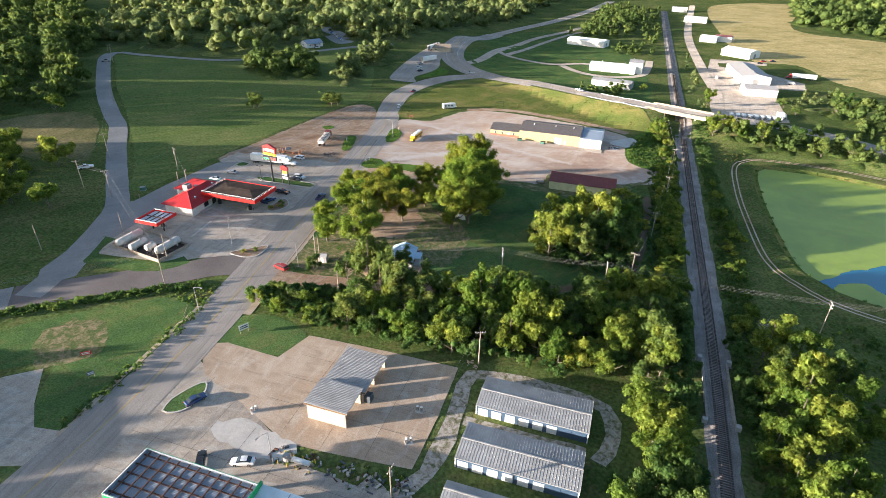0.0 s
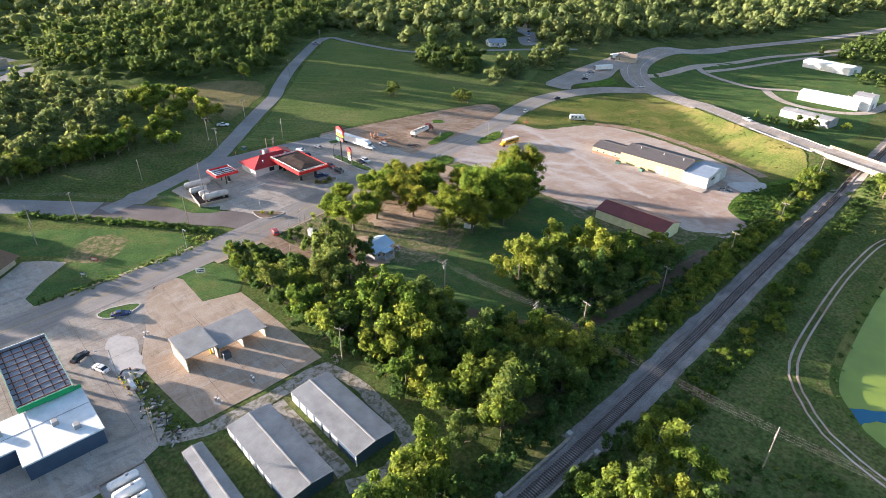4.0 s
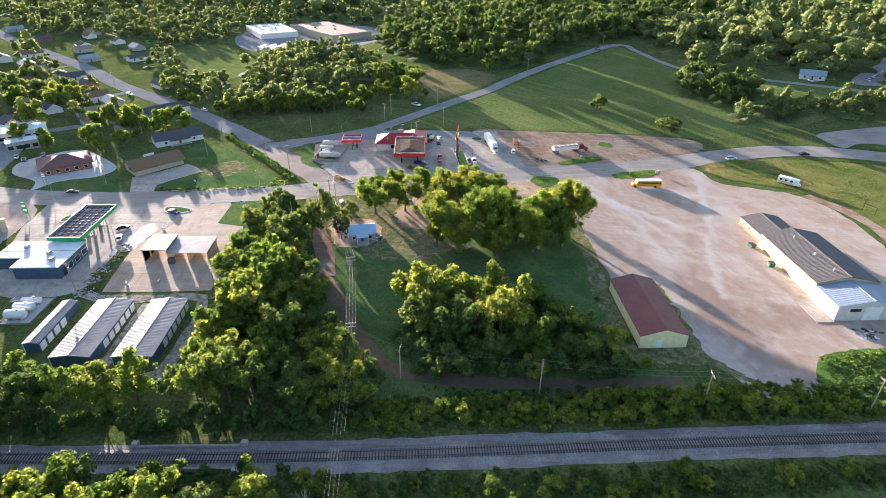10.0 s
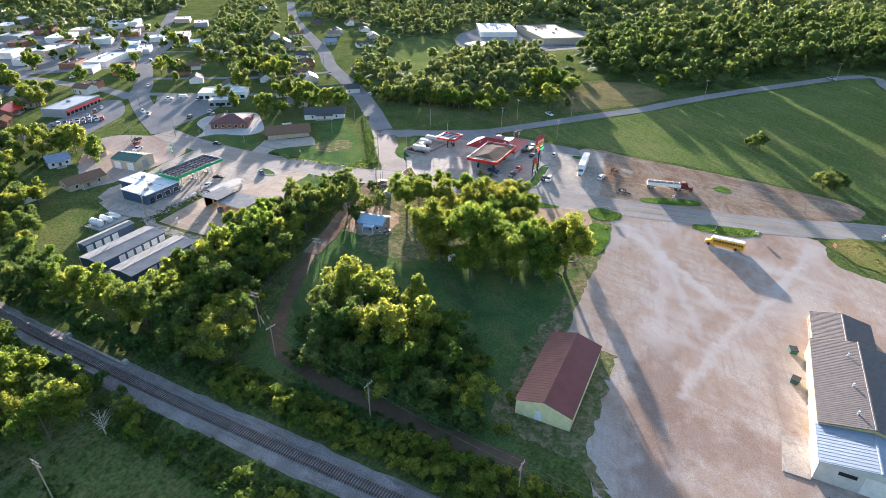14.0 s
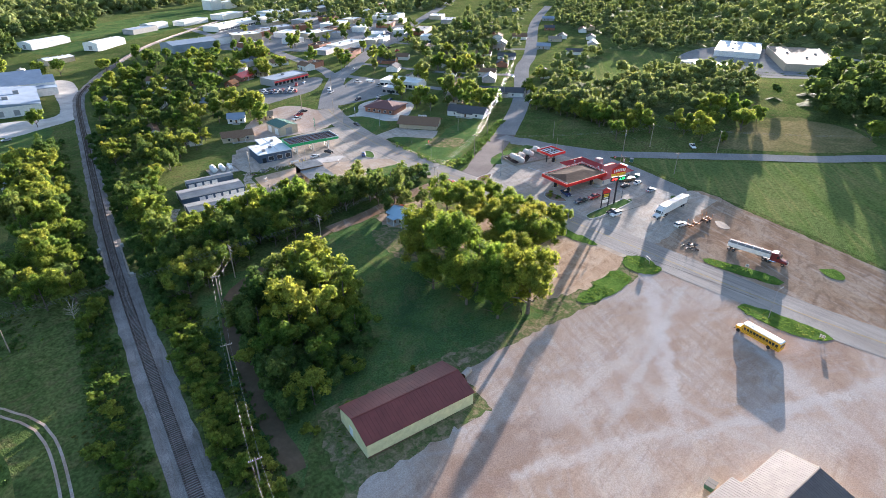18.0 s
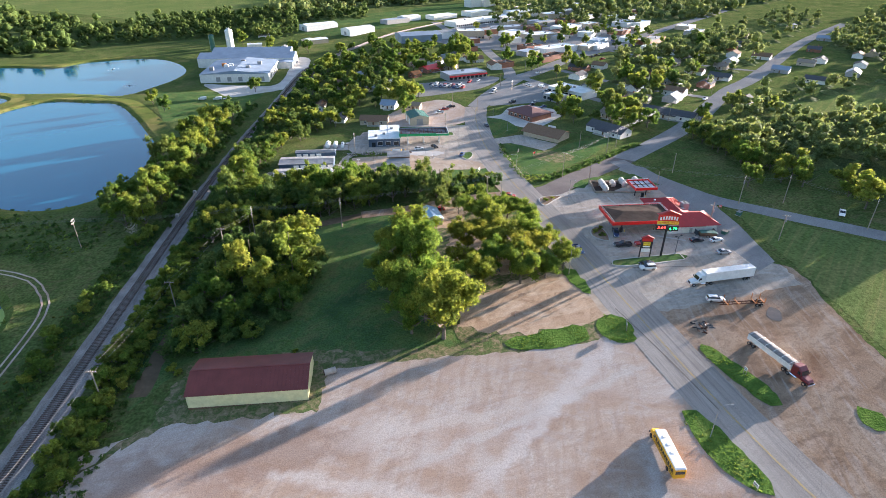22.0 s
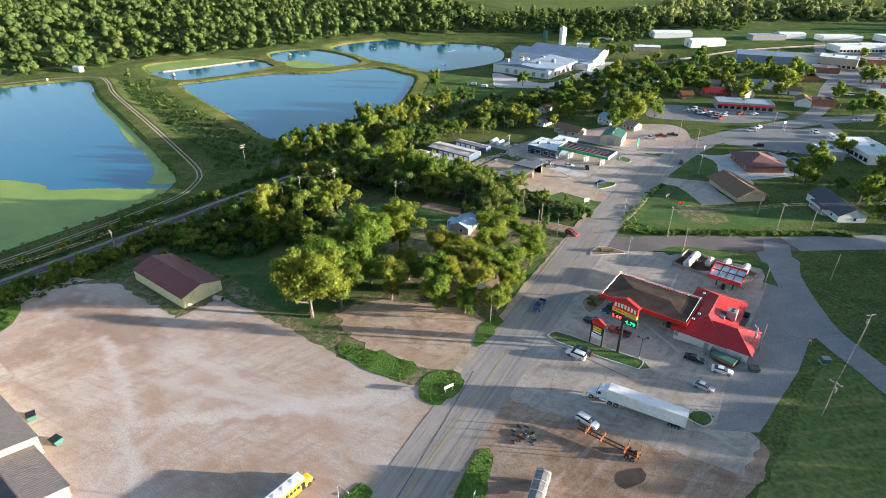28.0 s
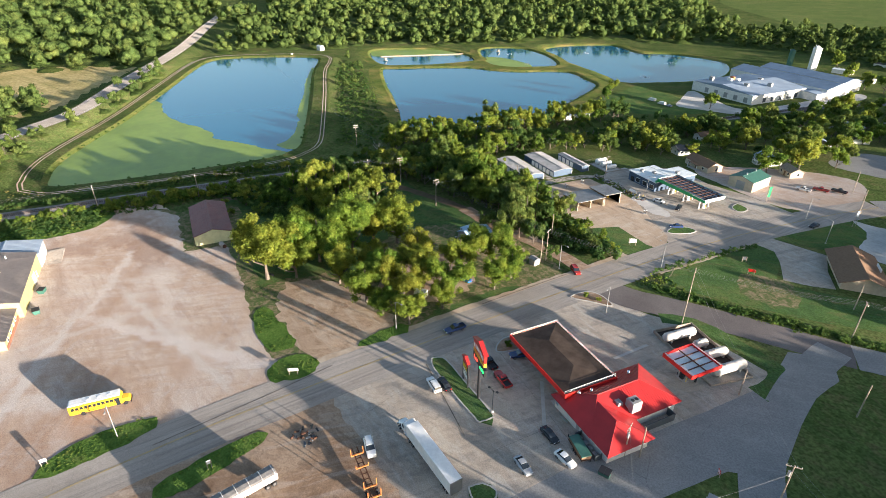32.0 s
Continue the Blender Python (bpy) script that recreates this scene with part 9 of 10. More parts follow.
for x, y, a, c, k, lab in ((-76, -3, 20, CW_, "pickup", "white pickup on the grass corner lot"), (-79.5, -9, 20, CR, "pickup", "red pickup for sale on the corner lot"), (-84, -14, 15, CB, "pickup", "black pickup on the corner lot"), (-118, -52, 60, CW_, "suv", "white suv parked by the repair shop"),
                     (-124, -22, 30, CB, "suv", "black suv on the gravel lot"), (-135, -16, 30, CB, "sedan", "black car parked by the brick office"), (-138, -21, 30, CS, "sedan", "silver car parked by the brick office"), (-141, -11, 30, CBLUE, "sedan", "blue car parked by the brick office"),
                     (-152, -58, 120, CW_, "van", "white van at the repair shop"), (-144, -62, 120, CW_, "pickup", "white pickup at the repair shop"), (-116, -45, 40, CS, "pickup", "silver pickup by the street"), (-97, -70, 60, CS, "sedan", "silver car at the parts store"),
                     (-104, -74, 60, CR, "suv", "red suv at the parts store"), (-111, -78, 60, CW_, "sedan", "white car at the parts store"), (-160, -100, 45, CW_, "sedan", "white car on the town street"), (-220, -172, 225, CB, "suv", "black suv on the town street"),
                     (-250, -20, 45, CW_, "pickup", "white pickup on the long street"), (-215, 38, 225, CW_, "sedan", "white car on the long street"), (-152, -46, 30, CS, "suv", "silver suv behind the shop"), (-100, 24, 95, CB, "sedan", "black car on the street"),
                     (-126, 303, 105, CW_, "suv", "white suv on the highway approach"), (-131, 340, 90, CB, "sedan", "black car on the highway approach"), (-112, 408, 30, CW_, "sedan", "white car on the highway"), (-30, 372, -34, CW_, "pickup", "white pickup on the highway"),
                     (-146, 392, 60, CB, "sedan", "dark car in the truck parking"), (-150, 400, 60, CW_, "sedan", "white car in the truck parking"), (-152, 408, 60, CS, "suv", "silver suv in the truck parking"), (-334, 298, 45, CS, "pickup", "pickup on the lane by the field"),
                     (-236, 404, 10, CW_, "sedan", "white car by a house in the woods"), (-262, 474, 140, CB, "sedan", "dark car on the small lot in the woods"), (-205, 160, 50, CW_, "pickup", "white pickup on the lane"), (110, 470, 10, CW_, "van", "white van at the depot")):
    car(k, c, x, y, a, lab)


def box_trailer(t, x0, x1, w, z0, z1, mat):
    part("box", Shape().box(x0, -w, z0, x1, w, z1, 0.06), mat, t, "white smooth-sided box")
    for k in (0.0,):
        part("rear_frame", Shape().box(x0 - 0.05, -w, z0 - 0.1, x0, w, z1), STEEL, t)
        part("bumper_guard", Shape().box(x0, -w * 0.8, 0.5, x0 + 0.12, w * 0.8, 0.65), STEEL, t)
    part("chassis", Shape().box(x0 + 0.2, -0.5, z0 - 0.35, x1 - 0.5, 0.5, z0 - 0.01), DARKGREY, t)
    for sg in (-1, 1):
        part("landing_leg", Shape().box(x1 - 3.0, sg * 0.9 - 0.08, 0.05, x1 - 2.85, sg * 0.9 + 0.08, z0), STEEL, t)


def tractor(t, x, cab, long_nose=True):
    """Truck cab with its rear axle group at x."""
    part("frame", Shape().box(x - 1.6, -0.45, 0.6, x + 5.6, 0.45, 0.95), DARKGREY, t)
    c = part("cab", hull([(x + 1.1, 1.2, 0.95, 3.5), (x + 2.6, 1.22, 0.9, 3.75), (x + 3.4, 1.2, 0.9, 3.0), (x + 3.75, 1.15, 0.9, 2.0)], 0.25), cab, t)
    part("hood", hull([(x + 3.7, 1.12, 0.75, 1.95), (x + 5.2, 1.02, 0.75, 1.75), (x + 5.7, 0.9, 0.75, 1.45)], 0.3), cab, t)
    part("windshield", Shape().add([(x + 3.45, -0.98, 2.95), (x + 3.45, 0.98, 2.95), (x + 3.8, 0.98, 2.05), (x + 3.8, -0.98, 2.05)], [(0, 3, 2, 1)]), GLASS, c)
    for sg in (-1, 1):
        part("side_window", Shape().box(x + 2.7, sg * 1.21 - 0.02, 2.05, x + 3.35, sg * 1.21 + 0.02, 2.75), GLASS, c)
        part("fuel_tank", Shape().tube((x + 1.0, sg * 1.0, 0.75), (x + 2.8, sg * 1.0, 0.75), 0.32, 0.32, 12), CHROME, t)
        part("mirror", Shape().box(x + 3.6, sg * 1.42 - 0.1, 1.95, x + 3.7, sg * 1.42 + 0.1, 2.6), BLACK, t)
        part("stack", Shape().tube((x + 1.0, sg * 0.95, 1.0), (x + 1.0, sg * 0.95, 4.0), 0.09, 0.09, 8), CHROME, t)
    part("bumper", Shape().box(x + 5.65, -1.15, 0.35, x + 5.85, 1.15, 0.9, 0.05), CHROME, t)
    part("grille", Shape().box(x + 5.66, -0.5, 0.95, x + 5.74, 0.5, 1.45), BLACK, t)
    wheels(t, (x - 0.7, x + 0.6), 1.0, 0.5, 0.5, STEEL)
    wheels(t, (x + 4.7,), 1.02, 0.5, 0.3, CHROME)


semi = thing("semi_truck", -142.0, 195.3, 7, "white semi truck with a long white box trailer", "semi truck")
box_trailer(semi, -8.1, 8.0, 1.3, 1.25, 4.1, WHITE)
tractor(semi, 6.6, CW_)
wheels(semi, (-6.6, -5.3), 1.0, 0.5, 0.5, STEEL)
copy_thing(semi, pose(-156, 450, gz(-156, 450) + 0.1, 0, 0, 82))
t = thing("box_trailer", -149, 419, 62, "white box trailer parked beside the highway junction", "trailer")
box_trailer(t, -7.0, 7.0, 1.3, 1.25, 4.1, WHITE)
house(-30, 700, 75, 22, 10, 2.8, 1.8, TANBLOCK, BROWNROOF, "long low house with a brown roof behind the halls")
for k in range(4):
    t = thing("box_trailer", -396 - 1.5 * k, 27 + 8.0 * k, 168, "white box trailer parked in the factory yard", "trailer", "factory trailers")
    box_trailer(t, -7.5, 7.5, 1.3, 1.25, 4.1, WHITE)
    wheels(t, (-6.2, -5.0), 1.0, 0.5, 0.5, STEEL)
for x, y, a, c in ((-232, 438, 140, CW_), (-236, 442, 140, CSKY), (-240, 447, 140, CW_), (-245, 453, 140, CS), (-250, 459, 140, CW_), (-255, 465, 140, CSKY)):
    car("sedan", c, x, y, a, "car parked on the small lot in the woods")
gantry = thing("pipe_gantry", -72, 329, 25, "dark open metal gantry on the grass bank", "gantry")
for sx in (-2.2, 2.2):
    part("post", Shape().tube((sx, 0, -0.3), (sx, 0, 3.2), 0.12, 0.12, 8), BLACK, gantry)
part("top_bar", Shape().tube((-2.4, 0, 3.2), (2.4, 0, 3.2), 0.12, 0.12, 8), BLACK, gantry)
red_semi = thing("semi_truck", 122, 492, 178, "red semi truck with a long white box trailer at the depot", "semi truck")
box_trailer(red_semi, -8.1, 8.0, 1.3, 1.25, 4.1, WHITE)
tractor(red_semi, 6.6, CR)
wheels(red_semi, (-6.6, -5.3), 1.0, 0.5, 0.5, STEEL)
for k in range(9):
    car("van", CW_, 60 + 3.3 * k, 367 + 0.4 * k, 95, "white delivery van parked in a row at the depot")
for k in range(3):
    car("van", CW_, 88 + 0.6 * k, 374 + 3.4 * k, 10, "white delivery van beside the depot fence")
for x, y, a, c, lab in ((60, 470, 80, CW_, "white box van beside the depot hall"), (104, 556, 20, CR, "red car behind the depot barn"), (112, 560, 30, CBLUE, "blue car behind the depot barn"), (100, 546, 10, CB, "black car behind the depot barn")):
    car("van" if c is CW_ else "sedan", c, x, y, a, lab)

grain = thing("grain_truck", -134.4, 230.0, 104, "maroon truck with a ribbed white hopper trailer under a dark tarp", "semi truck")
part("hopper", Shape().loft([[(x, -1.28, 1.5), (x, 1.28, 1.5), (x, 1.3, 2.9), (x, -1.3, 2.9)] for x in (-7.2, 5.2)]), WHITE, grain)
rb = Shape()
for k in np.arange(-7.0, 5.1, 0.5):
    for sg in (-1, 1):
        rb.box(k, sg * 1.34 - 0.05, 1.5, k + 0.12, sg * 1.34 + 0.05, 2.9)
part("side_ribs", rb, WHITE, grain, "white side ribs")
part("tarp", Shape().loft([[(x, -1.3, 2.9), (x, 1.3, 2.9), (x, 0.9, 3.1), (x, 0, 3.22), (x, -0.9, 3.1)] for x in (-7.2, 5.2)]), paint("grey tarp", (0.2, 0.19, 0.18), 0.8, var=0.3, scale=1.2, spec=0.1), grain, "grey roll tarp")
for k in range(6):
    part("tarp_bow", Shape().path([(-6.8 + 2.3 * k, -1.3, 2.95), (-6.8 + 2.3 * k, -0.9, 3.16), (-6.8 + 2.3 * k, 0, 3.28), (-6.8 + 2.3 * k, 0.9, 3.16), (-6.8 + 2.3 * k, 1.3, 2.95)], 0.06), WHITE, grain)
for x in (-4.0, 2.0):
    part("hopper_chute", Shape().add([(x - 1.6, -0.9, 1.5), (x + 1.6, -0.9, 1.5), (x + 1.6, 0.9, 1.5), (x - 1.6, 0.9, 1.5), (x - 0.4, -0.3, 0.6), (x + 0.4, -0.3, 0.6), (x + 0.4, 0.3, 0.6), (x - 0.4, 0.3, 0.6)], [(0, 1, 5, 4), (1, 2, 6, 5), (2, 3, 7, 6), (3, 0, 4, 7), (4, 5, 6, 7)]), STEEL, grain)
tractor(grain, 4.4, car_paint("maroon", (0.17, 0.03, 0.03)))
wheels(grain, (-6.4, -5.1), 1.0, 0.5, 0.5, STEEL)

bus = thing("school_bus", -96.8, 253.8, -92, "yellow school bus with a white roof", "bus")
part("body", hull([(-5.9, 1.15, 0.6, 2.75), (-5.7, 1.2, 0.5, 2.85), (3.9, 1.2, 0.5, 2.85), (4.3, 1.15, 0.6, 2.2)], 0.18), BUSYELLOW, bus)
part("roof", hull([(-5.85, 1.05, 2.78, 3.0), (-5.6, 1.1, 2.78, 3.1), (3.7, 1.1, 2.78, 3.1), (4.0, 1.0, 2.78, 2.98)], 0.2), WHITE, bus, "white bus roof")
part("hood", hull([(4.1, 1.02, 0.55, 1.7), (5.4, 0.95, 0.55, 1.55), (5.75, 0.85, 0.6, 1.35)], 0.2), BUSYELLOW, bus)
part("windshield", Shape().add([(4.06, -1.0, 2.6), (4.06, 1.0, 2.6), (4.36, 1.0, 1.72), (4.36, -1.0, 1.72)], [(0, 3, 2, 1)]), GLASS, bus)
for sg in (-1, 1):
    for k in range(11):
        part("window", Shape().box(-5.4 + 0.82 * k, sg * 1.2 - 0.02, 1.75, -4.78 + 0.82 * k, sg * 1.2 + 0.02, 2.4), GLASS, bus)
    for z in (0.95, 1.35, 1.62):
        part("rub_rail", Shape().box(-5.6, sg * 1.22 - 0.02, z, 3.8, sg * 1.22 + 0.02, z + 0.07), BLACK, bus)
part("door", Shape().box(3.0, -1.24, 0.55, 3.75, -1.19, 2.45), GLASS, bus)
part("rear_window", Shape().box(-5.94, -0.9, 1.7, -5.9, 0.9, 2.4), GLASS, bus)
for k in (-2, 0, 2):
    part("roof_hatch", Shape().box(k - 0.3, -0.3, 3.08, k + 0.3, 0.3, 3.18, 0.04), WHITE, bus)
part("bumper", Shape().box(5.72, -1.1, 0.45, 5.9, 1.1, 0.75, 0.03), BLACK, bus)
wheels(bus, (-3.4,), 1.0, 0.48, 0.5, BLACK)
wheels(bus, (4.7,), 1.02, 0.48, 0.3, BLACK)

camper = thing("motorhome", -98.5, 314.0, 42, "white motorhome with grey stripes at the lot edge", "motorhome")
part("body", hull([(-4.2, 1.15, 0.6, 3.0), (-4.0, 1.2, 0.5, 3.1), (2.0, 1.2, 0.5, 3.1), (3.4, 1.15, 1.9, 3.0)], 0.2), WHITE, camper)
part("cab", hull([(2.0, 1.1, 0.5, 1.9), (3.2, 1.05, 0.5, 1.85), (4.3, 0.9, 0.55, 1.2)], 0.2), WHITE, camper)
part("windshield", Shape().add([(3.0, -0.95, 1.88), (3.0, 0.95, 1.88), (3.5, 0.92, 1.3), (3.5, -0.92, 1.3)], [(0, 3, 2, 1)]), GLASS, camper)
for sg in (-1, 1):
    part("stripe", Shape().box(-4.0, sg * 1.21 - 0.015, 1.1, 2.0, sg * 1.21 + 0.015, 1.35), GREYWALL, camper)
    for k in (-3, -1, 1):
        part("window", Shape().box(k - 0.5, sg * 1.21 - 0.02, 1.7, k + 0.5, sg * 1.21 + 0.02, 2.4), GLASS, camper)
part("air_unit", Shape().box(-0.6, -0.4, 3.08, 0.5, 0.4, 3.4, 0.06), WHITE, camper)
wheels(camper, (-2.4, 3.1), 1.0, 0.4, 0.3)

logs = thing("log_trailer", -139.0, 207.9, 0, "rusty empty log trailer with upright stakes", "trailer")
for sg in (-1, 1):
    part("beam", Shape().box(-6.4, sg * 0.5 - 0.1, 0.9, 6.4, sg * 0.5 + 0.1, 1.15), RUST, logs)
for x in (-6.0, -3.6, 1.2, 4.4):
    part("bolster", Shape().box(x - 0.12, -1.25, 1.15, x + 0.12, 1.25, 1.38), ORANGE, logs)
    for sg in (-1, 1):
        part("stake", Shape().box(x - 0.07, sg * 1.2 - 0.07, 1.38, x + 0.07, sg * 1.2 + 0.07, 3.0 if x != 1.2 else 2.0), ORANGE, logs)
for x in np.arange(-5.4, 6, 1.3):
    part("cross_member", Shape().box(x - 0.06, -0.4, 0.95, x + 0.06, 0.4, 1.08), RUST, logs)
wheels(logs, (-5.4, -4.2), 1.0, 0.48, 0.45, STEEL)
flat = thing("green_trailer", -151.0, 167.8, -10, "small trailer loaded with bundled firewood under a green sheet", "trailer")
part("bed", Shape().box(-2.8, -1.1, 0.6, 2.8, 1.1, 0.8, 0.03), RUST, flat)
part("load", Shape().box(-2.7, -1.0, 0.8, 2.7, 1.0, 1.6, 0.15), BROWN, flat, "stacked firewood")
part("sheet", Shape().box(-2.8, -1.08, 1.6, 2.8, 1.08, 1.7, 0.04), GREENROOF, flat, "faded green sheet")
wheels(flat, (-0.5, 0.5), 1.15, 0.35, 0.22, STEEL)
def dumpster(x, y, turn, label):
    d = thing("dumpster", x, y, turn, label, "dumpster")
    part("bin", Shape().loft([[(-1.0, -0.8, 0.1), (1.0, -0.8, 0.1), (1.0, 0.6, 0.1), (-1.0, 0.6, 0.1)], [(-1.1, -0.9, 1.2), (1.1, -0.9, 1.2), (1.1, 0.9, 1.2), (-1.1, 0.9, 1.2)]]), GREENROOF, d)
    for sg in (-0.55, 0.55):
        part("lid", Shape().box(sg - 0.53, -0.92, 1.2, sg + 0.53, 0.92, 1.27), BLACK, d)
dumpster(-157.6, 167.0, 30, "green waste container with black lids by the store")
dumpster(-48.2, 272.6, 10, "green waste container beside the cream hall")
dumpster(-36.5, 272.8, -15, "dark green waste container by the white door")

# ---- signs ----
big = thing("price_sign", -129.6, 178.9, -8, "tall red and yellow price sign on a black pole", "sign")
part("pole", Shape().tube((0, 0, -0.3), (0, 0, 15.2), 0.28, 0.28, 14), BLACK, big)
b = part("name_board", Shape().box(-2.6, -0.28, 12.4, 2.6, 0.28, 14.6, 0.03), REDFASCIA, big, "red board with white letter shapes")
part("gable", Shape().loft([[(-3.0, y, 14.6), (3.0, y, 14.6), (0, y, 16.0)] for y in (-0.45, 0.45)]), REDROOF, big, "red gable cap")
y_board = part("yellow_band", Shape().box(-2.6, -0.28, 11.4, 2.6, 0.28, 12.38, 0.03), SIGNYELLOW, big, "yellow band with dark bars")
big.scale = (1.2, 1.1, 1.0)
letter = Shape().box(0, -0.02, 12.85, 0.4, 0.02, 13.95).data("letter_shape", WHITE)
for sg in (-1, 1):
    for k in range(7):
        q = part("letter_shape", letter, WHITE, b)
        q.location = (-2.25 + 0.68 * k, sg * 0.3, 0.25 * math.sin(math.pi * k / 6) - 0.1)


def lettering(body, size, mat, parent, place, depth=0.02):
    cu = bpy.data.curves.new("lettering", "FONT")
    cu.body, cu.size, cu.align_x, cu.extrude = body, size, "CENTER", depth
    tmp = bpy.data.objects.new("lettering", cu)
    me = bpy.data.meshes.new_from_object(tmp)
    bpy.data.objects.remove(tmp)
    me.materials.clear()
    me.materials.append(mat)
    ob = part("lettering", me, mat, parent)
    ob.matrix_basis = place


for sg in (-1, 1):
    lettering("GENERAL STORE", 0.66, REDFASCIA, y_board, pose(0, sg * 0.3, 11.68, 90, 0, 0 if sg < 0 else 180))
for x0, x1, zt, mat, num in ((0.15, 2.7, 11.1, LED_RED, "3.69"), (-2.9, -0.15, 10.8, LED_GREEN, "4.79")):
    p = part("price_board", Shape().box(x0, -0.25, zt - 1.7, x1, 0.25, zt, 0.03), BLACK, big)
    for sg in (-1, 1):
        cu = bpy.data.curves.new("digits", "FONT")
        cu.body, cu.size, cu.align_x, cu.extrude = num, 1.25, "CENTER", 0.02
        cu.materials.append(mat)
        tmp = bpy.data.objects.new("digits", cu)
        me = bpy.data.meshes.new_from_object(tmp)
        bpy.data.objects.remove(tmp)
        ob = part("digits", me, mat, p)
        ob.matrix_basis = pose((x0 + x1) / 2, sg * 0.28, zt - 1.35, 90, 0, 0 if sg < 0 else 180)
low = thing("pump_price_sign", -124.0, 179.2, -8, "small gabled red sign with dark price panels", "sign")
low.scale = (1.25, 1.2, 1.1)
for x in (-1.3, 1.3):
    part("post", Shape().box(x - 0.12, -0.12, -0.2, x + 0.12, 0.12, 6.4), BLACK, low)
part("board", Shape().box(-1.15, -0.15, 3.2, 1.15, 0.15, 5.4, 0.02), BLACK, low)
part("red_board", Shape().box(-1.3, -0.18, 5.4, 1.3, 0.18, 6.4, 0.02), REDFASCIA, low)
part("gable", Shape().loft([[(-1.6, y, 6.4), (1.6, y, 6.4), (0, y, 7.3)] for y in (-0.3, 0.3)]), REDROOF, low)
for k in range(3):
    for sg in (-1, 1):
        part("price_bar", Shape().box(-0.9, sg * 0.16 - 0.01, 3.5 + 0.6 * k, 0.9, sg * 0.16 + 0.02, 3.9 + 0.6 * k), SIGNYELLOW if k else WHITE, low)
part("banner", Shape().box(-1.1, -0.05, 1.9, 1.1, 0.05, 2.9), WHITE, low, "white banner between the posts")


def board_sign(x, y, turn, w, h, z, mat, label, bars=None):
    s = thing("sign_board", x, y, turn, label, "sign")
    for sg in (-1, 1):
        part("post", Shape().box(sg * w * 0.4 - 0.06, -0.06, -0.2, sg * w * 0.4 + 0.06, 0.06, z + h), POLEWOOD, s)
    bd = part("board", Shape().box(-w / 2, -0.12, z, w / 2, -0.06, z + h, 0.0), mat, s)
    for k in range(2):
        part("text_bar", Shape().box(-w * 0.4, -0.135, z + h * (0.22 + 0.36 * k), w * 0.4, -0.12, z + h * (0.42 + 0.36 * k)), bars or DARKGREY, bd)


board_sign(-84.5, 95.5, 60, 2.6, 1.6, 1.0, WHITE, "white board sign in the grass corner")
board_sign(-77.3, 19.9, 80, 1.8, 4.5, 2.0, GREEN, "tall green and white fuel price sign", WHITE)
board_sign(-105.9, 10.4, 80, 1.8, 2.2, 4.0, BLUEROOF, "pale blue board on two tall poles", WHITE)
board_sign(-130.1, -52.6, 60, 2.2, 1.2, 5.0, WHITE, "white board on tall poles")
board_sign(-114.5, 74.5, 40, 2.2, 1.0, 0.9, REDFASCIA, "red and white yard sign on the lawn", WHITE)
board_sign(-107.8, 69.5, 60, 1.6, 1.1, 0.8, DARKGREY, "dark round board on the lawn", WHITE)
board_sign(-104.5, 214.0, 70, 2.4, 0.8, 1.2, WHITE, "white street sign on the weedy island")
board_sign(-109.8, 263.0, 100, 1.2, 0.8, 0.9, WHITE, "small white sign on the grass island")
board_sign(-124.8, 234.0, 100, 0.9, 0.9, 1.4, WHITE, "small white sign on the grass strip")
board_sign(-112.0, 286.0, 20, 2.0, 1.2, 0.6, ORANGE, "weathered board sign on the verge")


# ---- poles, lamps and wires ----
def utility_pole(x, y, h=11.0, turn=0.0, arms=1, transformer=False, label="weathered wooden utility pole with crossarm"):
    p = thing("utility_pole", x, y, turn, label, "utility pole", "utility poles")
    part("pole", Shape().tube((0, 0, -0.5), (0, 0, h), 0.17, 0.11, 8), POLEWOOD, p)
    for k in range(arms):
        a = part("crossarm", Shape().box(-1.25, -0.17, h - 0.5 - k, 1.25, -0.03, h - 0.35 - k), POLEWOOD, p)
        for sx in (-1.15, -0.45, 0.45, 1.15):
            part("insulator", Shape().tube((sx, -0.1, h - 0.35 - k), (sx, -0.1, h - 0.12 - k), 0.05, 0.04, 6), WHITE, a)
    if transformer:
        part("transformer", Shape().tube((0.35, 0, h - 2.6), (0.35, 0, h - 1.5), 0.25, 0.25, 10), GALV, p)
    return p


def street_lamp(x, y, turn, h=9.0, label="grey street lamp with a long arm", arm=2.2):
    p = thing("street_lamp", x, y, turn, label, "street lamp", "street lamps")
    part("pole", Shape().tube((0, 0, -0.3), (0, 0, h), 0.1, 0.07, 8), GALV, p)
    part("arm", Shape().path([(0, 0, h - 0.1), (arm * 0.5, 0, h + 0.35), (arm, 0, h + 0.4)], 0.045, 6), GALV, p)
    part("lamp_head", Shape().box(arm - 0.1, -0.14, h + 0.3, arm + 0.55, 0.14, h + 0.48, 0.04), GALV, p)
    part("base", Shape().box(-0.25, -0.25, -0.2, 0.25, 0.25, 0.15, 0.03), KERB, p)


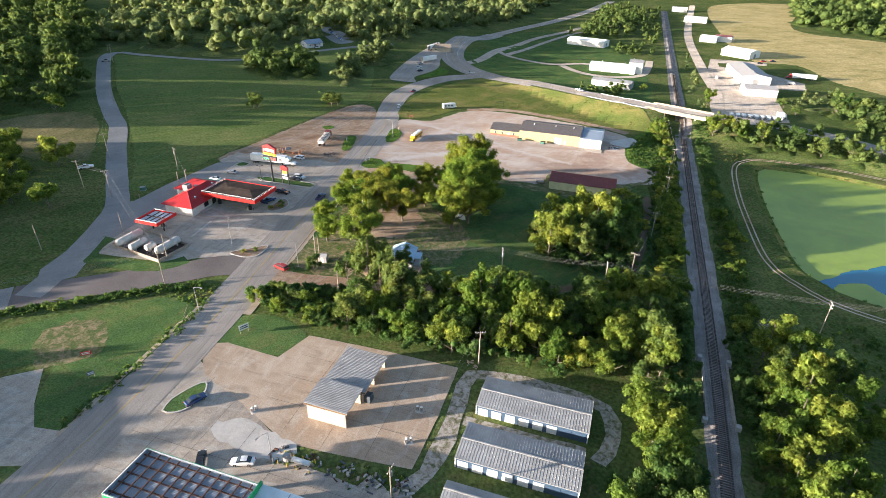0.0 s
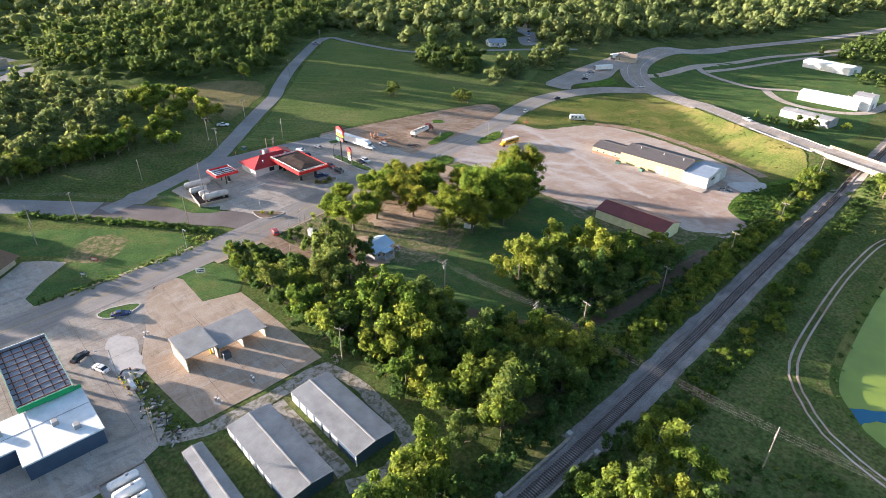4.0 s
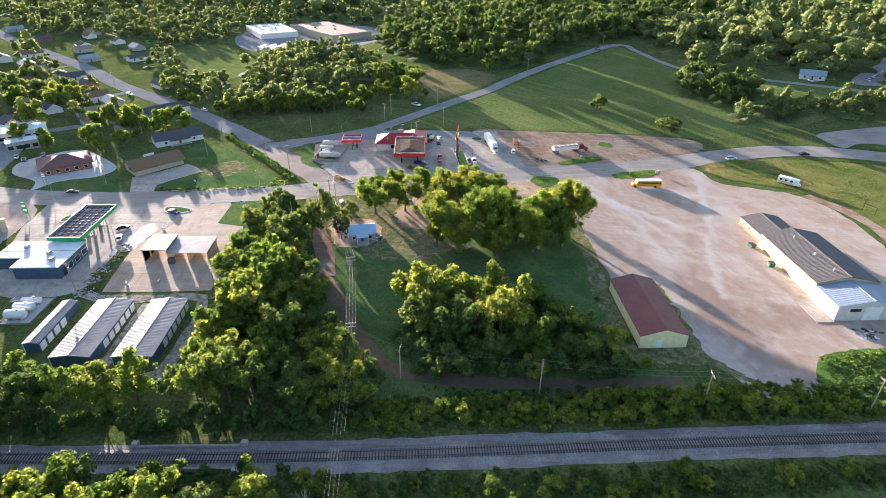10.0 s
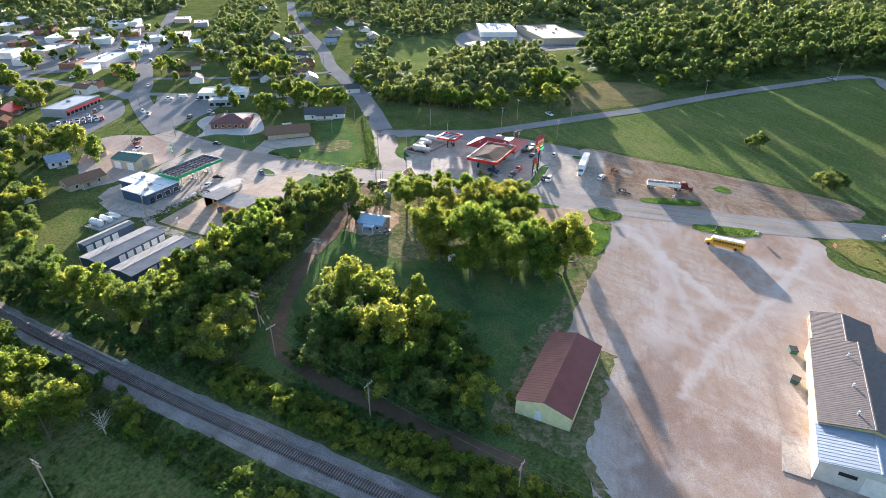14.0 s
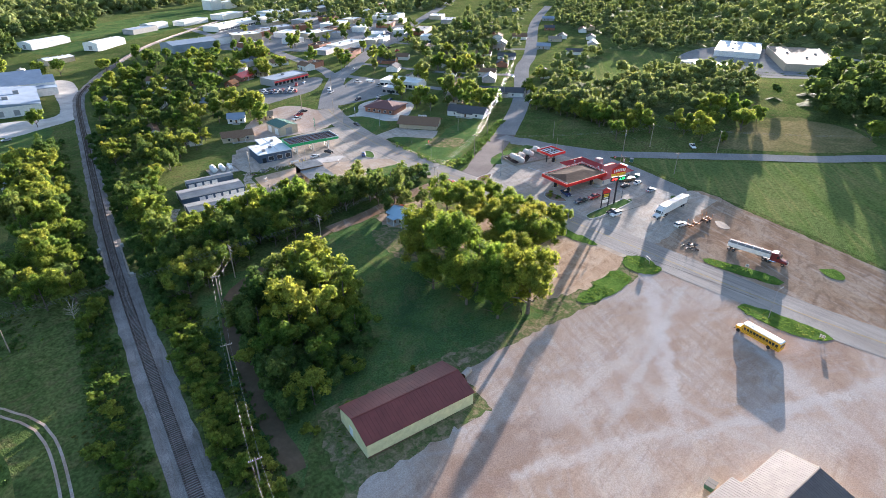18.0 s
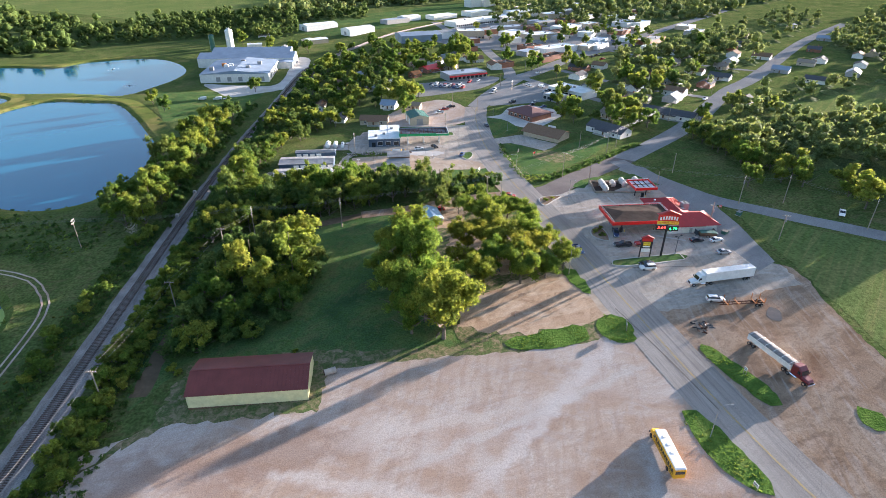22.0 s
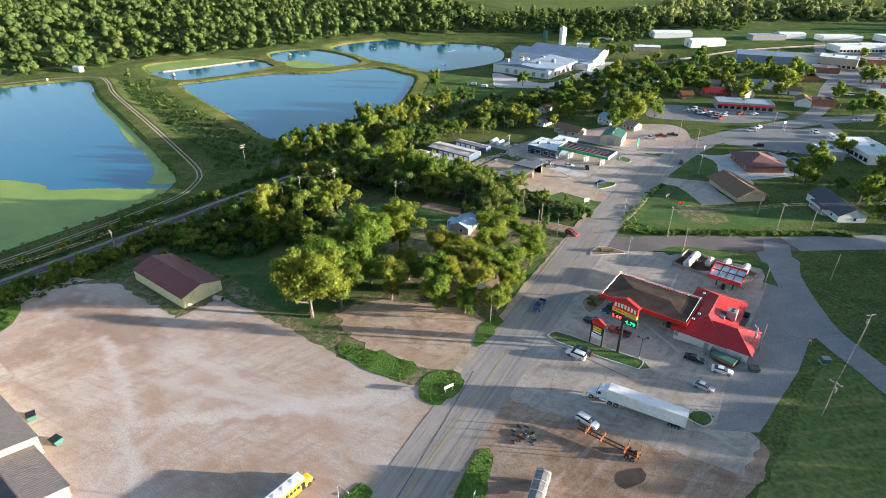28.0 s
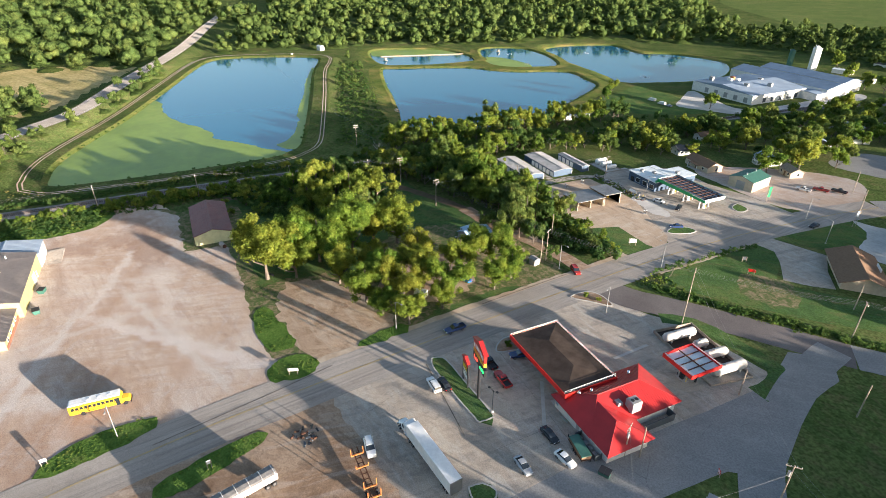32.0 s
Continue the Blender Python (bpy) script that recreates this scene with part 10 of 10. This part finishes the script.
def wires(points, drop=1.2, offs=(0.0,), r=0.012, label="thin pale sagging power line between poles", heights=None):
    for o in offs:
        s, rings = Shape(), []
        for (x0, y0, z0), (x1, y1, z1) in zip(points, points[1:]):
            d = Vector((x1 - x0, y1 - y0, 0)).normalized()
            n = Vector((-d.y, d.x, 0)) * o
            side = Vector((-d.y, d.x, 0)) * r
            for k in range(1 if rings else 0, 13):
                t = k / 12
                c = Vector((x0 + (x1 - x0) * t + n.x, y0 + (y1 - y0) * t + n.y, z0 + (z1 - z0) * t - drop * 4 * t * (1 - t)))
                rings.append((c - side, c - Vector((0, 0, r)), c + side, c + Vector((0, 0, r))))
        s.add([tuple(v) for ring in rings for v in ring], [(4 * i + j, 4 * i + (j + 1) % 4, 4 * i + 4 + (j + 1) % 4, 4 * i + 4 + j) for i in range(len(rings) - 1) for j in range(4)])
        w = new("power_line", s.data("power_line", WIRE))
        tagged(w, label, "cable", "power lines")


def top_of(x, y, h=10.8):
    return (x, y, gz(x, y) + h)


LINE_A = [(60, 148), (2.6, 146.2), (-27.3, 143), (-82, 129), (-119, 106), (-148.5, 78.5), (-205, 24), (-262, -34)]
for (x, y), (x2, y2) in zip(LINE_A, LINE_A[1:] + [(-320, -92)]):
    utility_pole(x, y, 11.2, math.degrees(math.atan2(y2 - y, x2 - x)) + 90, 2 if x > -40 else 1, x == -27.3)
wires([(200, 160, 8.5)] + [top_of(x, y) for x, y in LINE_A], 1.0, (-1.1, -0.4, 0.4, 1.1), 0.013, "four sagging power lines across the clearing")
LINE_B = [(2.6, 146.2), (10, 158), (16, 190), (21, 226), (24, 262), (20, 320)]
for (x, y), (x2, y2) in zip(LINE_B[1:], LINE_B[2:] + [(18, 360)]):
    utility_pole(x, y, 9.6, math.degrees(math.atan2(y2 - y, x2 - x)) + 90)
wires([top_of(x, y, 9.4) for x, y in LINE_B], 0.9, (-0.8, 0.8), 0.016)
LINE_C = [(-176, 144), (-192, 146.5), (-205, 172), (-262, 232), (-330, 300)]
for x, y in LINE_C:
    utility_pole(x, y, 11.0, 45, 1, x == -176)
wires([(-119, 106, gz(-119, 106) + 10.5)] + [top_of(x, y, 10.6) for x, y in LINE_C], 0.9, (-0.7, 0.7), 0.016)
for x, y, h, t in ((-172, 174.3, 9.5, True), (-167.5, 107.4, 9, False), (-152.3, 125, 7.5, False), (-23.8, 104.5, 10, False), (-82, 131, 9.5, False), (-68.5, 117.5, 9, False), (-127, 116.5, 9.5, False), (-29, 62, 9.5, True), (-155.5, 160.5, 8, True), (-157, 158, 8, False), (-140, 64, 8, False),
                   (-158, 66, 8, False), (-99, -4, 9, False), (-86, -20, 9, False), (-124, -62, 9, False), (-150, -100, 9, False)):
    utility_pole(x, y, h, random.uniform(0, 180), 1 if t or x > -60 else 0, t, "weathered bare wooden pole beside the road" if not t else "wooden pole with a grey transformer")
wires([top_of(-29, 62, 9), top_of(-23.8, 104.5, 9.6), top_of(-27.3, 143, 9.8)], 0.7, (-0.5, 0.5))
wires([top_of(-155.5, 160.5, 7.6), top_of(-172, 174.3, 9), top_of(-176, 144, 9)], 0.6, (0.0,))
for x, y, a in ((-97.6, 186, 200), (-107.8, 250.5, 180), (-100.5, 98, 0), (-94, 20, 180), (-114.1, 131, 120), (-54.5, 62.4, 250), (-110, 32, 30), (-88, 128, 190)):
    street_lamp(x, y, a, 8.5)

twin = thing("lot_lamp", -134.6, 178.2, 20, "dark twin-headed lot lamp on a concrete base", "lamp")
part("base", Shape().tube((0, 0, -0.2), (0, 0, 0.7), 0.35, 0.3, 12), KERB, twin)
part("post", Shape().tube((0, 0, 0.7), (0, 0, 6.4), 0.09, 0.07, 8), BLACK, twin)
for sg in (-1, 1):
    arm = part("arm", Shape().tube((0, 0, 6.0), (sg * 0.9, 0, 6.5), 0.04, 0.04, 6), BLACK, twin)
    part("lamp_head", Shape().box(sg * 1.05 - 0.3, -0.22, 6.4, sg * 1.05 + 0.3, 0.22, 6.62, 0.06), BLACK, arm)

# ---- yard clutter ----
hut = thing("garden_shed", -82.3, 133.6, 10, "small grey garden shed beside the drive", "shed")
gable_walls(hut, 2.6, 2.2, 2.0, 0.5, GREYWALL)
gable_roof(hut, 2.6, 2.2, 2.0, 0.5, 0.15, GALV)
panel(hut, "door", (0, -1.1, 0, -1), True, 0.9, 1.8, WHITE)
for x, y, a in ((76.5, -63.5, 15), (66.4, -62.4, 15)):
    car("van", CW_, x, y, a, "white van parked on the lawn below the plant")
car("sedan", CS, 60.6, -63.0, 10, "silver car parked beside the plant drive")
pod = thing("utility_trailer", -85.8, 174.0, 40, "small white enclosed trailer under the trees", "trailer")
part("box", hull([(-1.8, 0.95, 0.5, 2.3), (1.5, 0.95, 0.5, 2.3), (1.9, 0.7, 0.6, 2.1)], 0.1), WHITE, pod)
part("tongue", Shape().box(1.8, -0.06, 0.4, 3.0, 0.06, 0.52), STEEL, pod)
wheels(pod, (-0.2,), 1.0, 0.32, 0.2)
tent = thing("garden_tent", -50.6, 177.5, 30, "small pale tarp tent at the edge of the lawn", "tent")
part("sheet", Shape().loft([[(x, -1.5, 0.1), (x, 1.5, 0.1), (x, 0, 1.7)] for x in (-1.6, 1.6)]), WHITEWALL, tent)
moto = thing("motorcycle", -55.6, 210.9, 60, "parked dark motorcycle on the lawn edge", "motorcycle")
for x in (-0.75, 0.75):
    part("wheel", Shape().tube((x, -0.08, 0.33), (x, 0.08, 0.33), 0.33, 0.33, 14), TYRE, moto)
part("frame", hull([(-0.9, 0.14, 0.5, 0.8), (-0.1, 0.2, 0.35, 0.85), (0.5, 0.16, 0.45, 1.0)], 0.06), BLACK, moto)
part("handlebar", Shape().tube((0.6, -0.4, 1.1), (0.6, 0.4, 1.1), 0.025, 0.025, 6), CHROME, moto)


def heap(name, x, y, r, n, mats, label, category, z=0.0):
    """A loose pile of broken pieces, each a part."""
    h = thing(name, x, y, random.uniform(0, 360), label, category)
    for k in range(n):
        a, d = random.uniform(0, 6.28), r * math.sqrt(random.random())
        l, w, t = random.uniform(0.3, 1.3), random.uniform(0.15, 0.5), random.uniform(0.1, 0.35)
        p = part("piece", Shape().box(-l / 2, -w / 2, 0, l / 2, w / 2, t, 0.03), mats[k % len(mats)], h)
        p.matrix_basis = pose(d * math.cos(a), d * math.sin(a), random.uniform(0, 0.35) * (1 - d / r), random.uniform(-15, 15), random.uniform(-15, 15), random.uniform(0, 180))


for k in range(5):
    heap("rubble_pile", -54 + 6.5 * k, 65.0 - 0.6 * (k % 2), 2.6, 22, [KERB, DARKGREY, POLEWOOD, RUST], "overgrown strip of rubble and scrap", "rubble")
def clods(name, mat, label, patches, seed):
    """Loose lumps turned up by wheels, too many to count."""
    r = np.random.default_rng(seed)
    V, F = [], []
    for cx, cy, wide, n in patches:
        P = r.normal(size=(n, 2)) * (wide, wide * 0.45)
        a = r.uniform(-0.6, 0.6)
        P = np.stack([cx + P[:, 0] * math.cos(a) - P[:, 1] * math.sin(a), cy + P[:, 0] * math.sin(a) + P[:, 1] * math.cos(a)], 1)
        P = P[inside(P[:, 0], P[:, 1], GRAVEL_LOT)]
        if not len(P):
            continue
        for (x, y), z in zip(P, land(P[:, 0], P[:, 1])):
            w, o, turn = r.uniform(0.05, 0.14), len(V), r.uniform(0, 3.1)
            V += [(x + w * q * math.cos(turn + k * 1.26), y + w * q * math.sin(turn + k * 1.26), z + 0.03) for k, q in enumerate(r.uniform(0.7, 1.4, 5))]
            V.append((x + r.uniform(-0.3, 0.3) * w, y + r.uniform(-0.3, 0.3) * w, z + 0.045 + w * r.uniform(0.1, 0.3)))
            F += [(o + k, o + (k + 1) % 5, o + 5) for k in range(5)]
    tagged(new(name, fast_mesh(name, np.array(V), np.array(F), mat)), label, "gravel", kind="stuff")


def ridges(name, mat, label, starts, seed):
    """Low curved ridges that tyres have pressed up."""
    r = np.random.default_rng(seed)
    V, F = [], []
    for cx, cy, turn, n in starts:
        for k in range(n):
            x, y, a = cx + r.normal() * 6, cy + r.normal() * 4, radians(turn + r.normal() * 14)
            bend, w, count = r.normal() * 0.05, r.uniform(0.08, 0.15), int(r.integers(5, 14))
            for j in range(count):
                o, c, d = len(V), -math.sin(a), math.cos(a)
                h = 0.035 * math.sin(math.pi * (j + 0.5) / count) * r.uniform(0.6, 1.2)
                z = gz(x, y) + 0.045
                V += [(x - c * w, y - d * w, z), (x, y, z + h), (x + c * w, y + d * w, z)]
                if j:
                    F += [(o - 3, o - 2, o + 1, o), (o - 2, o - 1, o + 2, o + 1)]
                x, y, a = x + math.cos(a) * 0.8, y + math.sin(a) * 0.8, a + bend + r.normal() * 0.03
    tagged(new(name, fast_mesh(name, np.array(V), np.array(F), mat)), label, "gravel", kind="stuff")


CLOD_PATCHES = [(-14, 254, 9, 260), (-28, 248, 9, 300), (-44, 243, 8, 260), (-52, 232, 7, 160), (-38, 262, 10, 200), (-62, 250, 9, 200), (-8, 240, 7, 140), (-70, 266, 8, 120), (-84, 236, 7, 90), (-26, 232, 6, 120)]
clods("gravel_clods", GRAVEL, "loose clods of gravel on the churned lot", CLOD_PATCHES, 3)
clods("dirt_clods", DIRT, "loose clods of brown dirt on the churned lot", [(x + 2, y - 1, w * 0.8, n // 2) for x, y, w, n in CLOD_PATCHES], 4)
ridges("tyre_ridges", GRAVEL, "low ridges pressed up by truck tyres", [(-14, 256, 15, 14), (-30, 250, 8, 14), (-52, 246, -12, 12), (-66, 262, 30, 8), (-24, 238, 0, 8), (-48, 229, 4, 8), (-5, 246, 60, 8), (-78, 240, 40, 6)], 5)
sheet("puddle", [(-143.7, 212.6), (-146.4, 209.8), (-147.8, 212.0), (-145.5, 215.9), (-143.5, 215.0)], WETMUD, 0.09, "shallow muddy puddle on the truck lot", "puddle", cell=2, ragged=0.4)
heap("scrap_pile", -124.3, 215.5, 2.8, 34, [BLACK, RUST, DARKGREY], "burnt black scrap and ash on the dirt lot", "scrap")
heap("scrap_pile", -3.5, 281.0, 3.5, 30, [WHITE, RUST, DARKGREY, STEEL], "scrap metal beside the truck bay", "scrap")
heap("gravel_pile", 20.0, 250.0, 3.0, 26, [KERB, BALLAST], "heap of grey rubble at the lot end", "rubble")
heap("junk_pile", -57, 148.5, 2.4, 20, [WHITE, RUST, BLUEROOF, POLEWOOD], "household junk beside the cabin", "junk")
heap("junk_pile", -76, 180.5, 1.6, 12, [DARKGREY, RUST], "small dark scrap heap on bare earth", "scrap")
heap("timber_pile", -25, 103.5, 1.6, 10, [POLEWOOD], "old pallets beside the fence line", "timber")
fence = thing("guard_posts", -95.6, 92.5, 0, "row of low timber posts along the ditch", "fence")
for k in range(8):
    part("post", Shape().tube((-0.6 * k - 6, 1.0 * k, -0.3), (-0.6 * k - 6, 1.0 * k, 0.9), 0.09, 0.09, 7), POLEWOOD, fence)

box = thing("utility_cabinet", -170.5, 153.5, 30, "pale green ground transformer cabinet in the grass", "utility cabinet")
part("body", Shape().box(-0.9, -0.7, 0, 0.9, 0.7, 1.3, 0.08), GREENROOF, box)
part("lid", Shape().box(-0.95, -0.75, 1.3, 0.95, 0.75, 1.42, 0.04), GALV, box)
part("pad", Shape().box(-1.1, -0.9, -0.1, 1.1, 0.9, 0.06), KERB, box)
board_sign(-166.6, 147.5, 150, 1.0, 0.8, 0.8, REDFASCIA, "small red sign at the lane fork", WHITE)

# parked cars about town
for k in range(46):
    x, y = ((-77 - 2.9 * (k % 8), -64 - 5.5 * (k // 8) + 0.8 * (k % 8)) if k < 16 else (random.uniform(-320, -150), random.uniform(-330, -150)))
    if k >= 16 and any(abs(x - q[0]) < q[3] * 0.62 and abs(y - q[1]) < q[3] * 0.62 for q in SHOPS):
        continue
    c, lab = random.choice(((CW_, "white"), (CS, "silver"), (CB, "black"), (CR, "red"), (CBLUE, "dark blue")))
    car(random.choice(("sedan", "suv", "pickup")), c, x, y, 62 if k < 16 else random.choice((30, 120, 210)), lab + (" car in the rows of the dealer's lot" if k < 16 else " car parked in the town centre"))
